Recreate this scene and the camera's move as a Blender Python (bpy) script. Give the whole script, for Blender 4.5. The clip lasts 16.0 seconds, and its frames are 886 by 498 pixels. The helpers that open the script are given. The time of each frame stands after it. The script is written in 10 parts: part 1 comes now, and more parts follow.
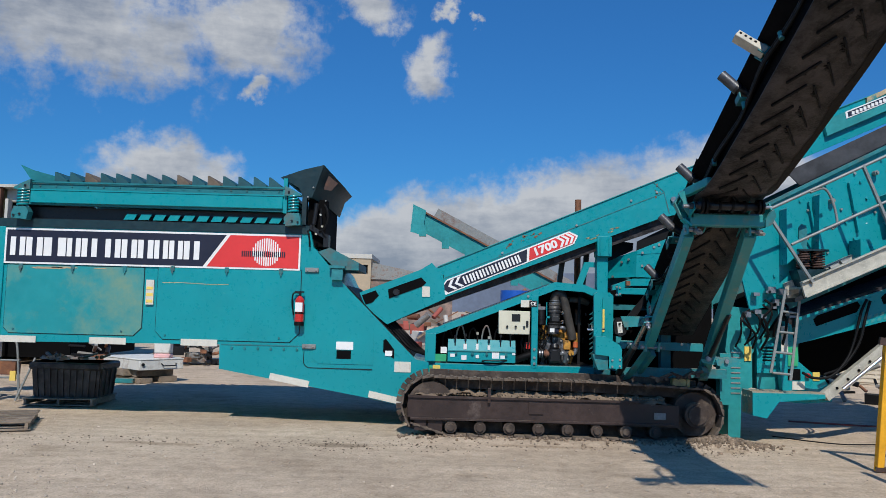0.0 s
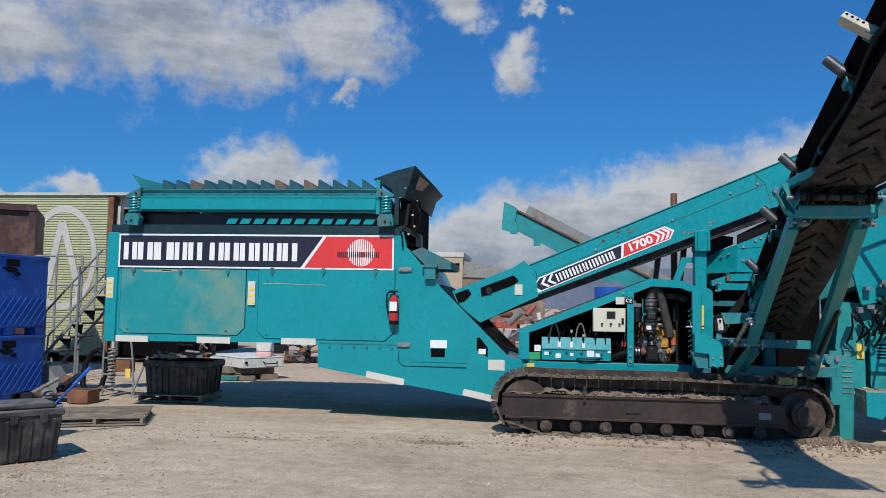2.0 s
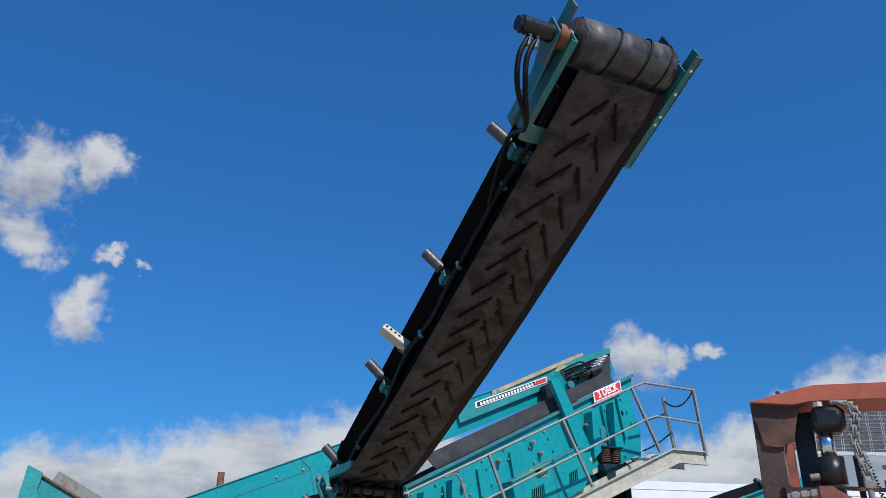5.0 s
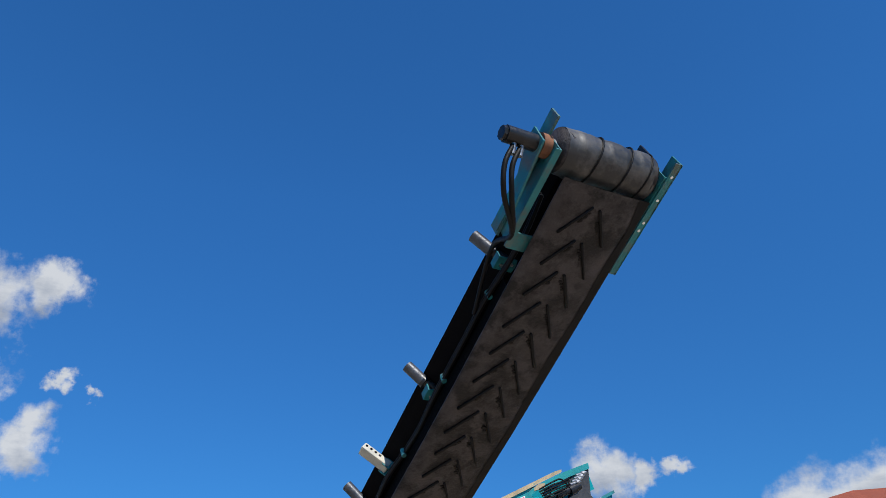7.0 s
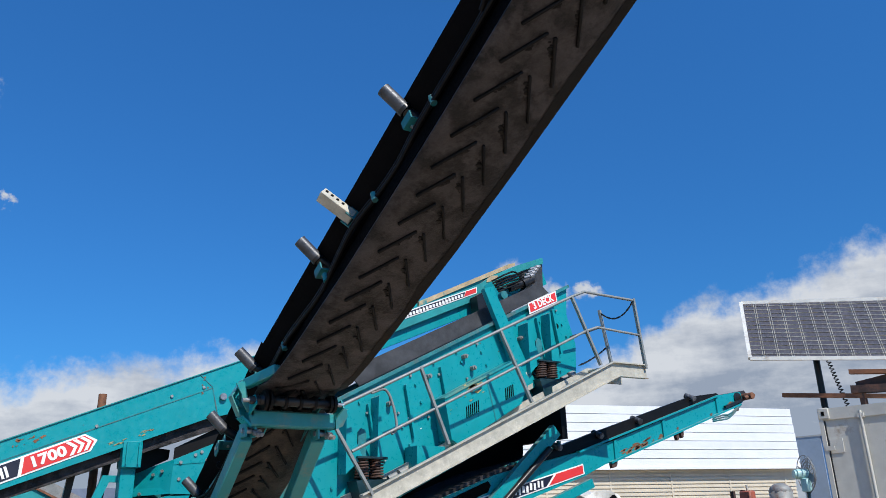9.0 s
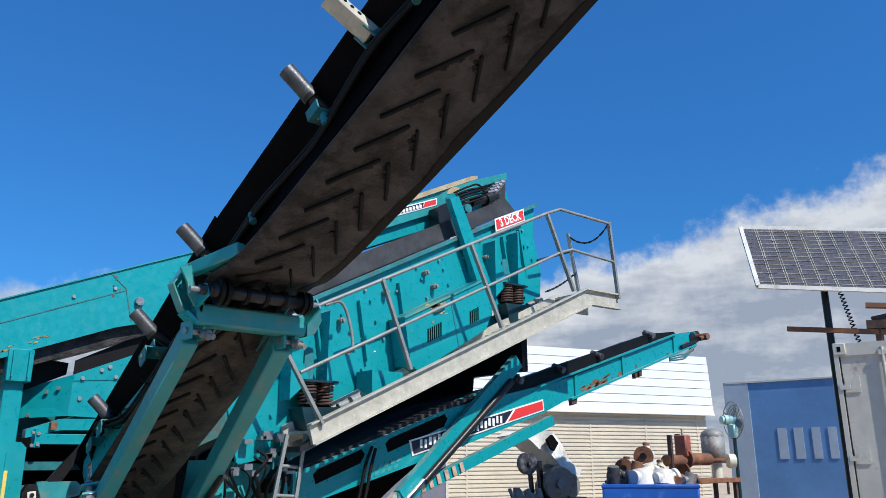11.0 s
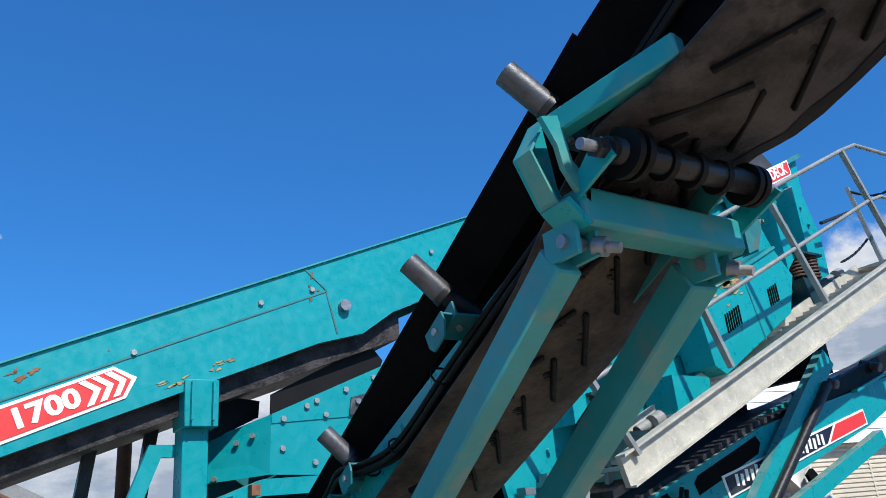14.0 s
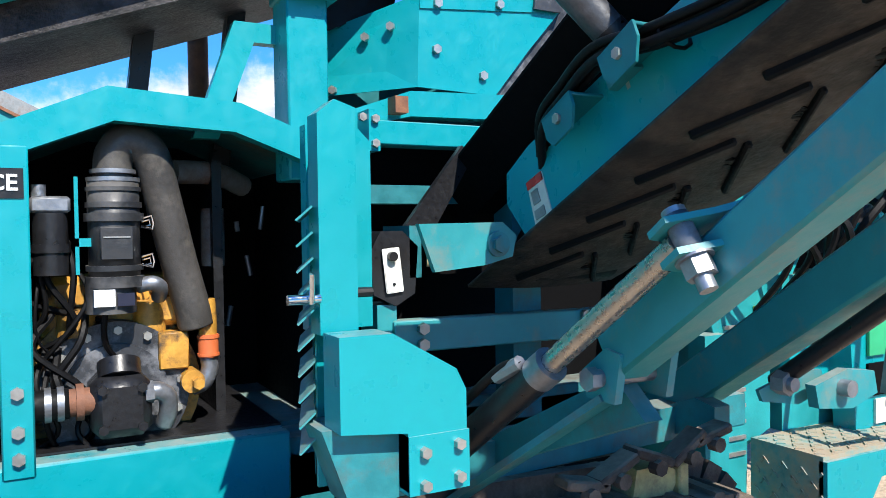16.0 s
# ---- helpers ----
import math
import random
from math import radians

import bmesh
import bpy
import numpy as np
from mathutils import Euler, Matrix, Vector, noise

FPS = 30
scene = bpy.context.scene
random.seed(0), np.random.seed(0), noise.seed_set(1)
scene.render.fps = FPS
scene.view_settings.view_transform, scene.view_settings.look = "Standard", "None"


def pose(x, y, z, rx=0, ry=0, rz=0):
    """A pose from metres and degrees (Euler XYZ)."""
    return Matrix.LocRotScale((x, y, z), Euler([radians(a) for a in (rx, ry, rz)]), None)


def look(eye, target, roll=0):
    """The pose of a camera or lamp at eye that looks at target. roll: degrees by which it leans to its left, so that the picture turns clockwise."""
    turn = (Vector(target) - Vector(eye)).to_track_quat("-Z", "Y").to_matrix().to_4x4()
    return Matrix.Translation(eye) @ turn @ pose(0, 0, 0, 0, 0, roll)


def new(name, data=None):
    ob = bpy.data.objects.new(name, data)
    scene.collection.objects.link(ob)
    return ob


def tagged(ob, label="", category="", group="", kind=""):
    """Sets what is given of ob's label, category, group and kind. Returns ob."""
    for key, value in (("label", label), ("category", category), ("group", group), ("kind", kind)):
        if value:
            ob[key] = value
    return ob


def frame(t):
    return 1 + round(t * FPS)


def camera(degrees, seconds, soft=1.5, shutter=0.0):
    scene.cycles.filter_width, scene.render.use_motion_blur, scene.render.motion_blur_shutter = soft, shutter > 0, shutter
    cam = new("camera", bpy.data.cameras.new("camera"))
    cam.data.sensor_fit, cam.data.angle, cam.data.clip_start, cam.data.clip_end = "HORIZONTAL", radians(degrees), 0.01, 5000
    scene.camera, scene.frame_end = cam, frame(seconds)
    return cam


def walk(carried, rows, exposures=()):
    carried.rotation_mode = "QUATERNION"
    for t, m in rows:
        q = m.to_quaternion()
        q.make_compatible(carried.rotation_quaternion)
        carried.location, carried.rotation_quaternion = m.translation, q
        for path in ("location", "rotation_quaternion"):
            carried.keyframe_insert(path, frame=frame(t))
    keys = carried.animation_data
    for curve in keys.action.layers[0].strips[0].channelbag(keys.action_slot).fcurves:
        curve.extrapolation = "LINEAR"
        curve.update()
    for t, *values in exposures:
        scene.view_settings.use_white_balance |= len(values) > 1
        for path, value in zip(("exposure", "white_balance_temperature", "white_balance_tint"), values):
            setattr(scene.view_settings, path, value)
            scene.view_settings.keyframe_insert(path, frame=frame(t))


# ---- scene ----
cam = camera(59.3, 16.0, soft=0.5)
METRES, EYE, TILT, LEAN, TURN = 9.6, 1.78, 4.5, -1.5, 0.0
ROWS = [
    (0.0, 0.0, 0.0, 0.0, 0.0, 0.0, -0.0),
    (0.5, -0.0028, 0.0005, 0.0001, 6.85, -0.17, 0.7),
    (1.0, -0.004, 0.0011, 0.0006, 10.58, -0.13, 1.03),
    (1.5, -0.0035, -0.0015, 0.0005, 11.31, -0.08, 1.14),
    (2.0, -0.0007, -0.0019, 0.0011, 6.71, -0.11, 1.02),
    (2.5, 0.0025, -0.0006, 0.002, -2.42, 0.0, 0.24),
    (3.0, 0.0046, 0.0002, 0.0031, -9.75, 0.34, -0.67),
    (3.5, 0.0068, 0.0023, 0.005, -16.78, 2.34, -1.32),
    (4.0, 0.0082, 0.0042, 0.0089, -22.59, 7.52, -1.36),
    (4.5, 0.0095, 0.0039, 0.0121, -24.81, 13.51, -1.18),
    (5.0, 0.0087, 0.0029, 0.0142, -24.93, 19.47, -1.24),
    (5.2, 0.0082, 0.0035, 0.0147, -24.94, 21.2, -1.18),
    (7.3, -0.0028, 0.0335, 0.0145, -27.52, 28.21, 0.88),
    (7.5, 0.0006, 0.0409, 0.0141, -27.69, 28.12, 0.6),
    (8.0, 0.016, 0.0773, 0.0112, -28.29, 27.06, 1.1),
    (8.5, 0.0234, 0.1345, 0.005, -31.75, 21.81, 1.07),
    (9.0, 0.0374, 0.1905, -0.0026, -32.95, 15.03, 0.32),
    (9.5, 0.049, 0.244, -0.0088, -35.71, 11.14, -0.39),
    (9.7, 0.051, 0.2658, -0.0095, -38.47, 10.7, -0.25),
    (11.8, 0.0781, 0.4637, -0.0298, -41.18, 11.37, -1.47),
    (12.0, 0.0801, 0.4846, -0.0332, -37.98, 14.64, -1.36),
    (12.5, 0.0782, 0.5419, -0.0369, -36.11, 18.25, -1.0),
    (13.0, 0.0808, 0.5991, -0.0413, -35.15, 20.16, -0.17),
    (13.5, 0.0942, 0.6556, -0.0456, -33.55, 21.77, 2.14),
    (14.0, 0.1037, 0.7184, -0.0512, -32.91, 15.96, 3.56),
    (14.5, 0.1207, 0.7819, -0.0604, -30.02, 4.03, 3.14),
    (15.0, 0.1273, 0.8428, -0.0692, -29.57, -1.34, 2.85),
    (15.5, 0.1424, 0.8957, -0.0759, -29.17, -3.64, 1.6),
    (16.0, 0.151, 0.9463, -0.0828, -28.41, -6.01, -0.0),
]
# the camera brightens a little as it nears the machine
EXPOSURES = [(0.0, -0.30), (3.0, -0.24), (5.0, -0.08), (9.5, 0.07), (12.5, 0.22), (14.0, 0.30), (15.0, 0.48), (16.0, 0.85)]
walk(cam, [(t, pose(0, 0, EYE, TILT, LEAN, TURN) @ pose(METRES * x, METRES * y, METRES * z, 90 + pitch, roll, yaw)) for t, x, y, z, yaw, pitch, roll in ROWS], exposures=EXPOSURES)

# ---------------- light, sky and clouds ----------------
SUN_EL, SUN_AZ = 47.0, 180.0      # degrees; the sun stands behind the first camera
sun = new("sun", bpy.data.lights.new("sun", "SUN"))
sun.data.energy, sun.data.angle, sun.data.color = 4.8, radians(0.55), (1.0, 0.95, 0.87)
sun.matrix_world = look((0.4, -20, 21.4), (0, 0, 0))

# clouds: azimuth from +y to +x, elevation, half width, half height (degrees)
CLOUDS = [
    (-37.2, 17.0, 9.0, 5.0), (-24.4, 18.0, 11.0, 5.4), (-15.8, 19.2, 7.0, 4.2), (-30.0, 21.5, 12.0, 4.5), (-14.4, 15.2, 1.7, 1.0),
    (-1.5, 17.6, 2.5, 2.6), (-6.0, 21.4, 3.0, 2.0), (-37.7, 6.9, 3.4, 1.0), (-32.1, 7.7, 2.4, 1.2),
    (-20.5, 9.0, 6.5, 3.2), (-41.0, 10.7, 1.8, 1.5), (-6.5, 26.0, 4.6, 3.6), (-2.2, 27.5, 2.6, 2.2),
    (-0.2, 21.4, 1.1, 1.0), (2.1, 20.7, 0.8, 0.8), (39.2, 16.4, 2.9, 2.4), (42.2, 15.4, 1.4, 1.4), (44.6, 15.9, 1.7, 0.9),
]


def sky_world():
    w = bpy.data.worlds.new("sky")
    scene.world = w
    w.use_nodes = True
    nt = w.node_tree
    nt.nodes.clear()
    nd, ln = nt.nodes.new, nt.links.new

    def mth(op, a, b=None, c=None):
        n = nd("ShaderNodeMath")
        n.operation = op
        for i, v in enumerate((a, b, c)):
            if v is None:
                continue
            if isinstance(v, (int, float)):
                n.inputs[i].default_value = v
            else:
                ln(v, n.inputs[i])
        return n.outputs[0]

    sky = nd("ShaderNodeTexSky")
    sky.sky_type, sky.sun_disc = "NISHITA", False
    sky.sun_elevation, sky.sun_rotation = radians(SUN_EL), radians(SUN_AZ)
    sky.air_density, sky.dust_density, sky.ozone_density = 1.0, 0.3, 3.0
    tc = nd("ShaderNodeTexCoord").outputs["Generated"]
    sep = nd("ShaderNodeSeparateXYZ")
    ln(tc, sep.inputs[0])
    az = mth("MULTIPLY", mth("ARCTAN2", sep.outputs[0], sep.outputs[1]), 57.2958)
    el = mth("MULTIPLY", mth("ARCSINE", sep.outputs[2]), 57.2958)
    comb = nd("ShaderNodeCombineXYZ")
    ln(az, comb.inputs[0]), ln(el, comb.inputs[1])

    def noise_at(scale, detail, rough, off=(0, 0, 0), flat=1.0):
        mp = nd("ShaderNodeMapping")
        mp.inputs["Location"].default_value = off
        mp.inputs["Scale"].default_value = (1.0, flat, 1.0)
        ln(comb.outputs[0], mp.inputs[0])
        n = nd("ShaderNodeTexNoise")
        n.inputs["Scale"].default_value, n.inputs["Detail"].default_value, n.inputs["Roughness"].default_value = scale, detail, rough
        ln(mp.outputs[0], n.inputs["Vector"])
        return n.outputs["Fac"]

    def warped(scale, amp, off):
        mp = nd("ShaderNodeMapping")
        mp.inputs["Location"].default_value = off
        ln(comb.outputs[0], mp.inputs[0])
        n = nd("ShaderNodeTexNoise")
        n.inputs["Scale"].default_value, n.inputs["Detail"].default_value, n.inputs["Roughness"].default_value = scale, 5.0, 0.6
        ln(mp.outputs[0], n.inputs["Vector"])
        a = nd("ShaderNodeVectorMath")
        a.operation = "SUBTRACT"
        ln(n.outputs["Color"], a.inputs[0])
        a.inputs[1].default_value = (0.5, 0.5, 0.5)
        c = nd("ShaderNodeVectorMath")
        c.operation = "SCALE"
        ln(a.outputs[0], c.inputs[0])
        c.inputs["Scale"].default_value = amp
        return c.outputs[0]

    def added(a, c):
        n = nd("ShaderNodeVectorMath")
        ln(a, n.inputs[0]), ln(c, n.inputs[1])
        return n.outputs[0]

    def shifted(up):
        """Directions a little higher in the sky, ruffled by two scales of noise."""
        n = nd("ShaderNodeVectorMath")
        ln(comb.outputs[0], n.inputs[0])
        n.inputs[1].default_value = (0, up, 0)
        return added(added(n.outputs[0], ruffle_a), ruffle_b)

    def thickness(place, up):
        """How deep the cloud is that way: single clouds, and a bank along the horizon whose top follows the azimuth."""
        dens = None
        for a, e, wa, we in CLOUDS:
            s = nd("ShaderNodeVectorMath")
            s.operation = "SUBTRACT"
            ln(place, s.inputs[0])
            s.inputs[1].default_value = (a, e, 0)
            m = nd("ShaderNodeVectorMath")
            m.operation = "MULTIPLY"
            ln(s.outputs[0], m.inputs[0])
            m.inputs[1].default_value = (1 / wa, 1 / we, 0)
            le = nd("ShaderNodeVectorMath")
            le.operation = "LENGTH"
            ln(m.outputs[0], le.inputs[0])
            d = mth("SUBTRACT", 1.0, le.outputs["Value"])
            dens = d if dens is None else mth("SMOOTH_MAX", dens, d, 0.25)
        bank = mth("MULTIPLY", mth("SUBTRACT", bank_top, mth("ADD", el, up)), 0.30)
        dens = mth("SMOOTH_MAX", dens, mth("MINIMUM", mth("ADD", bank, 0.1), 1.25), 0.2)
        d = mth("ADD", dens, mth("MULTIPLY", mth("SUBTRACT", big, 0.5), 1.7))
        return mth("ADD", d, mth("MULTIPLY", mth("SUBTRACT", fine, 0.5), 1.15))

    ruffle_a, ruffle_b = warped(0.30, 4.5, (2.0, 9.0, 0.0)), warped(1.1, 1.2, (5.0, 3.0, 0.0))
    along_ = nd("ShaderNodeMapRange")
    ln(mth("ADD", az, mth("MULTIPLY", mth("SUBTRACT", noise_at(0.12, 4, 0.6, (40.0, 2.0, 0)), 0.5), 8.0)), along_.inputs["Value"])
    for i, v in enumerate((-20.0, 100.0, 0.0, 1.0)):
        along_.inputs[i + 1].default_value = v
    prof = nd("ShaderNodeValToRGB")
    ln(along_.outputs[0], prof.inputs[0])
    top = [(-13, 0.0), (-9, 6.5), (-4, 9.0), (11, 11.6), (18, 12.8), (27, 11.5), (36, 9.5), (46, 11.5), (52, 15.0), (58, 16.3), (66, 17.6), (74, 19.0), (90, 14.0), (98, 0.0)]
    e_ = prof.color_ramp.elements
    for i, (a, h) in ((0, top[0]), (1, top[-1])):
        e_[i].position, e_[i].color = (a + 20) / 120, (h / 30, h / 30, h / 30, 1)
    for a, h in top[1:-1]:
        e_.new((a + 20) / 120).color = (h / 30, h / 30, h / 30, 1)
    bank_top = mth("MULTIPLY", prof.outputs[0], 30.0)
    big, fine = noise_at(0.16, 6, 0.58, (3.1, 1.7, 0)), noise_at(0.55, 8, 0.64, (7.0, 4.0, 0))
    soft = noise_at(0.14, 6, 0.62, (21.0, 9.0, 0))
    layer = noise_at(0.17, 6, 0.60, (33.0, 5.0, 0), 3.2)      # long flat layers
    d = thickness(shifted(0.0), 0.0)
    above = thickness(shifted(2.2), 2.2)
    cover = nd("ShaderNodeMapRange")
    cover.interpolation_type = "SMOOTHSTEP"
    ln(d, cover.inputs["Value"])
    cover.inputs["From Min"].default_value, cover.inputs["From Max"].default_value = 0.02, 0.72
    # thick parts turn grey, edges stay bright
    shade = nd("ShaderNodeValToRGB")
    ln(mth("ADD", mth("MULTIPLY", mth("MAXIMUM", above, 0.0), 0.33), mth("ADD", mth("MULTIPLY", soft, 0.85), mth("MULTIPLY", mth("SUBTRACT", layer, 0.40), 1.15))), shade.inputs[0])
    ramp = shade.color_ramp
    ramp.elements[0].position, ramp.elements[0].color = 0.50, (5.9, 6.15, 6.5, 1)
    ramp.elements[1].position, ramp.elements[1].color = 1.02, (2.75, 3.2, 4.0, 1)
    deep = nd("ShaderNodeMix")
    deep.data_type, deep.blend_type = "RGBA", "MULTIPLY"
    deep.inputs["Factor"].default_value = 1.0
    ln(sky.outputs[0], deep.inputs[6])
    deep.inputs[7].default_value = (0.245, 0.76, 1.25, 1)      # the clear, deep blue of dry air
    grey = nd("ShaderNodeVectorMath")
    grey.operation = "SCALE"
    ln(deep.outputs[2], grey.inputs[0])
    mix = nd("ShaderNodeMix")
    mix.data_type = "RGBA"
    ln(mth("MULTIPLY", cover.outputs[0], 0.96), mix.inputs["Factor"])
    ln(grey.outputs[0], mix.inputs[6]), ln(shade.outputs[0], mix.inputs[7])
    grade = nd("ShaderNodeMapRange")      # paler overhead, deeper towards the horizon
    ln(el, grade.inputs["Value"])
    for i, v in enumerate((4.0, 36.0, 0.78, 1.16)):
        grade.inputs[i + 1].default_value = v
    ln(grade.outputs[0], grey.inputs["Scale"])
    bg = nd("ShaderNodeBackground")
    ln(mix.outputs[2], bg.inputs[0])
    bg.inputs[1].default_value = 0.110
    out = nd("ShaderNodeOutputWorld")
    ln(bg.outputs[0], out.inputs[0])


sky_world()


# ---------------- materials ----------------
def material(name, base, rough=0.6, metal=0.0, vary=0.25, scale=3.0, bump=0.15, bscale=40.0, second=None, sec_at=0.62, sec_w=0.06, sec_scale=2.5, island=0.0, coat=0.0, objrand=0.0, dust=None, spec=0.5):
    """A surface with two scales of variation, a fine relief, and patches of a second colour (rust, dirt, wear)."""
    m = bpy.data.materials.new(name)
    m.use_nodes = True
    nt = m.node_tree
    nd, ln = nt.nodes.new, nt.links.new
    b = nt.nodes["Principled BSDF"]
    tc = nd("ShaderNodeTexCoord").outputs["Object"]

    def tex(s, detail=4.0, r=0.6):
        n = nd("ShaderNodeTexNoise")
        n.inputs["Scale"].default_value, n.inputs["Detail"].default_value, n.inputs["Roughness"].default_value = s, detail, r
        ln(tc, n.inputs["Vector"])
        return n.outputs["Fac"]

    def mixc(f, a, c, blend="MIX"):
        x = nd("ShaderNodeMix")
        x.data_type, x.blend_type = "RGBA", blend
        for sock, v in ((x.inputs["Factor"], f), (x.inputs[6], a), (x.inputs[7], c)):
            if isinstance(v, (int, float)):
                sock.default_value = v
            elif isinstance(v, tuple):
                sock.default_value = (*v, 1)
            else:
                ln(v, sock)
        return x.outputs[2]

    def rng(v, lo, hi, to0=0.0, to1=1.0):
        r = nd("ShaderNodeMapRange")
        ln(v, r.inputs[0])
        for i, q in enumerate((lo, hi, to0, to1)):
            r.inputs[i + 1].default_value = q
        return r.outputs[0]

    n1, n2 = tex(scale), tex(scale * 9, 3)
    v1 = rng(n1, 0.3, 0.7, 1 - vary, 1 + vary)
    v2 = rng(n2, 0.3, 0.7, 1 - vary * 0.5, 1 + vary * 0.5)
    mul = nd("ShaderNodeMath")
    mul.operation = "MULTIPLY"
    ln(v1, mul.inputs[0]), ln(v2, mul.inputs[1])
    val = mul.outputs[0]
    if island or objrand:
        src = nd("ShaderNodeNewGeometry").outputs["Random Per Island"] if island else nd("ShaderNodeObjectInfo").outputs["Random"]
        k = island or objrand
        m2 = nd("ShaderNodeMath")
        m2.operation = "MULTIPLY"
        ln(val, m2.inputs[0]), ln(rng(src, 0, 1, 1 - k, 1 + k), m2.inputs[1])
        val = m2.outputs[0]
    g = nd("ShaderNodeCombineColor")
    for i in range(3):
        ln(val, g.inputs[i])
    col = mixc(1.0, tuple(base), g.outputs[0], "MULTIPLY")
    if dust:
        geo = nd("ShaderNodeNewGeometry")
        sp = nd("ShaderNodeSeparateXYZ")
        ln(geo.outputs["Normal"], sp.inputs[0])
        dn = nd("ShaderNodeMath")
        dn.operation = "MULTIPLY"
        ln(rng(sp.outputs[2], 0.5, 0.95), dn.inputs[0]), ln(rng(tex(6.0), 0.35, 0.6, 0.1, dust[3]), dn.inputs[1])
        col = mixc(dn.outputs[0], col, tuple(dust[:3]))
    rough_v = rng(n2, 0.3, 0.7, max(0.03, rough - 0.1), min(1.0, rough + 0.12))
    if second:
        f = rng(tex(sec_scale, 7, 0.7), sec_at - sec_w, sec_at + sec_w)
        col = mixc(f, col, tuple(second))
    ln(col, b.inputs["Base Color"]), ln(rough_v, b.inputs["Roughness"])
    b.inputs["Metallic"].default_value, b.inputs["Specular IOR Level"].default_value = metal, spec
    if coat:
        b.inputs["Coat Weight"].default_value, b.inputs["Coat Roughness"].default_value = coat, 0.15
    if bump:
        bp = nd("ShaderNodeBump")
        bp.inputs["Strength"].default_value, bp.inputs["Distance"].default_value = bump, 0.01
        ln(tex(bscale, 5), bp.inputs["Height"])
        ln(bp.outputs[0], b.inputs["Normal"])
    return m


DUST = (0.42, 0.36, 0.29, 0.55)
TEAL = material("teal_paint", (0.002, 0.262, 0.295), 0.33, 0, 0.06, 1.6, 0.03, 60, second=(0.05, 0.33, 0.33), sec_at=0.70, sec_w=0.035, sec_scale=7.0, dust=DUST)
# TEAL darkened: shade on grid frame, hex brackets and door put into colour
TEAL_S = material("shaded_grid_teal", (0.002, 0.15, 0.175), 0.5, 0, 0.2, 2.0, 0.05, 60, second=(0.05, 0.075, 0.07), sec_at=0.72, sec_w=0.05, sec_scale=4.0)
# darker still: the grid bars' shade is in the base, grime in patches
TEAL_G = material("shaded_grimy_grid_teal", (0.004, 0.075, 0.095), 0.6, 0, 0.3, 4.0, 0.08, 60, second=(0.04, 0.05, 0.05), sec_at=0.66, sec_w=0.08, sec_scale=4.0)
DUSTBAR = material("rusty_brown_bar", (0.13, 0.10, 0.072), 0.8, 0, 0.35, 6.0, 0.2, 40)
TEAL_P = material("pale_teal_enamel", (0.32, 0.52, 0.50), 0.45, 0, 0.15, 4.0, 0.05, 60)
# very dark teal for hood, ledge, door gaps and spring seats
TEAL_K = material("near_black_teal", (0.002, 0.024, 0.032), 0.45, 0, 0.3, 2.5, 0.05, 60, second=(0.03, 0.04, 0.04), sec_at=0.74, sec_w=0.06, sec_scale=4.0)
TEAL_W = material("worn_teal_paint", (0.012, 0.24, 0.25), 0.5, 0, 0.2, 1.6, 0.08, 60, second=(0.23, 0.10, 0.045), sec_at=0.66, sec_w=0.03, sec_scale=2.2, dust=DUST)
# darker base than TEAL plus dirt patches; far plates and fittings use it
TEAL_D = material("dark_dirty_teal_paint", (0.012, 0.16, 0.18), 0.55, 0, 0.3, 2.0, 0.1, 50, second=(0.10, 0.09, 0.075), sec_at=0.60, sec_w=0.10, sec_scale=3.0, dust=DUST)
TEAL_F = material("faded_teal_paint", (0.010, 0.25, 0.27), 0.42, 0, 0.08, 1.2, 0.04, 60, second=(0.17, 0.29, 0.205), sec_at=0.54, sec_w=0.10, sec_scale=0.75)
RUBBER = material("belt_rubber", (0.036, 0.0315, 0.0335), 0.55, 0, 0.45, 7.0, 0.9, 35, second=(0.0042, 0.0038, 0.0046), sec_at=0.515, sec_w=0.06, sec_scale=4.2, spec=0.35)
BELTK = material("clean_black_belt", (0.0030, 0.0028, 0.0034), 0.8, 0, 0.3, 4.0, 0.1, 60, spec=0.08)
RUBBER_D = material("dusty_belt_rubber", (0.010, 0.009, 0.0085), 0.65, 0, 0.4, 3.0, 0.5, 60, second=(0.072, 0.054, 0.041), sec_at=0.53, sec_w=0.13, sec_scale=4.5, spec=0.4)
# greyed teal: dust film and painted-in ground bounce on the arms
TEAL_A = material("dusty_bounce_teal_paint", (0.020, 0.235, 0.255), 0.42, 0, 0.12, 1.6, 0.05, 60, second=(0.16, 0.20, 0.17), sec_at=0.62, sec_w=0.10, sec_scale=3.5, dust=DUST)
CABC = material("cream_enamel", (0.62, 0.60, 0.47), 0.45, 0, 0.06, 4.0, 0.02, 50, second=(0.42, 0.36, 0.26), sec_at=0.68, sec_w=0.05, sec_scale=6.0)
CLOD = material("brown_dirt_clods", (0.20, 0.148, 0.102), 0.95, 0, 0.35, 6.0, 0.4, 30, island=0.35)
HOSEG = material("dusty_rubber_hose", (0.050, 0.046, 0.042), 0.5, 0, 0.3, 6.0, 0.2, 40, second=(0.10, 0.09, 0.075), sec_at=0.60, sec_w=0.08, sec_scale=9.0)
BLACK = material("black_rubber", (0.0045, 0.0045, 0.005), 0.55, 0, 0.3, 5.0, 0.1, 60, spec=0.18)
BLACKMET = material("black_painted_steel", (0.012, 0.012, 0.0135), 0.36, 0, 0.3, 5.0, 0.1, 60, spec=0.4)
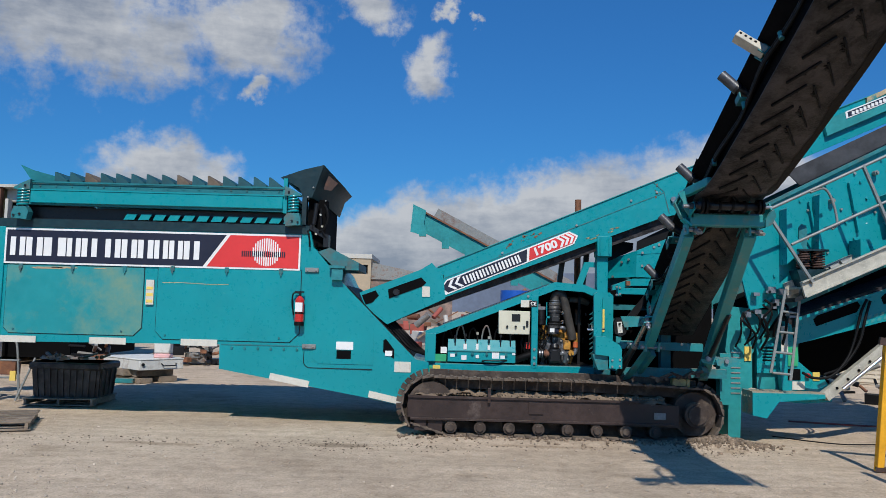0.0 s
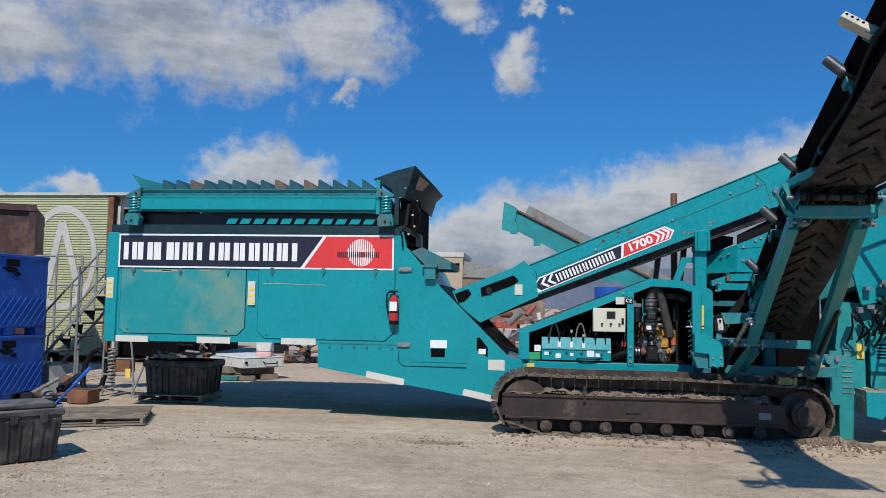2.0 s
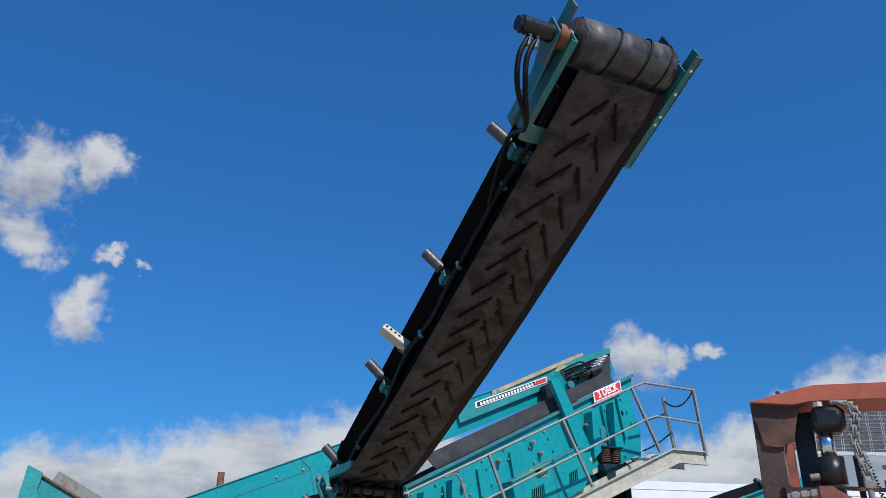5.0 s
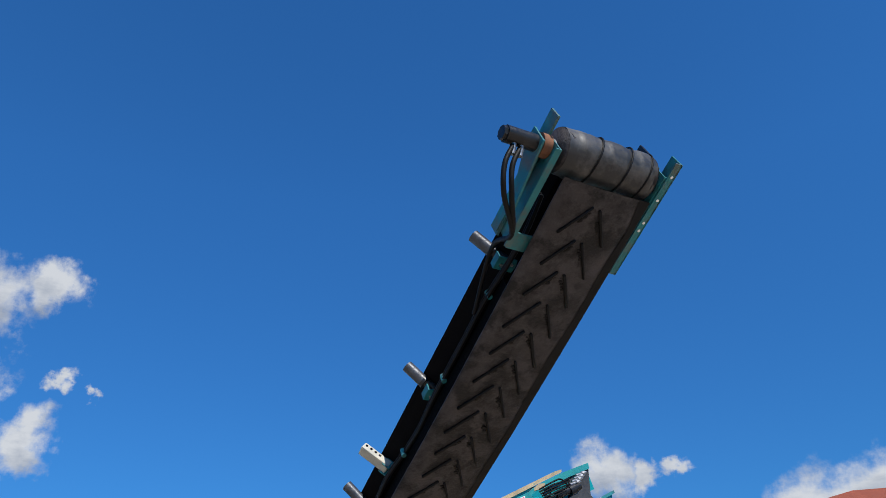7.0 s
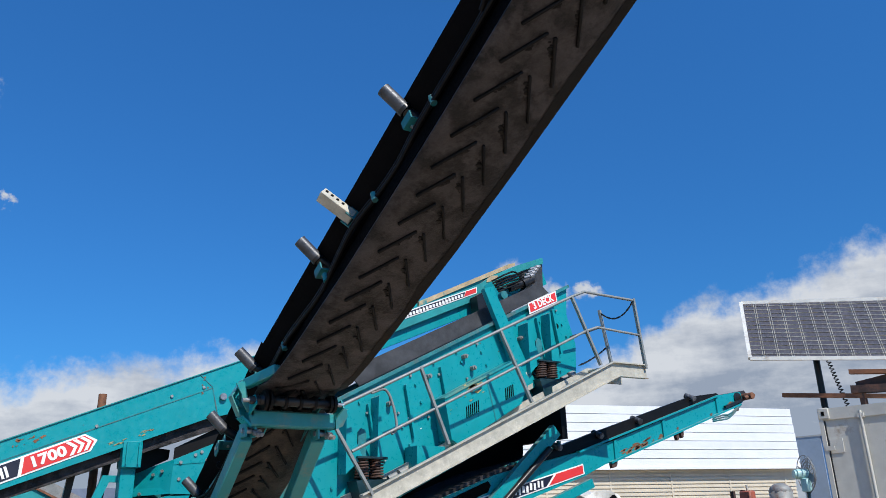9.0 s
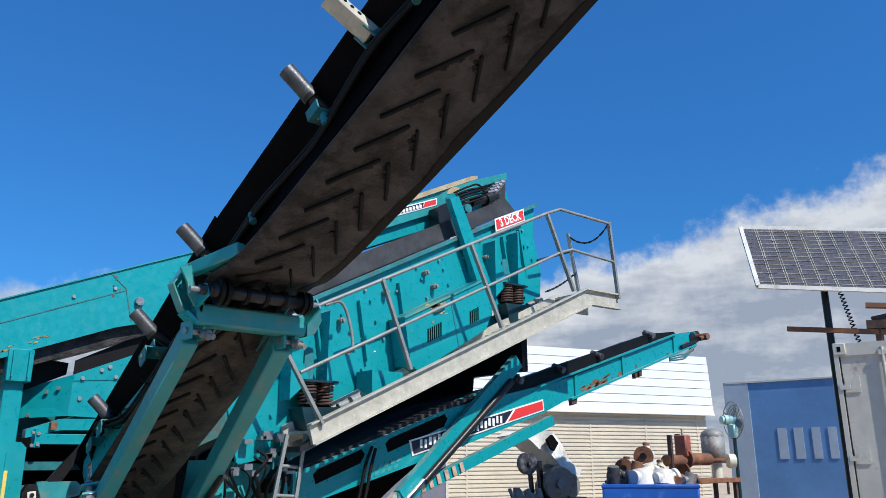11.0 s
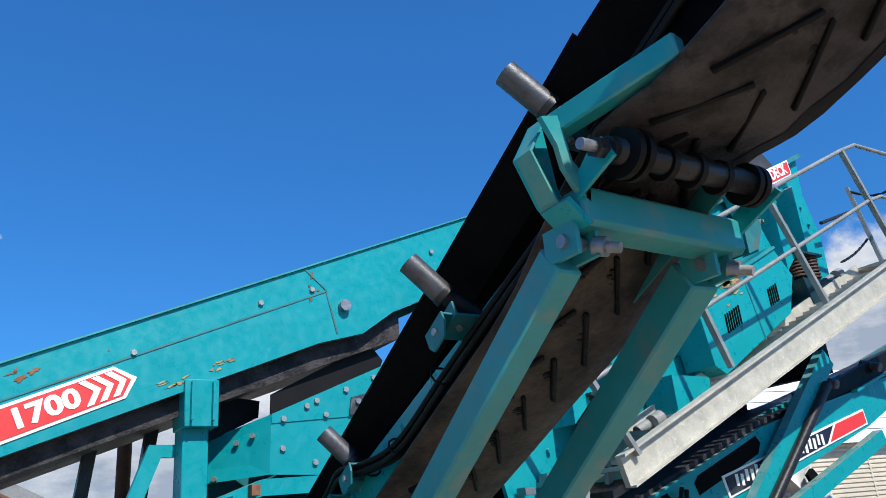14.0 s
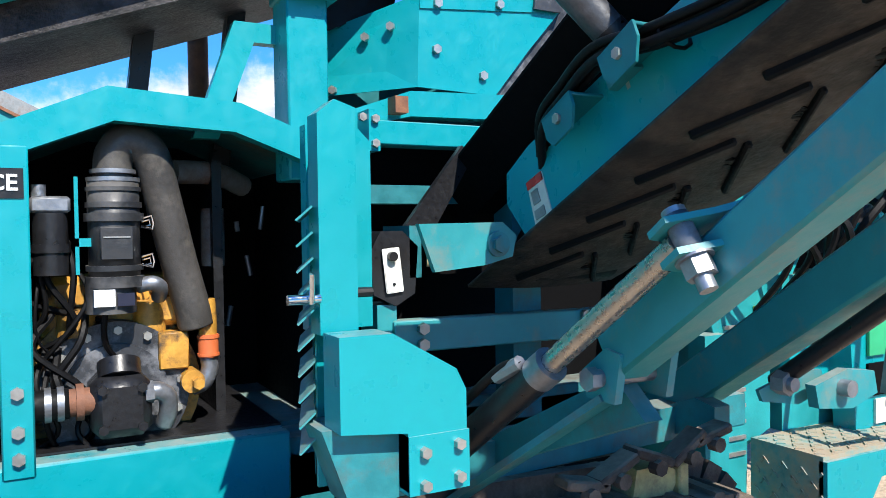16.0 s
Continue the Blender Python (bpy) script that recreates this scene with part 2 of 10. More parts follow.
# near-black colour stands in for the shade inside openings and recesses
HOLE = material("opening_shade_black", (0.003, 0.003, 0.0034), 0.9, 0, 0.2, 4.0, 0.0, spec=0.1)
STEEL = material("grey_steel", (0.27, 0.28, 0.30), 0.42, 0.75, 0.25, 6.0, 0.1, 70)
TUBEG = material("dark_grey_tube", (0.085, 0.09, 0.10), 0.45, 0.5, 0.3, 5.0, 0.15, 60, second=(0.04, 0.04, 0.045), sec_at=0.56, sec_w=0.12, sec_scale=6.0)
CURTAIN = material("worn_rubber_curtain", (0.020, 0.021, 0.024), 0.6, 0, 0.35, 2.0, 0.2, 40, second=(0.060, 0.062, 0.070), sec_at=0.58, sec_w=0.14, sec_scale=2.2)
WORNBLK = material("worn_black_plate", (0.035, 0.037, 0.042), 0.45, 0.1, 0.3, 6.0, 0.1, 60, second=(0.17, 0.175, 0.19), sec_at=0.55, sec_w=0.08, sec_scale=7.0)
DARKRUST = material("dark_rusty_channel", (0.055, 0.032, 0.026), 0.7, 0.1, 0.35, 6.0, 0.25, 50, second=(0.15, 0.065, 0.04), sec_at=0.60, sec_w=0.10, sec_scale=7.0)
PRIMER = material("worn_yellow_primer", (0.36, 0.30, 0.13), 0.7, 0, 0.25, 6.0, 0.1, 50, second=(0.16, 0.11, 0.07), sec_at=0.55, sec_w=0.1, sec_scale=8.0)
ROD = material("dusty_chrome_rod", (0.42, 0.38, 0.33), 0.28, 0.85, 0.2, 5.0, 0.05, 60)
CHROME = material("chrome_rod", (0.7, 0.7, 0.72), 0.15, 1.0, 0.05, 6.0, 0.0)
GALV = material("galvanised_steel", (0.46, 0.44, 0.37), 0.55, 0.2, 0.2, 8.0, 0.1, 50, second=(0.60, 0.58, 0.50), sec_at=0.63, sec_w=0.05, sec_scale=14.0)
GREYTUBE = material("grey_painted_rail", (0.23, 0.245, 0.24), 0.5, 0.2, 0.2, 6.0, 0.05, 60)
BOLT = material("zinc_bolt", (0.40, 0.39, 0.36), 0.4, 0.7, 0.15, 9.0, 0.0)
TRACKM = material("muddy_track_steel", (0.048, 0.034, 0.027), 0.8, 0.1, 0.4, 5.0, 0.5, 30, second=(0.15, 0.115, 0.088), sec_at=0.58, sec_w=0.10, sec_scale=3.5, dust=(0.33, 0.26, 0.19, 0.85))
SHOE = material("dusty_track_shoe", (0.145, 0.112, 0.085), 0.85, 0, 0.3, 5.0, 0.5, 30, second=(0.05, 0.037, 0.030), sec_at=0.60, sec_w=0.12, sec_scale=2.2, dust=(0.30, 0.24, 0.175, 0.8))
TRACKF = material("brown_track_frame", (0.042, 0.026, 0.022), 0.5, 0.2, 0.3, 2.0, 0.2, 40, second=(0.13, 0.10, 0.085), sec_at=0.66, sec_w=0.05, sec_scale=1.5, dust=(0.26, 0.20, 0.15, 0.6))
WHITE = material("white_decal", (0.78, 0.78, 0.76), 0.45, 0, 0.05, 3.0, 0.0)
TAN = material("tan_dust_cake", (0.40, 0.31, 0.19), 0.9, 0, 0.25, 4.0, 0.3, 40, second=(0.05, 0.22, 0.22), sec_at=0.62, sec_w=0.05, sec_scale=5.0)
STEPD = material("dusty_chequer_teal", (0.10, 0.27, 0.26), 0.7, 0, 0.25, 5.0, 0.15, 50, second=(0.33, 0.26, 0.18), sec_at=0.50, sec_w=0.10, sec_scale=5.0, dust=(0.42, 0.34, 0.25, 0.95))
CREAM = material("reflective_tape", (0.62, 0.60, 0.52), 0.5, 0, 0.12, 6.0, 0.05, second=(0.45, 0.40, 0.33), sec_at=0.62, sec_w=0.1, sec_scale=6.0)
NAVY = material("navy_decal", (0.012, 0.013, 0.030), 0.4, 0, 0.1, 3.0, 0.0)
RED = material("red_decal", (0.66, 0.035, 0.035), 0.45, 0, 0.06, 3.0, 0.0)
REDG = material("red_gloss_paint", (0.50, 0.02, 0.015), 0.25, 0, 0.06, 3.0, 0.0, coat=0.4)
YELLOW = material("yellow_paint", (0.74, 0.36, 0.015), 0.5, 0, 0.15, 3.0, 0.1, 60, second=(0.20, 0.10, 0.05), sec_at=0.66, sec_w=0.04, sec_scale=4.0)
ENGYEL = material("engine_yellow", (0.50, 0.25, 0.04), 0.45, 0, 0.3, 6.0, 0.05, 60, second=(0.07, 0.045, 0.03), sec_at=0.57, sec_w=0.08, sec_scale=9.0)
LABELY = material("yellow_label", (0.75, 0.55, 0.12), 0.5, 0, 0.1, 5.0, 0.0)
GREENL = material("green_label", (0.03, 0.36, 0.16), 0.5, 0, 0.1, 5.0, 0.0)
RUST = material("rusty_steel", (0.16, 0.07, 0.04), 0.8, 0.1, 0.35, 4.0, 0.3, 40, second=(0.30, 0.13, 0.06), sec_at=0.55, sec_w=0.1, sec_scale=3.0)
REDOX = material("red_oxide_paint", (0.36, 0.09, 0.05), 0.6, 0, 0.2, 2.0, 0.15, 40, second=(0.10, 0.06, 0.05), sec_at=0.60, sec_w=0.08, sec_scale=3.0)
BROWNBOX = material("brown_container_paint", (0.055, 0.020, 0.018), 0.6, 0, 0.25, 1.0, 0.1, 30, second=(0.17, 0.09, 0.06), sec_at=0.62, sec_w=0.1, sec_scale=1.5)
BLUEP = material("blue_plastic", (0.012, 0.10, 0.46), 0.42, 0, 0.12, 1.5, 0.05, 30, second=(0.10, 0.25, 0.60), sec_at=0.66, sec_w=0.08, sec_scale=3.0)
BLKP = material("black_plastic", (0.020, 0.021, 0.023), 0.5, 0, 0.2, 3.0, 0.1, 50, second=(0.11, 0.105, 0.10), sec_at=0.60, sec_w=0.12, sec_scale=3.0, dust=(0.30, 0.27, 0.23, 0.7))
WOOD = material("grey_weathered_wood", (0.24, 0.19, 0.14), 0.85, 0, 0.3, 3.0, 0.3, 40, second=(0.12, 0.09, 0.07), sec_at=0.58, sec_w=0.1, sec_scale=5.0, objrand=0.2)
SIDING_C = material("cream_siding", (0.50, 0.50, 0.30), 0.6, 0, 0.08, 1.0, 0.05, 30)
SIDING_W = material("white_siding", (0.74, 0.76, 0.78), 0.5, 0, 0.05, 0.5, 0.0, objrand=0.05)
SIDING_B = material("beige_siding", (0.58, 0.52, 0.41), 0.7, 0, 0.10, 0.5, 0.05, 30)
CONTW = material("faded_white_container", (0.50, 0.49, 0.44), 0.7, 0, 0.12, 1.0, 0.1, 30, second=(0.28, 0.22, 0.16), sec_at=0.64, sec_w=0.06, sec_scale=2.0)
CONTL = material("pale_blue_panel", (0.33, 0.40, 0.47), 0.6, 0, 0.10, 1.0, 0.05, 30)
CONTB = material("blue_grey_container", (0.10, 0.23, 0.44), 0.6, 0, 0.12, 1.0, 0.05, 30)
DOORG = material("violet_grey_door", (0.155, 0.16, 0.20), 0.5, 0, 0.12, 1.5, 0.05, 60)
STRIPE = material("faded_stripe_tape", (0.50, 0.27, 0.18), 0.7, 0, 0.2, 8.0, 0.05, 60, second=(0.45, 0.40, 0.34), sec_at=0.5, sec_w=0.1, sec_scale=8.0)
SOLAR = material("solar_cells", (0.085, 0.078, 0.082), 0.25, 0, 0.1, 3.0, 0.0, coat=0.6)
FOAM = material("weathered_white_plastic", (0.66, 0.66, 0.62), 0.6, 0, 0.12, 4.0, 0.1, 40, second=(0.35, 0.31, 0.26), sec_at=0.62, sec_w=0.1, sec_scale=4.0)
MACHG = material("old_machine_grey", (0.26, 0.27, 0.26), 0.6, 0.2, 0.3, 3.0, 0.15, 40, second=(0.16, 0.08, 0.05), sec_at=0.58, sec_w=0.1, sec_scale=3.0)
PINK = material("pink_fluid_plastic", (0.72, 0.42, 0.42), 0.4, 0, 0.1, 3.0, 0.0)
MUD = material("dark_damp_dirt", (0.10, 0.072, 0.048), 0.95, 0, 0.3, 6.0, 0.4, 30, island=0.35)
STONE = material("pale_stone", (0.40, 0.335, 0.26), 0.9, 0, 0.2, 6.0, 0.3, 30, island=0.3)
BRASSC = material("orange_hose_cuff", (0.55, 0.13, 0.04), 0.5, 0, 0.1, 5.0, 0.0)
SHRUBM = material("dry_shrub_twigs", (0.20, 0.16, 0.10), 0.9, 0, 0.25, 5.0, 0.0, island=0.3)
MOUNT = material("far_mountain", (0.12, 0.15, 0.21), 0.95, 0, 0.2, 0.02, 0.0)
BRICKW = material("tan_far_wall", (0.40, 0.32, 0.22), 0.8, 0, 0.15, 0.6, 0.1)
SHEDB = material("brown_far_shed", (0.17, 0.13, 0.11), 0.8, 0, 0.3, 0.4, 0.1, second=(0.30, 0.20, 0.16), sec_at=0.55, sec_w=0.05, sec_scale=0.5)
JUNKR = material("junk_red", (0.30, 0.07, 0.05), 0.7, 0, 0.3, 1.0, 0.1)


# ---------------- building helpers ----------------
def thing(name, label, category, at=(0, 0, 0), group="", kind=""):
    ob = new(name)
    ob.empty_display_size = 0.1
    ob.matrix_basis = Matrix.Translation(at)
    return tagged(ob, label, category, group, kind)


def part(name, bm, mat, parent=None, label="", smooth=False):
    me = bpy.data.meshes.new(name)
    bmesh.ops.recalc_face_normals(bm, faces=bm.faces)
    bm.to_mesh(me)
    bm.free()
    if smooth or len(me.polygons) > 8:
        for p in me.polygons:
            p.use_smooth = True
        if not smooth:
            me.set_sharp_from_angle(angle=radians(40))
    for m in (mat if isinstance(mat, (list, tuple)) else [mat]):
        me.materials.append(m)
    ob = new(name, me)
    if parent is not None:
        ob.parent = parent
        ob.matrix_parent_inverse = parent.matrix_basis.inverted() if parent.data is None else Matrix()
    if label:
        ob["label"] = label
    return ob


def each(name, bm, mat, parent=None, label="", smooth=False):
    """Every loose piece of bm becomes a part of its own; pieces of one shape share nothing but the name."""
    bm.verts.index_update()
    seen, made = set(), []
    for v in list(bm.verts):
        if v in seen:
            continue
        stack, isle = [v], []
        seen.add(v)
        while stack:
            w = stack.pop()
            isle.append(w)
            for e in w.link_edges:
                o = e.other_vert(w)
                if o not in seen:
                    seen.add(o)
                    stack.append(o)
        nb = bmesh.new()
        new_of = {w: nb.verts.new(w.co) for w in isle}
        for f in {f for w in isle for f in w.link_faces}:
            nb.faces.new([new_of[w] for w in f.verts])
        made.append(part(name, nb, mat, parent, label, smooth))
    bm.free()
    return made


def stuff(ob):
    return tagged(ob, kind="stuff")


def B():
    return bmesh.new()


def box(bm, lo, hi, m=None, bev=0.0):
    """An axis-parallel box from corner lo to corner hi, turned by m if given."""
    r = bmesh.ops.create_cube(bm, size=1.0)["verts"]
    c = [(lo[i] + hi[i]) / 2 for i in range(3)]
    s = [abs(hi[i] - lo[i]) for i in range(3)]
    for v in r:
        v.co = Vector([v.co[i] * s[i] + c[i] for i in range(3)])
    if bev:
        es = list({e for v in r for e in v.link_edges})
        r = list({v for f in bmesh.ops.bevel(bm, geom=es, offset=bev, segments=1, affect="EDGES")["faces"] for v in f.verts} | {v for v in r if v.is_valid})
    if m is not None:
        bmesh.ops.transform(bm, matrix=m, verts=[v for v in r if v.is_valid])
    return bm


def prism(bm, pts, y0, y1, axis="y"):
    """A polygon in the x-z plane (or y-z for axis x, x-y for axis z), drawn out from y0 to y1."""
    def at(p, d):
        return {"y": (p[0], d, p[1]), "x": (d, p[0], p[1]), "z": (p[0], p[1], d)}[axis]
    a = [bm.verts.new(at(p, y0)) for p in pts]
    b = [bm.verts.new(at(p, y1)) for p in pts]
    n = len(pts)
    bm.faces.new(a), bm.faces.new(b[::-1])
    for i in range(n):
        bm.faces.new((a[i], b[i], b[(i + 1) % n], a[(i + 1) % n]))
    return bm


def basis(p0, p1, up=(0, 0, 1)):
    z = (Vector(p1) - Vector(p0)).normalized()
    x = Vector(up).cross(z)
    x = x.normalized() if x.length > 1e-4 else Vector((1, 0, 0))
    y = z.cross(x)
    m = Matrix((x, y, z)).transposed().to_4x4()
    m.translation = Vector(p0)
    return m


def beam(bm, p0, p1, w, h, up=(0, 0, 1), bev=0.0):
    """A straight bar of width w and height h (towards up) from p0 to p1."""
    return box(bm, (-w / 2, -h / 2, 0), (w / 2, h / 2, (Vector(p1) - Vector(p0)).length), basis(p0, p1, up), bev)


def cyl(bm, p0, p1, r, seg=14, r2=None):
    ln = (Vector(p1) - Vector(p0)).length
    m = basis(p0, p1) @ Matrix.Translation((0, 0, ln / 2))
    bmesh.ops.create_cone(bm, cap_ends=True, segments=seg, radius1=r, radius2=r if r2 is None else r2, depth=ln, matrix=m)
    return bm


def tube(bm, pts, r, seg=10, closed=False):
    """A round tube through the points."""
    pts = [Vector(p) for p in pts]
    rings = []
    for i, p in enumerate(pts):
        d = (pts[min(i + 1, len(pts) - 1)] - pts[max(i - 1, 0)]).normalized()
        x = d.orthogonal().normalized() if not rings else (prev - d * prev.dot(d)).normalized()
        prev, y = x, d.cross(x)
        rings.append([bm.verts.new(p + (x * math.cos(t) + y * math.sin(t)) * r) for t in [2 * math.pi * k / seg for k in range(seg)]])
    for a, b in zip(rings, rings[1:]):
        for k in range(seg):
            bm.faces.new((a[k], a[(k + 1) % seg], b[(k + 1) % seg], b[k]))
    bm.faces.new(rings[0][::-1]), bm.faces.new(rings[-1])
    return bm


def curve(pts, n=6):
    """A smooth line through the points (Catmull-Rom)."""
    p = [Vector(q) for q in pts]
    p = [2 * p[0] - p[1], *p, 2 * p[-1] - p[-2]]
    out = []
    for a, b, c, d in zip(p, p[1:], p[2:], p[3:]):
        for k in range(n):
            t = k / n
            out.append(0.5 * (2 * b + (c - a) * t + (2 * a - 5 * b + 4 * c - d) * t * t + (3 * b - a - 3 * c + d) * t ** 3))
    return out + [p[-2]]


def coil(bm, base, top, r, wire, turns, seg=10):
    m, ln = basis(base, top), (Vector(top) - Vector(base)).length
    n = turns * seg
    return tube(bm, [m @ Vector((r * math.cos(2 * math.pi * k / seg), r * math.sin(2 * math.pi * k / seg), ln * k / n)) for k in range(n + 1)], wire, 6)


def bolts(bm, places, d=(0, -1, 0), r=0.018, h=0.02):
    for p in places:
        cyl(bm, p, Vector(p) + Vector(d) * h, r, 6)
    return bm


def arc(cx, cz, r, a0, a1, n=8):
    return [(cx + r * math.cos(radians(a0 + (a1 - a0) * k / n)), cz + r * math.sin(radians(a0 + (a1 - a0) * k / n))) for k in range(n + 1)]


def words(name, text, size, mat, parent, m, label="", shear=0.0, wide=1.0, thick=0.002, bold=0.02):
    """Raised letters in the built-in font, turned into a mesh."""
    cu = bpy.data.curves.new(name, "FONT")
    cu.body, cu.size, cu.extrude, cu.align_x, cu.align_y, cu.shear, cu.resolution_u = text, size, thick, "CENTER", "CENTER", shear, 3
    cu.offset = size * bold
    tmp = bpy.data.objects.new(name, cu)
    me = bpy.data.meshes.new_from_object(tmp)
    bpy.data.objects.remove(tmp)
    me.transform(m @ Matrix.Diagonal((wide, 1, 1, 1)))
    me.materials.clear()
    me.materials.append(mat)
    ob = new(name, me)
    ob.parent, ob.matrix_parent_inverse = parent, (parent.matrix_basis.inverted() if parent.data is None else Matrix())
    if label:
        ob["label"] = label
    return ob


# ---------------- ground ----------------
def rise(x, y):
    """Height of the ground: nearly flat, rutted dirt."""
    near = max(0.0, 1 - math.hypot(x - 1, y - 9) / 40)
    h = 0.030 * noise.noise((x * 0.35, y * 0.35, 3.0)) + 0.012 * noise.noise((x * 1.7, y * 1.7, 8.0)) + 0.006 * noise.noise((x * 6, y * 6, 1.0))
    ruts = 0.02 * math.sin((y + 0.15 * x) * 7.0) * max(0.0, 1 - abs(y - 7.5) / 2.5) * noise.noise((x * 0.5, y * 0.3, 5.0))
    heap = 0.13 * math.exp(-((x - 3.95) / 0.42) ** 2 - ((y - 11.05) / 0.30) ** 2) + 0.05 * math.exp(-((x - 1.4) / 2.2) ** 4 - ((y - 10.95) / 0.30) ** 2)
    heap *= 1 + 0.7 * noise.noise((x * 3.0, y * 3.0, 2.0)) + 0.35 * noise.noise((x * 8.0, y * 8.0, 4.0))
    return (h + ruts) * near - 0.01 + max(0.0, heap)


def ground_material():
    m = bpy.data.materials.new("packed_dirt")
    m.use_nodes = True
    nt = m.node_tree
    nd, ln = nt.nodes.new, nt.links.new
    b = nt.nodes["Principled BSDF"]
    tc = nd("ShaderNodeTexCoord").outputs["Object"]

    def tex(s, detail=5.0, r=0.6, mapping=None):
        n = nd("ShaderNodeTexNoise")
        n.inputs["Scale"].default_value, n.inputs["Detail"].default_value, n.inputs["Roughness"].default_value = s, detail, r
        if mapping:
            mp = nd("ShaderNodeMapping")
            mp.inputs["Scale"].default_value = mapping
            ln(tc, mp.inputs[0]), ln(mp.outputs[0], n.inputs["Vector"])
        else:
            ln(tc, n.inputs["Vector"])
        return n.outputs["Fac"]

    def ramp(v, *stops):
        r = nd("ShaderNodeValToRGB")
        ln(v, r.inputs[0])
        e = r.color_ramp.elements
        e[0].position, e[0].color = stops[0][0], (*stops[0][1], 1)
        e[1].position, e[1].color = stops[-1][0], (*stops[-1][1], 1)
        for p, c in stops[1:-1]:
            e.new(p).color = (*c, 1)
        return r.outputs[0]

    def mixc(f, a, c, blend="MIX"):
        x = nd("ShaderNodeMix")
        x.data_type, x.blend_type = "RGBA", blend
        if isinstance(f, float):
            x.inputs["Factor"].default_value = f
        else:
            ln(f, x.inputs["Factor"])
        ln(a, x.inputs[6]), ln(c, x.inputs[7])
        return x.outputs[2]

    big = ramp(tex(0.35, 6), (0.32, (0.43, 0.340, 0.246)), (0.5, (0.525, 0.420, 0.308)), (0.68, (0.590, 0.480, 0.358)))
    streak = ramp(tex(0.8, 5, 0.6, (0.5, 1.5, 1)), (0.35, (0.92, 0.915, 0.91)), (0.65, (1.06, 1.06, 1.06)))
    grit = ramp(tex(38, 4, 0.7), (0.35, (0.80, 0.79, 0.78)), (0.5, (1, 1, 1)), (0.70, (1.16, 1.16, 1.15)))
    scuff = ramp(tex(5.0, 6, 0.7), (0.34, (0.84, 0.83, 0.82)), (0.5, (1, 1, 1)), (0.66, (1.12, 1.12, 1.12)))
    wheel = ramp(tex(1.6, 6, 0.65, (0.5, 2.4, 1)), (0.36, (0.90, 0.89, 0.88)), (0.62, (1.05, 1.05, 1.05)))
    damp = ramp(tex(0.9, 5, 0.65), (0.58, (1, 1, 1)), (0.70, (0.78, 0.765, 0.74)))
    col = mixc(1.0, mixc(1.0, mixc(1.0, mixc(1.0, mixc(1.0, big, scuff, "MULTIPLY"), wheel, "MULTIPLY"), streak, "MULTIPLY"), grit, "MULTIPLY"), damp, "MULTIPLY")
    for cx, cy, sx, sy, k in ((-1.3, 10.35, 1.1, 0.38, 0.62), (-3.6, 10.1, 1.6, 0.22, 0.75), (1.4, 10.62, 1.7, 0.16, 0.8), (3.9, 10.6, 0.6, 0.3, 0.75)):
        mp = nd("ShaderNodeMapping")      # damp, oily dirt along the track
        mp.inputs["Location"].default_value, mp.inputs["Scale"].default_value = (-cx / sx, -cy / sy, 0), (1 / sx, 1 / sy, 0)
        ln(tc, mp.inputs[0])
        le = nd("ShaderNodeVectorMath")
        le.operation = "LENGTH"
        ln(mp.outputs[0], le.inputs[0])
        ad = nd("ShaderNodeMath")
        ln(le.outputs["Value"], ad.inputs[0]), ln(tex(2.6, 7, 0.75), ad.inputs[1])
        col = mixc(1.0, col, ramp(ad.outputs[0], (0.75, (k, k * 0.97, k * 0.93)), (1.0, (1, 1, 1))), "MULTIPLY")
    ln(col, b.inputs["Base Color"])
    b.inputs["Roughness"].default_value = 0.95
    b.inputs["Specular IOR Level"].default_value = 0.2
    bp = nd("ShaderNodeBump")
    bp.inputs["Strength"].default_value, bp.inputs["Distance"].default_value = 0.85, 0.03
    ln(tex(22, 6, 0.7), bp.inputs["Height"]), ln(bp.outputs[0], b.inputs["Normal"])
    return m


DIRT = ground_material()


def build_ground():
    bm = B()
    xs = [-600, -200, -80, -40] + [-30 + 0.5 * i for i in range(20)] + [-20 + 0.2 * i for i in range(200)] + [20 + 0.5 * i for i in range(20)] + [30, 40, 80, 200, 900]
    ys = [-400, -100, -40, -15] + [-8 + 0.5 * i for i in range(24)] + [4 + 0.16 * i for i in range(100)] + [20 + 0.6 * i for i in range(30)] + [38, 45, 80, 200, 1200]
    grid = [[bm.verts.new((x, y, rise(x, y))) for y in ys] for x in xs]
    for a, b in zip(grid, grid[1:]):
        for j in range(len(ys) - 1):
            bm.faces.new((a[j], b[j], b[j + 1], a[j + 1]))
    tagged(part("ground", bm, DIRT, smooth=True), "pale brown packed dirt yard with ruts and grit", "ground", kind="structure")


build_ground()


def pebble_shape():
    """Corners and faces of one rough stone of radius 1."""
    bm = bmesh.new()
    bmesh.ops.create_icosphere(bm, subdivisions=1, radius=1.0)
    shape = np.array([v.co[:] for v in bm.verts]), np.array([[v.index for v in f.verts] for f in bm.faces])
    bm.free()
    return shape


STONE_V, STONE_F = pebble_shape()


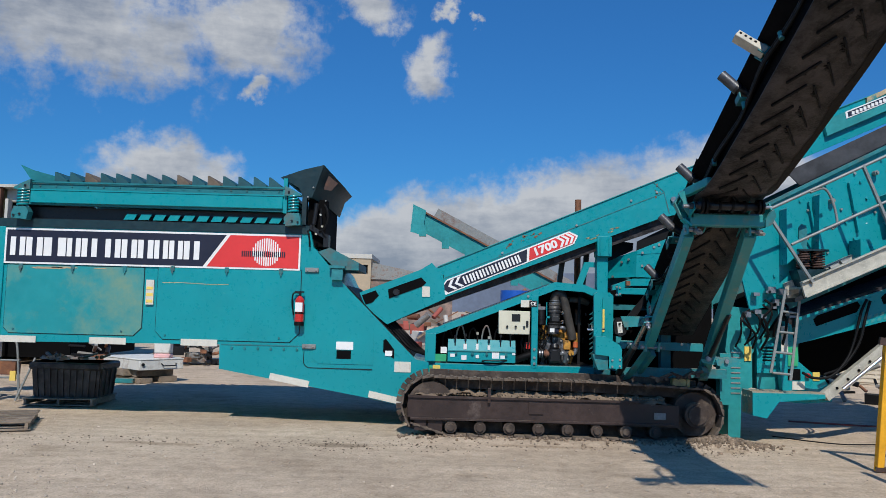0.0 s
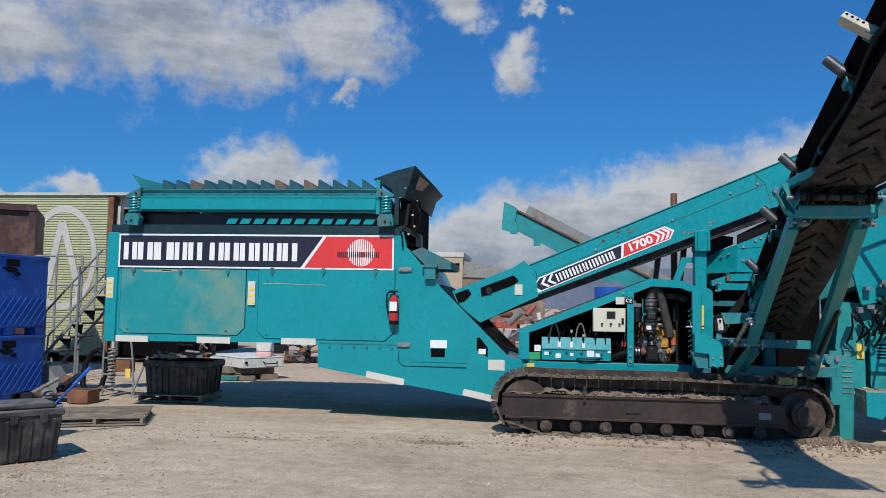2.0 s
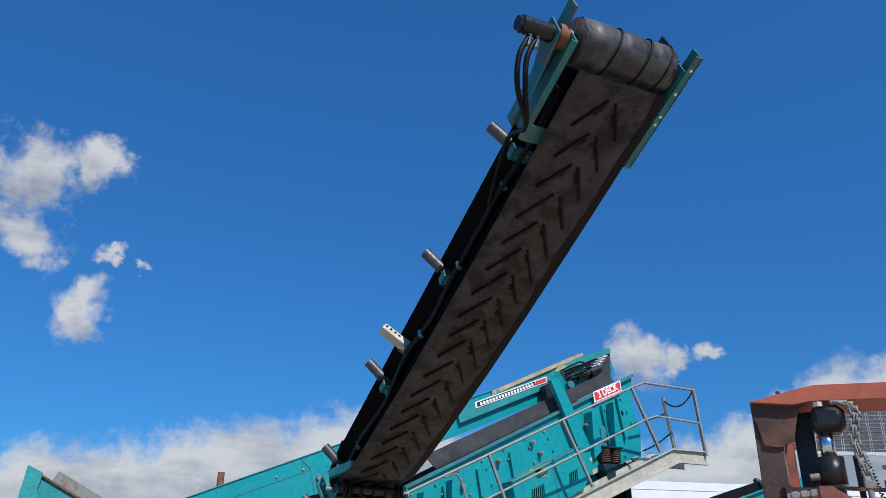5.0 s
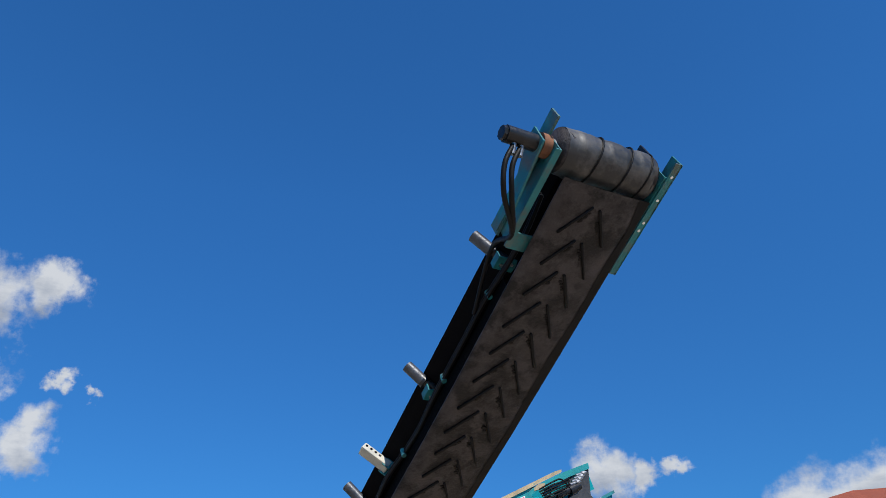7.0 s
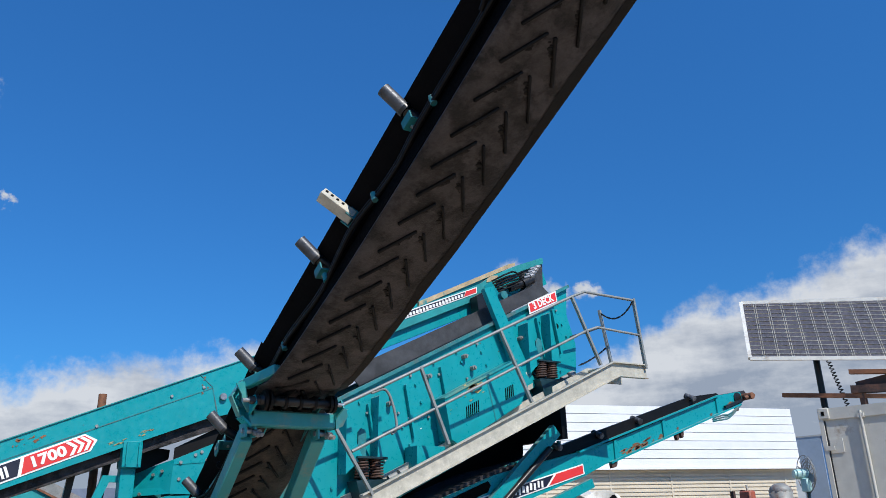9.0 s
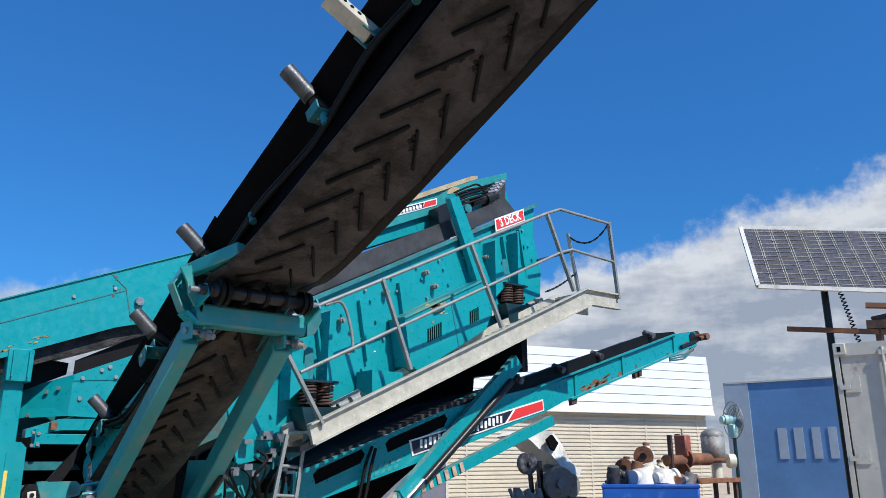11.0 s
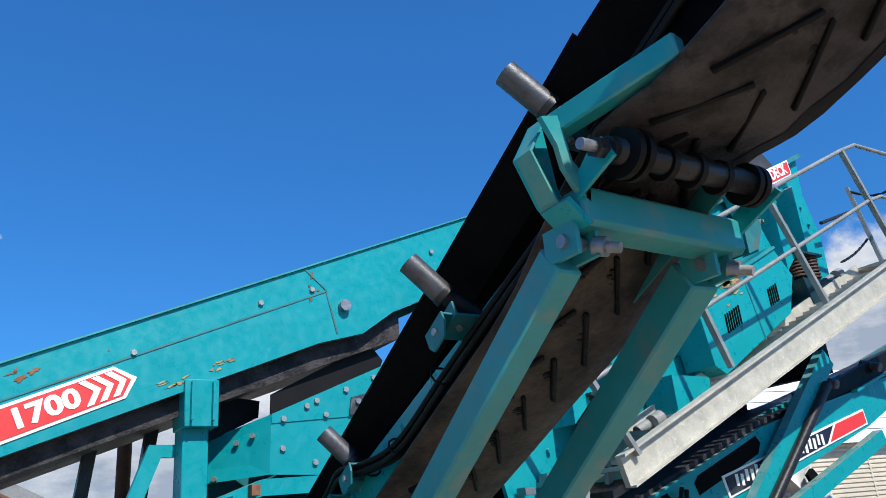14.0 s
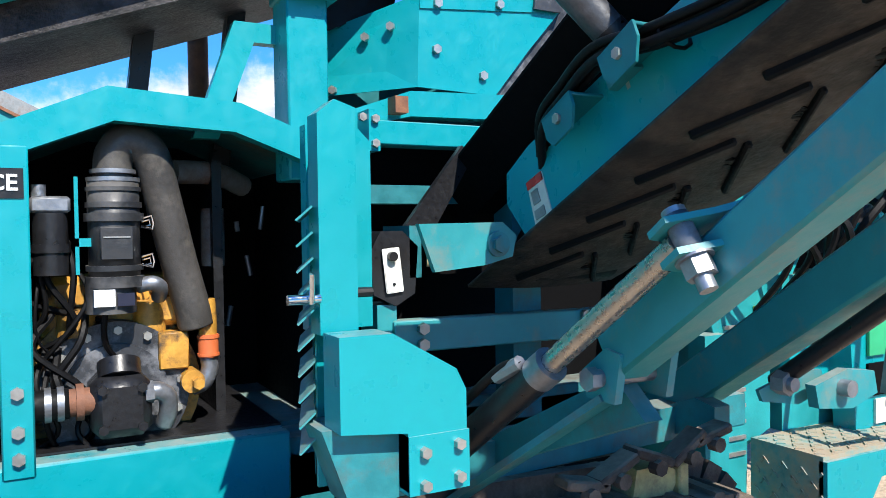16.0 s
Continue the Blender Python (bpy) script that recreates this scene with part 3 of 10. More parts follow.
def stones(name, spots, mat, parent=None, label="", seed=1, flat=(0.4, 0.8)):
    """Many small rough stones in one mesh; spots holds x, y, z and radius."""
    g = np.random.default_rng(seed)
    spots = np.array(spots, dtype=float)
    n, k = len(spots), len(STONE_V)
    a = g.uniform(0, 6.283, (n, 3))
    v = STONE_V[None] * np.stack([np.ones(n), g.uniform(0.6, 1, n), g.uniform(*flat, n)], 1)[:, None]
    v = v + g.uniform(-0.18, 0.18, (n, k, 3))
    for p, q, i in ((0, 1, 2), (1, 2, 0), (0, 1, 1)):
        c, d = np.cos(a[:, i] * (0.12 if i == 0 else 1.0))[:, None], np.sin(a[:, i] * (0.12 if i == 0 else 1.0))[:, None]
        v[:, :, p], v[:, :, q] = v[:, :, p] * c - v[:, :, q] * d, v[:, :, p] * d + v[:, :, q] * c
    v = v * spots[:, None, 3:4] + spots[:, None, :3]
    v[:, :, 2] += spots[:, None, 3] * 0.25
    f = STONE_F[None] + (np.arange(n) * k)[:, None, None]
    me = bpy.data.meshes.new(name)
    me.from_pydata(v.reshape(-1, 3).tolist(), [], f.reshape(-1, 3).tolist())
    me.materials.append(mat)
    ob = new(name, me)
    if parent is not None:
        ob.parent, ob.matrix_parent_inverse = parent, Matrix()
    if label:
        ob["label"] = label
    return ob


def build_gravel():
    rnd = random.Random(4)
    spots = []
    for _ in range(6500):
        x, y = rnd.uniform(-9.5, 10), rnd.uniform(4.5, 15)
        if noise.noise((x * 0.5, y * 0.5, 11.0)) > -0.25:
            spots.append((x, y, rise(x, y), rnd.uniform(0.004, 0.010) if rnd.random() < 0.85 else rnd.uniform(0.010, 0.020)))
    for _ in range(2600):
        x, y = rnd.gauss(-6.6, 1.3), rnd.gauss(7.4, 0.7)
        spots.append((x, y, rise(x, y), rnd.uniform(0.006, 0.022)))
    tagged(stones("gravel", spots, STONE), "scattered pale gravel and small stones on dirt", "gravel", kind="stuff")


def build_mud():
    """Dark damp crumbs beside the track and in the ruts."""
    rnd = random.Random(9)
    spots = []
    for k in range(900):
        cx, cy, sx, sy = ((-1.2, 10.35, 0.8, 0.25), (1.2, 10.6, 1.6, 0.12), (3.8, 10.7, 0.5, 0.25), (-4.0, 10.2, 1.4, 0.3))[k % 4]
        x, y = rnd.gauss(cx, sx), rnd.gauss(cy, sy)
        spots.append((x, y, rise(x, y) - 0.003, rnd.uniform(0.004, 0.017)))
    tagged(stones("damp_clods", spots, MUD), "dark damp dirt crumbs beside the track", "dirt clods", kind="stuff")


build_gravel()
build_mud()


# ---------------- the screening machine ----------------
machine = thing("screening_machine", "large teal tracked screening plant with hopper, conveyors and raised screen box", "screening machine", (1.7, 11.35, 0))
YP = 12.0       # near plane of the hopper and chassis plates


def poly_plate(name, pts, y0, y1, mat, parent, label=""):
    return part(name, prism(B(), pts, y0, y1), mat, parent, label)


# -- hopper
hopper = poly_plate("hopper_body", [(-6.97, 1.13), (-6.91, 2.90), (-2.08, 2.94), (-2.03, 2.70), (-1.66, 2.36), (-1.56, 2.16), (-0.40, 1.02), (-0.20, 0.98), (-0.20, 0.74), (-0.50, 0.74), (-0.63, 0.32), (-1.18, 0.43), (-3.40, 0.80), (-3.41, 1.17)], YP, 14.3, TEAL, machine)
part("end_post", box(B(), (-6.99, YP - 0.03, 1.12), (-6.79, YP, 2.9), bev=0.008), TEAL, hopper)
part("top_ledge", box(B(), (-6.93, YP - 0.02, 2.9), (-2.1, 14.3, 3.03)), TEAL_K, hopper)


def door(x0, x1, z0, z1, mat, chl, chr_):
    pts = [(x0, z1), (x1, z1), (x1, z0 + chr_), (x1 - chr_, z0), (x0 + chl, z0), (x0, z0 + chl)]
    d = poly_plate("access_door", pts, YP - 0.016, YP - 0.001, mat, hopper)
    g = 0.011
    poly_plate("door_gap", [(x0 - g, z1 + g), (x1 + g, z1 + g), (x1 + g, z0 + chr_ - g / 2), (x1 - chr_ + g / 2, z0 - g), (x0 + chl - g / 2, z0 - g), (x0 - g, z0 + chl - g / 2)], YP - 0.004, YP - 0.001, TEAL_K, hopper)
    hb = B()
    for k in range(3):
        x = x0 + (x1 - x0) * (0.1 + 0.38 * k)
        box(hb, (x - 0.03, YP - 0.035, z1 - 0.05), (x + 0.03, YP - 0.016, z1 + 0.02))
        box(hb, (x - 0.012, YP - 0.045, z1 - 0.09), (x + 0.012, YP - 0.016, z1 - 0.05))
    for x in (x0 + 0.15, x1 - 0.3):
        cyl(hb, (x, YP - 0.03, z0 + 0.06), (x, YP - 0.016, z0 + 0.06), 0.015, 8)
    each("hinge", hb, TEAL_D, d)


door(-6.73, -4.62, 1.27, 2.31, TEAL_F, 0.08, 0.12)
door(-4.40, -2.20, 1.23, 2.33, TEAL, 0.12, 0.14)
part("lower_plate_seam", box(B(), (-3.38, YP - 0.006, 1.165), (-2.05, YP - 0.001, 1.18)), TEAL_D, hopper)
part("side_panel", prism(B(), [(-1.98, 1.0), (-1.88, 0.92), (-1.05, 0.92), (-1.05, 1.62), (-1.98, 2.3)], YP - 0.01, YP - 0.001), TEAL, hopper)
tp = B()
for x, z in ((-6.5, 1.175), (-5.12, 1.18), (-3.72, 1.19)):
    box(tp, (x - 0.28, YP - 0.02, z - 0.05), (x + 0.28, YP - 0.017, z + 0.05))
each("reflective_tape", tp, CREAM, hopper, "cream reflective tape strip")
for x0, z0, x1, z1 in ((-2.62, 0.71, -2.02, 0.60), (-1.10, 0.48, -0.56, 0.37)):
    b = B()
    beam(b, (x0, YP - 0.008, z0), (x1, YP - 0.008, z1), 0.012, 0.10)
    part("reflective_tape", b, CREAM, hopper, "cream reflective tape strip")
# seam bolts, clamps and stains
each("seam_bolt", bolts(B(), [(-3.22 + 0.2 * k, YP - 0.001, 1.125) for k in range(6)], r=0.02, h=0.018), TEAL_D, hopper)
for z in (2.345, 1.175):
    cl = part("clamp", box(B(), (-2.14, YP - 0.035, z - 0.035), (-1.93, YP - 0.001, z + 0.035), bev=0.006), GREYTUBE, hopper, "grey steel clamp")
    each("clamp_bolt", bolts(B(), [(-2.10, YP - 0.035, z), (-1.97, YP - 0.035, z)], r=0.016, h=0.014), BOLT, cl)
part("panel_seam", tube(B(), curve([(-2.11, YP - 0.002, 1.10), (-2.11, YP - 0.002, 0.93), (-2.05, YP - 0.002, 0.86), (-1.92, YP - 0.002, 0.85), (-1.06, YP - 0.011, 0.85)]), 0.006, 6), BLACKMET, hopper)
st = B()
for x, z, w, h, s_ in ((-6.1, 2.275, 0.30, 0.030, 3), (-5.85, 2.285, 0.24, 0.022, 4), (-5.3, 2.285, 0.12, 0.012, 5)):
    n = 26
    prism(st, [(x + w * math.cos(6.2832 * k / n) * (0.8 + 0.4 * abs(noise.noise((s_, k * 0.5, 1.0)))), z + h * math.sin(6.2832 * k / n) * (0.5 + 1.1 * abs(noise.noise((s_ + 9.0, k * 0.9, 2.0))))) for k in range(n)], YP - 0.0185, YP - 0.0165)
each("rust_patch", st, TAN, hopper, "thin brown rust stain")
sc_ = B()
for k in range(6):
    x = -4.33 + 0.17 * k
    prism(sc_, [(x, 2.085 + 0.008 * math.sin(k)), (x + 0.175, 2.085 + 0.008 * math.sin(k + 1.0)), (x + 0.175, 2.094 + 0.008 * math.sin(k + 1.0)), (x, 2.096 + 0.008 * math.sin(k))], YP - 0.0185, YP - 0.0165)
each("scratch", sc_, TAN, hopper, "long thin rusty scratch")
part("warning_label", box(B(), (-0.135, 12.05, 0.82), (-0.02, 12.057, 0.94)), LABELY, hopper, "yellow square warning label")
part("warning_label", box(B(), (-0.185, 12.05, 0.83), (-0.15, 12.057, 0.93)), GREENL, hopper, "green label")
# vents, labels
part("vent_opening", box(B(), (-1.61, YP - 0.014, 1.00), (-1.39, YP - 0.011, 1.13)), HOLE, hopper)
part("paper_label", box(B(), (-1.62, YP - 0.016, 1.14), (-1.36, YP - 0.011, 1.26)), WHITE, hopper, "white paper label")
part("paper_label", box(B(), (-0.72, YP - 0.006, 0.82), (-0.47, YP - 0.001, 0.98)), CREAM, hopper, "cream warning label with plain bars")
part("vent_opening", prism(B(), [(-0.90, 1.12), (-0.73, 1.02), (-0.73, 1.16), (-0.86, 1.32), (-0.90, 1.30)], YP - 0.006, YP - 0.001), HOLE, hopper)
part("paper_label", box(B(), (-0.87, YP - 0.010, 1.06), (-0.76, YP - 0.006, 1.14)), WHITE, hopper)
for x in (-7.0 + 0.09, -4.51):
    lb = part("warning_label", box(B(), (x - 0.06, YP - 0.036, 1.83 if x < -6 else 1.75), (x + 0.06, YP - 0.0305 if x < -6 else YP - 0.001, 2.16 if x < -6 else 2.13)), CREAM, hopper, "cream and yellow warning label")
    b = B()
    for k in range(3):
        z = (1.86 if x < -6 else 1.78) + 0.1 * k
        box(b, (x - 0.05, YP - 0.039, z), (x + 0.05, YP - 0.036, z + 0.045))
    each("label_bar", b, LABELY, lb)


def banner(x0, x1, z0, z1, slash_b, slash_t, y, parent):
    w = part("banner_border", box(B(), (x0, y - 0.004, z0), (x1, y, z1)), WHITE, parent)
    e = 0.028
    part("banner_field", prism(B(), [(x0 + e, z0 + e), (slash_b - 0.03, z0 + e), (slash_t - 0.03, z1 - e), (x0 + e, z1 - e)], y - 0.007, y - 0.004), NAVY, w, "navy banner field")
    part("banner_field", prism(B(), [(slash_b + 0.03, z0 + e), (x1 - e, z0 + e), (x1 - e, z1 - e), (slash_t + 0.03, z1 - e)], y - 0.007, y - 0.004), RED, w, "red banner field")
    return w


def letter_block(bm, cx, cz, w, h, y0, y1, kind):
    """Two plain upright bars as tall as one letter and together as broad."""
    k = (1.0, 0.94, 0.88)[kind]
    t = w * k * (0.36, 0.34, 0.38)[kind]
    for x in (cx - w * k / 2 + t / 2, cx + w * k / 2 - t / 2):
        box(bm, (x - t / 2, y0, cz - h / 2), (x + t / 2, y1, cz + h / 2))


ban = banner(-6.79, -2.22, 2.33, 2.88, -3.69, -3.34, YP - 0.02, hopper)
b = B()
x = -6.70
for w in (0.225, 0.255, 0.34, 0.21, 0.235, 0, 0.235, 0.235, 0.235, 0.21, 0.21, 0.24):
    if not w:
        x += 0.11
        continue
    letter_block(b, x + w / 2, 2.60, w, 0.285, YP - 0.030, YP - 0.027, 0)
    x += w + 0.018
each("lettering_block", b, WHITE, ban, "plain white bars in place of lettering")
b = B()
for k in range(13):
    xx = -2.95 + 0.034 * k
    hh = math.sqrt(max(0.0, 0.215 ** 2 - (xx + 2.746) ** 2))
    if hh > 0.03:
        box(b, (xx - 0.010, YP - 0.030, 2.60 - hh), (xx + 0.010, YP - 0.027, 2.60 + hh))
each("round_mark_bar", b, WHITE, ban, "white striped disc shape")
b = B()
for k in range(11):
    letter_block(b, -3.10 + 0.062 * k, 2.57, 0.05, 0.085, YP - 0.034, YP - 0.031, (0, 0, 2)[k % 3])
each("lettering_block", b, NAVY, ban, "plain dark bars in place of lettering")


def extinguisher(x, z, y):
    t = thing("fire_extinguisher", "red fire extinguisher strapped to the teal hopper side", "fire extinguisher", (x, y, z))
    b = B()
    cyl(b, (x, y, z), (x, y, z + 0.33), 0.07, 16)
    cyl(b, (x, y, z + 0.33), (x, y, z + 0.39), 0.07, 16, 0.025)
    part("cylinder", b, REDG, t, smooth=False)
    part("valve", box(cyl(B(), (x, y, z + 0.39), (x, y, z + 0.46), 0.022, 10), (x - 0.08, y - 0.015, z + 0.44), (x + 0.06, y + 0.015, z + 0.465)), BLACKMET, t)
    part("hose", tube(B(), curve([(x, y, z + 0.44), (x - 0.1, y - 0.02, z + 0.42), (x - 0.11, y - 0.02, z + 0.25), (x - 0.085, y, z + 0.1)]), 0.012), BLACK, t)
    part("label", box(B(), (x - 0.055, y - 0.0745, z + 0.15), (x + 0.055, y - 0.05, z + 0.29)), WHITE, t, "white instruction label")
    part("strap", cyl(B(), (x, y, z + 0.12), (x, y, z + 0.14), 0.073, 16), BLACK, t)
    part("boot", cyl(B(), (x, y, z - 0.06), (x, y, z), 0.075, 16), BLACK, t)


extinguisher(-2.19, 1.55, YP - 0.085)

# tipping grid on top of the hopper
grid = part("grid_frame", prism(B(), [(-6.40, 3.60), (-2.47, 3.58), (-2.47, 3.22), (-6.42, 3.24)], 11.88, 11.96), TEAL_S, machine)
part("grid_beam", box(B(), (-6.38, 11.84, 3.26), (-2.50, 11.88, 3.46), bev=0.01), TEAL, grid)
part("grid_beam", box(B(), (-6.38, 11.86, 3.56), (-2.50, 14.2, 3.60)), TEAL_D, grid)
each("grid_bolt", bolts(B(), [(-6.25 + 0.245 * k, 11.88, 3.53) for k in range(16)], r=0.014, h=0.014), TEAL_D, grid)
part("grid_flange", box(B(), (-6.40, 11.83, 3.455), (-2.48, 11.88, 3.475)), TEAL, grid)
part("grid_flange", box(B(), (-6.40, 11.85, 3.575), (-2.48, 11.88, 3.60)), TEAL_S, grid)
part("grid_backplate", box(B(), (-6.4, 14.15, 3.2), (-2.47, 14.2, 3.6)), TEAL_D, grid)
# black lip: the shade under the grid beam is put into its colour
part("hopper_lip", box(B(), (-6.75, 12.05, 3.03), (-2.3, 12.12, 3.22)), BLACKMET, grid)
for k in range(12):
    x = -4.98 + 0.225 * k
    part("slot_plate", prism(B(), [(x, 3.05), (x + 0.16, 3.05), (x + 0.21, 3.14), (x + 0.05, 3.14)], 11.97, 11.985), TEAL, grid)
for k in range(15):
    x = -6.05 + 0.2365 * k
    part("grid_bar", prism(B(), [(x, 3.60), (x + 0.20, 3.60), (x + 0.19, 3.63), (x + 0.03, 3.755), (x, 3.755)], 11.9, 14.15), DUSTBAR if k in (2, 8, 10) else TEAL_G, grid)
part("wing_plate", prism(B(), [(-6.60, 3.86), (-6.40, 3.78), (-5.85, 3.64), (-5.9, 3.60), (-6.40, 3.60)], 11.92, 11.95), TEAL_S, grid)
for x in (-6.50, -2.34):
    part("coil_spring", coil(B(), (x, 11.87, 3.20), (x, 11.87, 3.47), 0.072, 0.020, 6), TEAL, grid, "teal coil spring")
    part("spring_core", cyl(B(), (x, 11.87, 3.18), (x, 11.87, 3.49), 0.045, 12), TEAL_K, grid)
    sg_ = 1 if x > -4 else -1
    part("spring_bracket", prism(B(), [(x - 0.13 * sg_, 3.62), (x, 3.56), (x + 0.11 * sg_, 3.50), (x + 0.12 * sg_, 3.465), (x - 0.13 * sg_, 3.465)], 11.80, 11.95), TEAL_D, grid)
    part("spring_seat", prism(B(), [(x - 0.13 * sg_, 3.12), (x - 0.08 * sg_, 3.20), (x + 0.10 * sg_, 3.20), (x + 0.13 * sg_, 3.10), (x + 0.13 * sg_, 3.02), (x - 0.10 * sg_, 3.0)], 11.80, 11.95), TEAL_D, grid)
    each("seat_bolt", bolts(B(), [(x, 11.80, 3.08), (x + 0.09 * sg_, 11.80, 3.06), (x - 0.06 * sg_, 11.80, 3.52)], r=0.018), BLACKMET, grid)
part("grid_end_plate", box(B(), (-2.50, 11.86, 3.2), (-2.44, 12.0, 3.74)), TEAL, grid)
HOODP = [(-2.57, 11.95, 3.77), (-2.22, 11.93, 3.895), (-1.90, 11.92, 3.975), (-1.63, 12.45, 3.705), (-1.75, 12.45, 3.59), (-1.83, 12.40, 3.335), (-2.07, 11.94, 3.465), (-2.215, 11.95, 3.461), (-2.274, 11.95, 3.61)]
b = B()
fr_ = [b.verts.new(p) for p in HOODP]
cr_ = b.verts.new((-1.973, 11.93, 3.76))
bk_ = [b.verts.new((p[0], 13.4, p[2])) for p in HOODP]
b.faces.new([fr_[0], fr_[1], fr_[2], cr_, fr_[6], fr_[7], fr_[8]])
b.faces.new([cr_, fr_[2], fr_[3], fr_[4], fr_[5], fr_[6]])
b.faces.new(bk_[::-1])
for k in range(9):
    b.faces.new((fr_[k], bk_[k], bk_[(k + 1) % 9], fr_[(k + 1) % 9]))
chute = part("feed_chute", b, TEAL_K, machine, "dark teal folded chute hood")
part("hood_wear", prism(B(), [(-1.90, 3.88), (-1.70, 3.72), (-1.80, 3.60), (-1.97, 3.63), (-1.96, 3.76)], 12.1, 12.12), DARKRUST, chute)
each("hood_bolt", bolts(B(), [(-2.50, 11.94, 3.74), (-2.05, 11.93, 3.62), (-2.13, 11.93, 3.47), (-1.88, 12.1, 3.44)], r=0.014, h=0.02), BOLT, chute)
part("chute_column", box(B(), (-2.22, 11.94, 3.04), (-2.15, 12.06, 3.47)), TEAL_K, chute)
# near-black block holds the shade under the hood
part("chute_back", box(B(), (-2.15, 12.1, 2.72), (-1.86, 13.3, 3.45)), HOLE, chute)
part("cylinder", cyl(cyl(B(), (-2.04, 12.0, 3.05), (-2.0, 12.0, 3.38), 0.035, 10), (-2.05, 12.0, 2.98), (-2.04, 12.0, 3.05), 0.02, 8), BLACKMET, chute)
part("side_link", beam(B(), (-2.10, 12.0, 3.02), (-1.84, 12.02, 2.86), 0.03, 0.07), BLACKMET, chute)
part("end_plate", box(B(), (-1.88, 11.98, 2.70), (-1.80, 12.2, 2.90), bev=0.006), BLACKMET, chute)
for pts in ([(-1.88, 11.98, 3.36), (-1.83, 11.95, 3.28), (-1.815, 11.95, 3.14), (-1.86, 11.96, 3.0), (-1.95, 11.98, 2.94)], [(-1.93, 11.98, 3.30), (-1.925, 11.96, 3.1), (-1.90, 11.97, 2.95), (-1.84, 11.98, 2.85)], [(-2.12, 11.98, 2.95), (-2.09, 11.95, 2.85), (-2.08, 11.95, 2.7)]):
    part("hose", tube(B(), curve(pts), 0.014, 8), BLACK, chute)
each("fitting", bolts(B(), [(-1.93, 11.97, 3.2), (-1.90, 11.97, 3.02), (-1.99, 11.97, 2.9)], r=0.018, h=0.03), GALV, chute)
part("chute_shelf", prism(B(), [(-1.96, 2.63), (-1.775, 2.70), (-1.32, 2.476), (-1.32, 2.36), (-1.72, 2.36)], 12.0, 13.2), TEAL_D, machine)
part("bracket", box(box(B(), (-1.72, 11.9, 2.2), (-1.55, 12.0, 2.4)), (-1.76, 11.88, 2.38), (-1.52, 12.0, 2.42)), TEAL_D, machine)

# dark cover added over the slope's sheen, and hoses, between hopper and engine bay
part("rubber_apron", prism(B(), [(-1.50, 2.125), (-0.43, 1.075), (-0.43, 1.058), (-1.50, 2.108)], 12.06, 14.2), BLACK, hopper, "black cover sheet added over the slope")
for k in range(4):
    o = 0.05 * k
    part("slope_hose", tube(B(), curve([(-1.2 + o, 12.3 + o, 1.86), (-0.95 + o, 12.2 + o, 1.62), (-0.7 + o, 12.22, 1.38), (-0.5 + o, 12.2 + o, 1.18), (-0.2, 12.3, 1.06)]), 0.022, 8), BLACK, hopper, "black hydraulic hose", True)

# -- chassis rail under the engine bay
part("chassis_rail", box(B(), (-0.2, 12.06, 0.70), (2.35, 12.3, 0.97), bev=0.01), TEAL, machine)
part("chassis_core", box(B(), (-0.6, 12.3, 0.35), (4.3, 13.4, 0.9)), TEAL_D, machine)
part("chassis_rail", box(B(), (2.35, 12.3, 0.62), (4.4, 12.5, 0.95)), TEAL_D, machine)

# -- main conveyor: a long sloping box, near plate at y 12.1
CS = 0.4265                       # slope of the main conveyor
def ctop(x):
    return 2.47 + CS * (x + 0.05)


conv = part("conveyor_plate", prism(B(), [(-0.19, ctop(-0.19)), (9.2, ctop(9.2)), (9.35, ctop(9.2) - 0.42), (4.0, ctop(4.0) - 0.60), (3.72, 3.40), (3.35, 3.30), (0.02, 1.98), (0.0, 2.33)], 12.10, 12.16), TEAL, machine)
part("conveyor_foot", prism(B(), [(-1.30, 2.02), (-0.36, 2.40), (-0.19, 2.51), (-0.01, 2.32), (0.03, 1.96), (-0.86, 1.54), (-1.20, 1.80)], 12.07, 12.14), TEAL, conv)
part("foot_opening", prism(B(), [(-0.86, 2.08), (-0.35, 2.28), (-0.27, 2.20), (-0.33, 2.14), (-0.84, 1.94)], 12.06, 12.068), HOLE, conv)
part("foot_opening", prism(B(), [(-1.26, 1.98), (-1.05, 2.06), (-1.0, 1.98), (-1.1, 1.87), (-1.2, 1.84)], 12.06, 12.068), HOLE, conv)
part("bearing", cyl(B(), (-0.73, 12.03, 2.04), (-0.73, 12.07, 2.04), 0.05, 14), BLACKMET, conv)
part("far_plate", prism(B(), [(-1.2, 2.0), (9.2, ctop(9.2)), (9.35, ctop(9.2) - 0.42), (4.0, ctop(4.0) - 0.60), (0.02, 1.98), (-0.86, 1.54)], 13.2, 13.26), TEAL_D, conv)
part("belt", prism(B(), [(-1.0, 1.9), (9.1, ctop(9.1) - 0.1), (9.2, ctop(9.1) - 0.2), (-0.9, 1.82)], 12.18, 13.18), RUBBER, conv, "black rubber conveyor belt")
part("return_belt", prism(B(), [(-0.9, 1.55), (4.1, ctop(4.1) - 0.83), (4.1, ctop(4.1) - 0.55), (-0.9, 1.75)], 12.2, 13.16), RUBBER, conv, "black rubber return belt and guard")
seam = B()
beam(seam, (0.02, 12.098, ctop(0.02) - 0.22), (3.42, 12.098, ctop(3.42) - 0.24), 0.008, 0.012)
beam(seam, (3.25, 12.098, ctop(3.25) - 0.01), (3.42, 12.098, ctop(3.42) - 0.23), 0.008, 0.012)
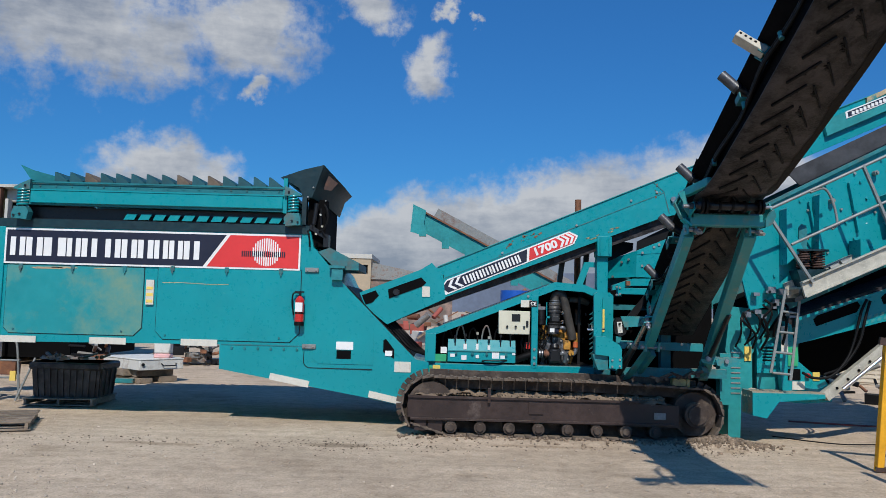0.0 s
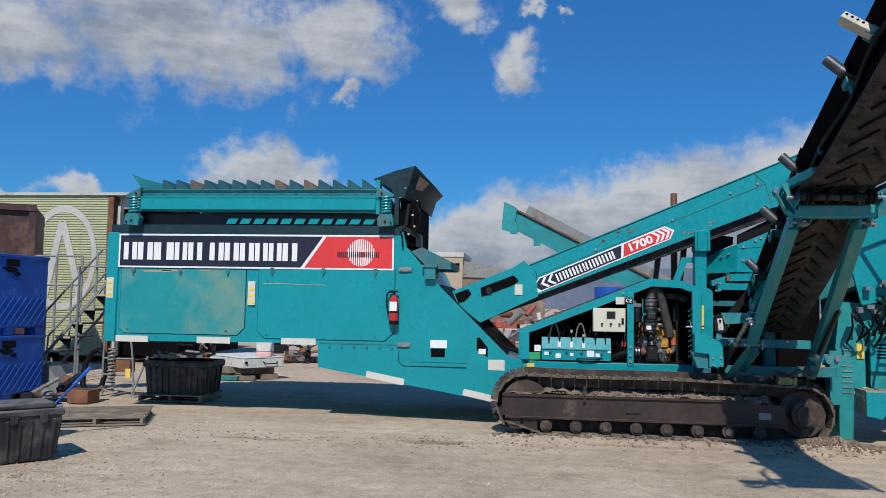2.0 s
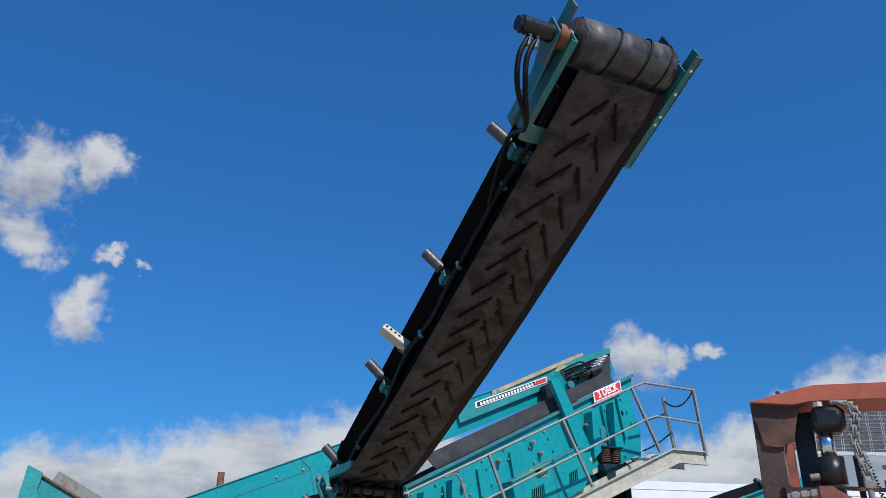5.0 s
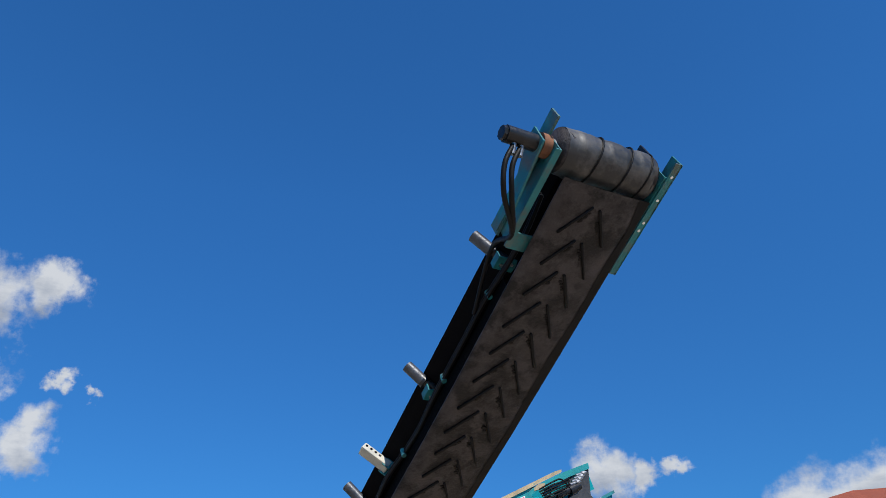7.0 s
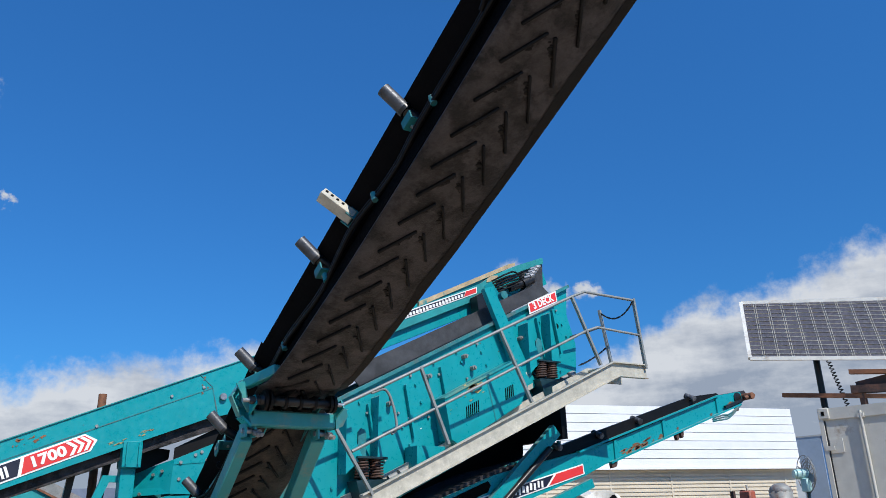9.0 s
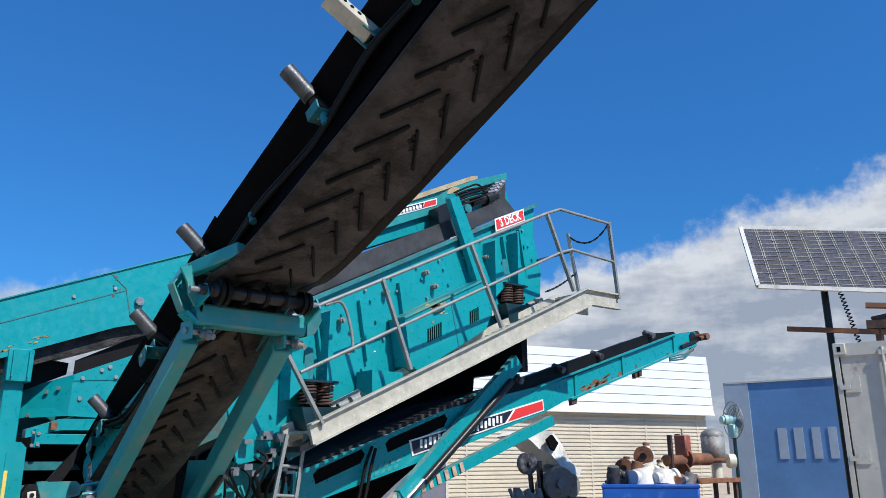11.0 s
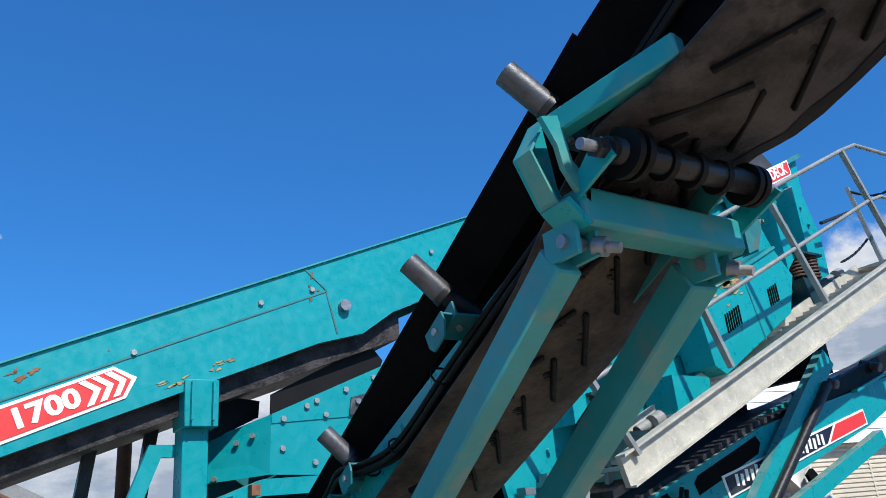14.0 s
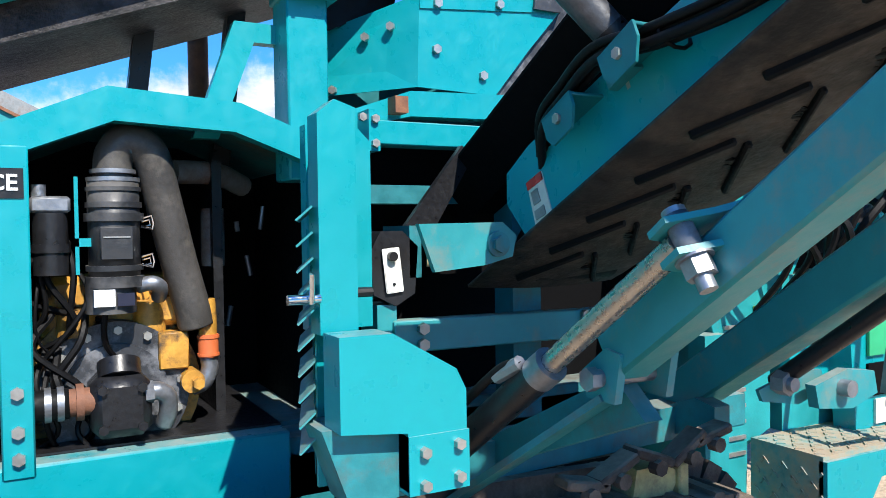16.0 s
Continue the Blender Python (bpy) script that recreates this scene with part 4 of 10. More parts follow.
beam(seam, (3.42, 12.098, ctop(3.42) - 0.24), (3.50, 12.098, ctop(3.50) - 0.60), 0.008, 0.012)
each("panel_seam", seam, TEAL_D, conv)
cap = B()
beam(cap, (-0.1, 12.14, ctop(-0.1) + 0.004), (9.2, 12.14, ctop(9.2) + 0.004), 0.12, 0.012)
part("top_edge", cap, TEAL_W, conv)
each("conveyor_bolt", bolts(B(), [(x, 12.10, ctop(x) - 0.21 + d) for x, d in ((0.9, 0.03), (2.05, 0), (2.9, 0.05), (3.3, 0.02), (4.4, 0.0), (0.75, -0.2))], r=0.02), BOLT, conv)
part("pivot_bolt", cyl(B(), (3.56, 12.05, 3.60), (3.56, 12.10, 3.60), 0.045, 12), STEEL, conv, "large grey pivot bolt")


def strip(bm, pts, y0, y1):
    return prism(bm, pts, y0, y1)


def on_slope(u, v):
    """A place on the sign: u along the slope, v across it, from the sign's left end."""
    c, s = math.cos(math.atan(CS)), math.sin(math.atan(CS))
    return (0.0 + u * c - v * s, 2.11 + u * s + v * c)


sg = part("sign_board", strip(B(), [on_slope(u, v) for u, v in ((0.0, -0.10), (0.10, -0.10), (2.15, -0.10), (2.26, 0.0), (2.15, 0.115), (0.10, 0.115), (-0.06, 0.02))], 12.092, 12.099), WHITE, conv, "white-edged model sign")
part("sign_field", strip(B(), [on_slope(u, v) for u, v in ((0.05, -0.08), (1.36, -0.08), (1.44, 0.095), (0.10, 0.095), (-0.02, 0.02))], 12.088, 12.092), NAVY, sg, "navy sign field")
part("sign_field", strip(B(), [on_slope(u, v) for u, v in ((1.40, -0.08), (2.14, -0.08), (2.22, 0.0), (2.14, 0.095), (1.48, 0.095))], 12.088, 12.092), RED, sg, "red sign field")
ch = B()
for u in (0.08, 0.19):
    strip(ch, [on_slope(u + a, v) for a, v in ((0.0, 0.01), (0.08, 0.09), (0.13, 0.09), (0.05, 0.01), (0.13, -0.07), (0.08, -0.07))], 12.084, 12.087)
for u in (1.92, 2.0, 2.08):
    strip(ch, [on_slope(u + a, v) for a, v in ((0.0, 0.09), (0.045, 0.09), (0.115, 0.01), (0.045, -0.07), (0.0, -0.07), (0.07, 0.01))], 12.084, 12.087)
each("chevron", ch, WHITE, sg, "white chevrons")
mt = Matrix.Translation((on_slope(1.705, 0.005)[0], 12.086, on_slope(1.705, 0.005)[1])) @ pose(0, 0, 0, 90, 0, 0) @ pose(0, 0, 0, 0, 0, math.degrees(math.atan(CS)))
words("sign_lettering", "1700", 0.165, WHITE, sg, mt, "white raised number", wide=1.22, bold=0.04)
b = B()
mrot = Matrix.Translation((on_slope(0.38, 0.005)[0], 0, on_slope(0.38, 0.005)[1])) @ pose(0, 0, 0, 0, -math.degrees(math.atan(CS)), 0)
for k in range(9):
    n0 = len(b.verts)
    letter_block(b, 0.0 + 0.108 * k, 0.0, 0.088, 0.125, 12.083, 12.086, (1, 2, 0, 1, 2, 1, 0, 1, 2)[k])
    b.verts.ensure_lookup_table()
bmesh.ops.transform(b, matrix=mrot, verts=b.verts)
each("lettering_block", b, WHITE, sg, "plain white bars in place of lettering")
part("paper_label", box(B(), (-0.33, 12.058, 1.98), (-0.21, 12.068, 2.14)), CREAM, conv)


def blot(bm, x, z, w, h, y0, y1, seed):
    """A ragged patch of bare or rusty metal, a hair proud of the paint."""
    r_ = random.Random(seed)
    n = 18
    rad = [0.45 + 0.55 * abs(noise.noise((seed * 1.7, k * 0.55, 2.0))) * 2 + r_.uniform(-0.12, 0.12) for k in range(n)]
    prism(bm, [(x + w * rad[k] * math.cos(6.2832 * k / n), z + CS * w * rad[k] * math.cos(6.2832 * k / n) + h * rad[k] * math.sin(6.2832 * k / n)) for k in range(n)], y0, y1)


rnd = random.Random(77)
rp = B()
for k in range(16):
    x = rnd.uniform(0.95, 1.5)
    blot(rp, x, ctop(x) - rnd.uniform(0.05, 0.13), rnd.uniform(0.008, 0.05), rnd.uniform(0.006, 0.022), 12.0955, 12.099, 100 + k)
for k in range(5):
    x = rnd.uniform(3.28, 3.36)
    blot(rp, x, ctop(x) - rnd.uniform(0.06, 0.26), rnd.uniform(0.006, 0.02), rnd.uniform(0.012, 0.045), 12.0955, 12.099, 140 + k)
for k in range(8):
    x = rnd.uniform(-0.9, 3.6)
    blot(rp, x, ctop(x) - rnd.uniform(0.03, 0.40), rnd.uniform(0.004, 0.014), rnd.uniform(0.003, 0.010), 12.0955, 12.099, 160 + k)
each("rust_patch", rp, RUST, conv, "rusty worn patch")
rp = B()
for k in range(12):
    x = rnd.uniform(2.15, 2.75)
    blot(rp, x, ctop(x) - rnd.uniform(0.47, 0.53), rnd.uniform(0.01, 0.06), rnd.uniform(0.005, 0.014), 12.0955, 12.099, 200 + k)
each("chip_patch", rp, PRIMER, conv, "chipped yellowish primer")

# -- engine bay frame
bayf = part("bay_beam", prism(B(), [(-0.26, 1.46), (0.0, 1.55), (1.36, 2.10), (1.72, 2.26), (2.18, 2.23), (2.56, 2.08), (2.56, 1.97), (2.16, 2.12), (1.74, 2.14), (1.40, 2.00), (0.02, 1.45), (-0.12, 1.40), (-0.12, 0.95), (-0.26, 0.95)], 12.06, 12.14), TEAL, machine)
part("bay_post", box(B(), (1.37, 12.05, 0.93), (1.47, 12.13, 2.04), bev=0.006), TEAL, bayf)
part("bay_post", prism(B(), [(-0.23, 1.0), (-0.10, 1.0), (-0.10, 1.42), (-0.23, 1.42)], 12.0, 12.06), TEAL, bayf)
part("bay_roof", prism(B(), [(0.0, 1.56), (1.36, 2.11), (1.72, 2.25), (2.18, 2.22), (2.54, 2.07), (2.54, 2.03), (2.16, 2.18), (1.74, 2.20), (1.40, 2.06), (0.02, 1.52)], 12.14, 13.3), TEAL_D, bayf)
part("bay_floor", box(B(), (-0.2, 12.1, 0.86), (2.6, 13.5, 0.93)), TEAL_D, bayf)
# near-black back and side stand for the bay's unlit depth
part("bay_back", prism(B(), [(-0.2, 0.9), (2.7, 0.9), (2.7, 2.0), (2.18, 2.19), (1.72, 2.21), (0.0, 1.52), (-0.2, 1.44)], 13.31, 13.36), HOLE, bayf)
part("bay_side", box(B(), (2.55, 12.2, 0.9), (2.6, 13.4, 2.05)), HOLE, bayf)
each("bay_bolt", bolts(B(), [(1.42, 12.05, z) for z in (1.0, 1.09, 1.22)] + [(1.31, 12.06, 2.03)], r=0.022), BOLT, bayf)
part("ce_plate", box(B(), (1.20, 12.052, 1.86), (1.46, 12.058, 1.97)), CREAM, bayf, "pale maker's plate")
plate2 = part("ce_plate", box(B(), (1.33, 12.046, 1.865), (1.455, 12.052, 1.965)), BLACKMET, bayf, "black plate with CE mark")
words("mark", "CE", 0.075, WHITE, plate2, Matrix.Translation((1.393, 12.044, 1.915)) @ pose(0, 0, 0, 90, 0, 0), wide=1.0)
cb = part("control_cabinet", box(B(), (0.86, 12.0, 1.44), (1.34, 12.16, 1.80), bev=0.008), CABC, bayf, "cream metal control cabinet")
part("display", box(B(), (1.06, 11.992, 1.64), (1.19, 12.0, 1.75)), BLACKMET, cb)
each("knob", bolts(B(), [(x, 11.998, 1.56) for x in (0.99, 1.12, 1.25)], r=0.018, h=0.03), BLACKMET, cb)
part("latch", box(B(), (1.28, 11.985, 1.56), (1.315, 12.0, 1.65)), BLACKMET, cb)
# valve bank
vb = part("valve_bank", prism(B(), [(12.05, 1.0), (12.05, 1.17), (12.10, 1.34), (12.26, 1.34), (12.26, 1.0)], 0.09, 1.13, "x"), TEAL, bayf, "teal hydraulic valve cover with labels")
part("cover_lip", box(B(), (0.085, 12.035, 1.160), (1.135, 12.052, 1.175)), TEAL_F, vb)
lab = B()
for x, z, w, h in ((0.33, 1.19, 0.05, 0.085), (0.52, 1.19, 0.04, 0.09), (0.70, 1.19, 0.04, 0.07), (0.77, 1.06, 0.11, 0.10), (0.13, 1.07, 0.07, 0.05), (0.30, 1.03, 0.08, 0.07), (0.52, 1.06, 0.05, 0.05), (0.90, 1.06, 0.07, 0.05), (1.08, 1.12, 0.05, 0.05)):
    box(lab, (x, 12.044 + max(0.0, z - 1.17) * 0.29, z), (x + w, 12.05 + max(0.0, z + h - 1.17) * 0.29, z + h))
each("paper_label", lab, WHITE, vb)
each("cover_knob", bolts(B(), [(0.22, 12.05, 1.13), (0.47, 12.05, 1.13), (0.69, 12.05, 1.13), (0.99, 12.05, 1.12)], r=0.022, h=0.03), TEAL_D, vb)
part("cover_handle", tube(B(), curve([(0.62, 12.05, 1.02), (0.68, 12.0, 1.03), (0.85, 12.0, 1.03), (1.0, 12.05, 1.04)]), 0.012, 8), BLACKMET, vb)
part("green_label", box(B(), (-0.12, 12.045, 1.0), (0.07, 12.052, 1.11)), GREENL, vb)
part("label_field", box(B(), (-0.02, 12.045, 1.125), (0.075, 12.052, 1.22)), WHITE, vb)
for k, x in enumerate((0.20, 0.36, 0.54, 0.72, 0.90, 1.05)):
    lv = part("lever", cyl(B(), (x, 12.09, 1.20), (x, 12.04, 1.37 + 0.03 * (k % 3)), 0.010, 6), BLACKMET, vb)
    part("lever_knob", cyl(B(), (x, 12.03, 1.36 + 0.03 * (k % 3)), (x, 12.03, 1.40 + 0.03 * (k % 3)), 0.020, 8), GALV if k in (2, 3) else BLACKMET, lv)
rnd = random.Random(12)
for k in range(5):
    x = 0.0 + 0.2 * k
    part("pipe", tube(B(), curve([(x, 12.3, 1.1), (x + 0.03, 12.22, 1.45), (x + 0.1, 12.2, 1.50 + 0.05 * (k % 2)), (x + 0.18, 12.3, 1.3)]), 0.013, 7), MACHG if k % 2 else BLACK, vb)

# -- crawler track
TY0, TY1 = 11.08, 11.58


def track_loop(grow=0.0):
    """The track's outline in x and z, as a closed list."""
    pts = []
    pts += arc(-0.14, 0.44, 0.40 + grow, 180 + 35, 95, 10)
    pts += [(x, 0.845 + grow - 0.010 * math.sin((x + 0.2) * 2.2) - 0.014 * (x + 0.2)) for x in (0.1, 0.4, 0.7, 1.0, 1.3, 1.6, 1.9, 2.2, 2.5, 2.8, 3.1)]
    pts += arc(3.60, 0.40, 0.37 + grow, 80, -60, 10)
    pts += [(3.2, 0.04 - grow), (0.1, 0.04 - grow)]
    return pts


def along(pts, step):
    """Places at even steps round a closed line, with their directions."""
    out, carry = [], 0.0
    for a, b in zip(pts, pts[1:] + pts[:1]):
        a, b = Vector(a), Vector(b)
        ln = (b - a).length
        s = carry
        while s < ln:
            out.append((a + (b - a) * (s / ln), (b - a).normalized()))
            s += step
        carry = s - ln
    return out


trk = part("track_frame", prism(B(), [(-0.46, 0.28), (-0.46, 0.58), (2.75, 0.545), (3.35, 0.52), (3.35, 0.22), (-0.30, 0.25)], TY0 + 0.0, TY1 - 0.1), TRACKF, machine, "brown steel track frame caked with dirt")
part("frame_flange", box(B(), (-0.46, TY0 - 0.03, 0.55), (2.8, TY0, 0.58)), TRACKF, trk)
part("frame_flange", box(B(), (-0.42, TY0 - 0.03, 0.245), (3.3, TY0, 0.27)), TRACKF, trk)
# dark muddy sheet added to give the track gap its shade
part("inner_guard", box(B(), (-0.30, TY1 + 0.03, 0.10), (3.75, TY1 + 0.06, 0.80)), TRACKM, trk, "dark muddy sheet added for the shade behind the track")
part("frame_lug", box(B(), (0.66, TY0 - 0.05, 0.50), (0.70, TY0 + 0.02, 0.70)), TRACKF, trk)
part("access_plate", box(B(), (1.24, TY0 - 0.02, 0.36), (1.44, TY0 - 0.001, 0.52)), TRACKF, trk)
part("access_plate", box(B(), (3.0, TY0 - 0.02, 0.33), (3.16, TY0 - 0.001, 0.42)), MACHG, trk)
rol = B()
for k in range(8):
    cyl(rol, (0.15 + 0.41 * k, TY0 - 0.01, 0.15), (0.15 + 0.41 * k, TY1 - 0.1, 0.15), 0.085, 14)
    cyl(rol, (0.15 + 0.41 * k, TY0 - 0.04, 0.15), (0.15 + 0.41 * k, TY0 - 0.01, 0.15), 0.05, 10)
each("track_roller", rol, TRACKM, trk)
part("idler_wheel", cyl(cyl(B(), (-0.14, TY0 + 0.06, 0.44), (-0.14, TY1 - 0.06, 0.44), 0.33, 24), (-0.14, TY0 + 0.02, 0.44), (-0.14, TY1, 0.44), 0.12, 16), TRACKM, trk)
spk = cyl(B(), (3.60, TY0 + 0.12, 0.40), (3.60, TY1 - 0.12, 0.40), 0.31, 20)
part("drive_sprocket", spk, TRACKM, trk)
part("drive_motor", cyl(cyl(B(), (3.60, TY0 - 0.02, 0.40), (3.60, TY0 + 0.2, 0.40), 0.17, 20), (3.60, TY0 - 0.06, 0.40), (3.60, TY0 - 0.02, 0.40), 0.13, 16), TRACKM, trk, "muddy final drive hub")
shoe = bmesh.new()
prism(shoe, [(-0.078, -0.012), (0.078, -0.012), (0.078, 0.010), (0.034, 0.012), (0.022, 0.026), (-0.012, 0.026), (-0.022, 0.012), (-0.078, 0.010)], TY0, TY1)
shoe_me = bpy.data.meshes.new("track_shoe")
bmesh.ops.recalc_face_normals(shoe, faces=shoe.faces)
shoe.to_mesh(shoe_me)
shoe.free()
shoe_me.materials.append(SHOE)
for p, d in along(track_loop(0.0), 0.165):
    o = new("track_shoe", shoe_me)
    o.parent, o.matrix_parent_inverse = trk, Matrix()
    o.matrix_basis = Matrix.Translation((p.x, 0, p.y)) @ Matrix.Rotation(-math.atan2(d.y, d.x), 4, "Y") @ Matrix.Diagonal((1, 1, 1, 1))
lk = B()
tl = track_loop(-0.03)
for (a, b_) in zip(tl, tl[1:] + tl[:1]):
    beam(lk, (a[0], (TY0 + TY1) / 2, a[1]), (b_[0], (TY0 + TY1) / 2, b_[1]), 0.26, 0.05, (0, 1, 0))
part("track_chain", lk, TRACKM, trk)
part("far_track", prism(B(), track_loop(0.02), 13.6, 14.1), TRACKM, machine, "muddy far crawler track")
# dirt packed on top of the track frame
bank = bmesh.new()
cols_ = [-0.36 + 0.035 * k for k in range(102)]
rows_ = [TY0 - 0.005 + 0.035 * k for k in range(11)]
net = [[bank.verts.new((x, y, 0.555 - 0.012 * x + max(0.0, 0.035 + 0.22 * (y - TY0) + 0.05 * noise.noise((x * 2.1, 1.0, 4.0)) + 0.06 * noise.noise((x * 9, y * 9, 1.0)) + 0.03 * noise.noise((x * 24, y * 24, 6.0))))) for y in rows_] for x in cols_]
for a, c in zip(net, net[1:]):
    for j in range(len(rows_) - 1):
        bank.faces.new((a[j], c[j], c[j + 1], a[j + 1]))
stuff(part("packed_dirt", bank, CLOD, trk, "dirt packed along the track frame"))
rnd = random.Random(9)
stuff(stones("dirt_clod", [(rnd.uniform(-0.3, 3.2), rnd.uniform(TY0, TY0 + 0.2), 0.60, rnd.uniform(0.006, 0.022)) for _ in range(260)], CLOD, trk, "loose dirt clods"))
part("idler_guard", box(box(B(), (-0.36, TY0 + 0.02, 0.09), (-0.20, TY0 + 0.3, 0.26)), (-0.17, TY0 + 0.02, 0.09), (0.03, TY0 + 0.3, 0.26)), TRACKF, trk)

# -- screen box and its drive
SCL = [(4.72, 3.44), (9.22, 5.74), (9.17, 5.25), (9.32, 4.75), (9.27, 4.12), (8.4, 3.7), (5.0, 2.0), (4.5, 1.9), (4.35, 2.5)]
scr = part("screen_side", prism(B(), SCL, 11.45, 11.49), TEAL, machine, "teal screen box side plate with bolts")
def marks(name, mat, spots, y0, y1, seed, label, parent):
    """Ragged chips and stains: x, z, half width, half height, how many, spread."""
    r_, b_ = random.Random(seed), B()
    for x, z, w, h, n, sx in spots:
        for k in range(n):
            f = r_.uniform(0.25, 1.0)
            blot(b_, x + r_.uniform(-sx, sx), z + r_.uniform(-sx, sx) * 0.6, w * f, h * f, y0, y1, seed * 31 + k + int(x * 100))
    each(name, b_, mat, parent, label)


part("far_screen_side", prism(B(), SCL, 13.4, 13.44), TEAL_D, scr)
part("screen_top_edge", beam(B(), (4.72, 11.43, 3.45), (9.22, 11.43, 5.75), 0.10, 0.05), TEAL_D, scr)


def sc(x, d):
    """A point of the screen's side: x along, d metres under the top edge (straight down)."""
    return 3.44 + (x - 4.72) * 0.511 - d


part("rubber_cover", prism(B(), [(5.3, sc(5.3, -0.05)), (8.9, sc(8.9, -0.05)), (8.7, sc(8.7, -0.30)), (5.1, sc(5.1, -0.35))], 11.55, 11.58), CURTAIN, scr, "grey-black worn rubber dust curtain")
part("rubber_cover", prism(B(), [(8.72, 5.54), (9.21, 5.76), (9.24, 6.36), (8.75, 6.14)], 12.06, 13.2), CURTAIN, scr, "grey-black worn rubber flap")
bl, bs = B(), B()
rnd = random.Random(7)
for k in range(44):
    x = 4.85 + 0.10 * k
    for i, d in enumerate((0.16, 0.34, 0.62, 0.86, 1.12, 1.36)):
        if (k * 3 + i * 5) % 4 == 0 and x < 9.15 and sc(x, d) > 2.1 + (x - 5) * 0.49:
            bolts(bl if (k + i) % 3 else bs, [(x + rnd.uniform(-0.03, 0.03), 11.45, sc(x, d + rnd.uniform(-0.03, 0.03)))], r=0.019, h=0.030)
each("screen_bolt", bl, TEAL, scr)
each("screen_nut", bs, BOLT, scr)
rb = B()
for x in (5.35, 5.95, 6.55, 7.75, 8.45, 8.80):
    prism(rb, [(x, sc(x, 0.25)), (x + 0.022, sc(x + 0.022, 0.25)), (x + 0.16, sc(x + 0.16, 1.05)), (x + 0.13, sc(x + 0.13, 1.05))], 11.385, 11.45)
each("screen_rib", rb, TEAL, scr)
tr_ = B()
for x, d in ((5.7, 0.40), (6.35, 0.30), (7.15, 0.52), (8.10, 0.45), (8.62, 0.62), (7.0, 0.28)):
    cyl(tr_, (x, 11.36, sc(x, d)), (x, 11.45, sc(x, d)), 0.035, 14)
    cyl(tr_, (x, 11.33, sc(x, d)), (x, 11.36, sc(x, d)), 0.020, 6)
each("tie_rod_end", tr_, MACHG, scr)
part("port_hole", cyl(B(), (8.92, 11.444, 5.02), (8.92, 11.45, 5.02), 0.05, 18), HOLE, scr)
marks("paint_chip", WHITE, [(5.45, 2.95, 0.030, 0.022, 9, 0.22), (6.0, 3.3, 0.012, 0.010, 6, 0.3), (8.2, 4.5, 0.010, 0.010, 6, 0.4)], 11.444, 11.4495, 5, "chipped pale paint", scr)
marks("rust_stain", RUST, [(5.42, 2.93, 0.018, 0.016, 4, 0.12), (7.4, 4.55, 0.014, 0.012, 5, 0.4)], 11.441, 11.4435, 6, "small rust stain", scr)
part("support_post", prism(B(), [(7.35, 5.42), (7.52, 5.48), (8.30, 3.95), (8.05, 3.85)], 11.30, 11.40), TEAL, scr)
part("drive_guard", prism(B(), [(6.42, 3.62), (7.75, 4.28), (7.98, 4.02), (7.80, 3.62), (6.65, 2.98), (6.52, 3.05)], 11.10, 11.42), TEAL, scr, "teal drive guard with vents")
part("guard_seam", prism(B(), [(7.30, 3.32), (7.315, 3.33), (7.17, 3.99), (7.155, 3.98)], 11.094, 11.099), TEAL_D, scr)
part("guard_lid", prism(B(), [(6.40, 3.625), (7.75, 4.295), (7.77, 4.275), (6.42, 3.605)], 11.08, 11.43), TEAL_F, scr)
part("guard_handle", tube(B(), curve([(6.88, 11.10, 3.74), (6.90, 11.05, 3.77), (7.04, 11.05, 3.84), (7.07, 11.10, 3.85)]), 0.014, 8), RUST, scr, "rusty handle")
marks("paint_chip", PRIMER, [(7.05, 3.82, 0.11, 0.035, 6, 0.16), (6.9, 3.72, 0.05, 0.018, 7, 0.22), (6.6, 3.45, 0.01, 0.01, 5, 0.1)], 11.094, 11.0985, 9, "rubbed yellowish patch", scr)
each("guard_label", prism(prism(B(), [(8.02, 4.02), (8.12, 4.07), (8.12, 4.17), (8.02, 4.12)], 11.29, 11.299), [(8.10, 3.86), (8.20, 3.91), (8.20, 3.99), (8.10, 3.94)], 11.29, 11.299), GALV, scr)
vs = B()
for k in range(7):
    box(vs, (6.78 + 0.035 * k, 11.09, 3.35 + 0.017 * k), (6.795 + 0.035 * k, 11.099, 3.52 + 0.017 * k))
for k in range(5):
    box(vs, (7.50 + 0.035 * k, 11.09, 3.66 + 0.017 * k), (7.515 + 0.035 * k, 11.099, 3.83 + 0.017 * k))
each("guard_vent", vs, HOLE, scr)
part("drive_box", box(B(), (5.95, 11.1, 2.62), (6.4, 11.42, 2.95), pose(0, 0, 0)), TEAL, scr)
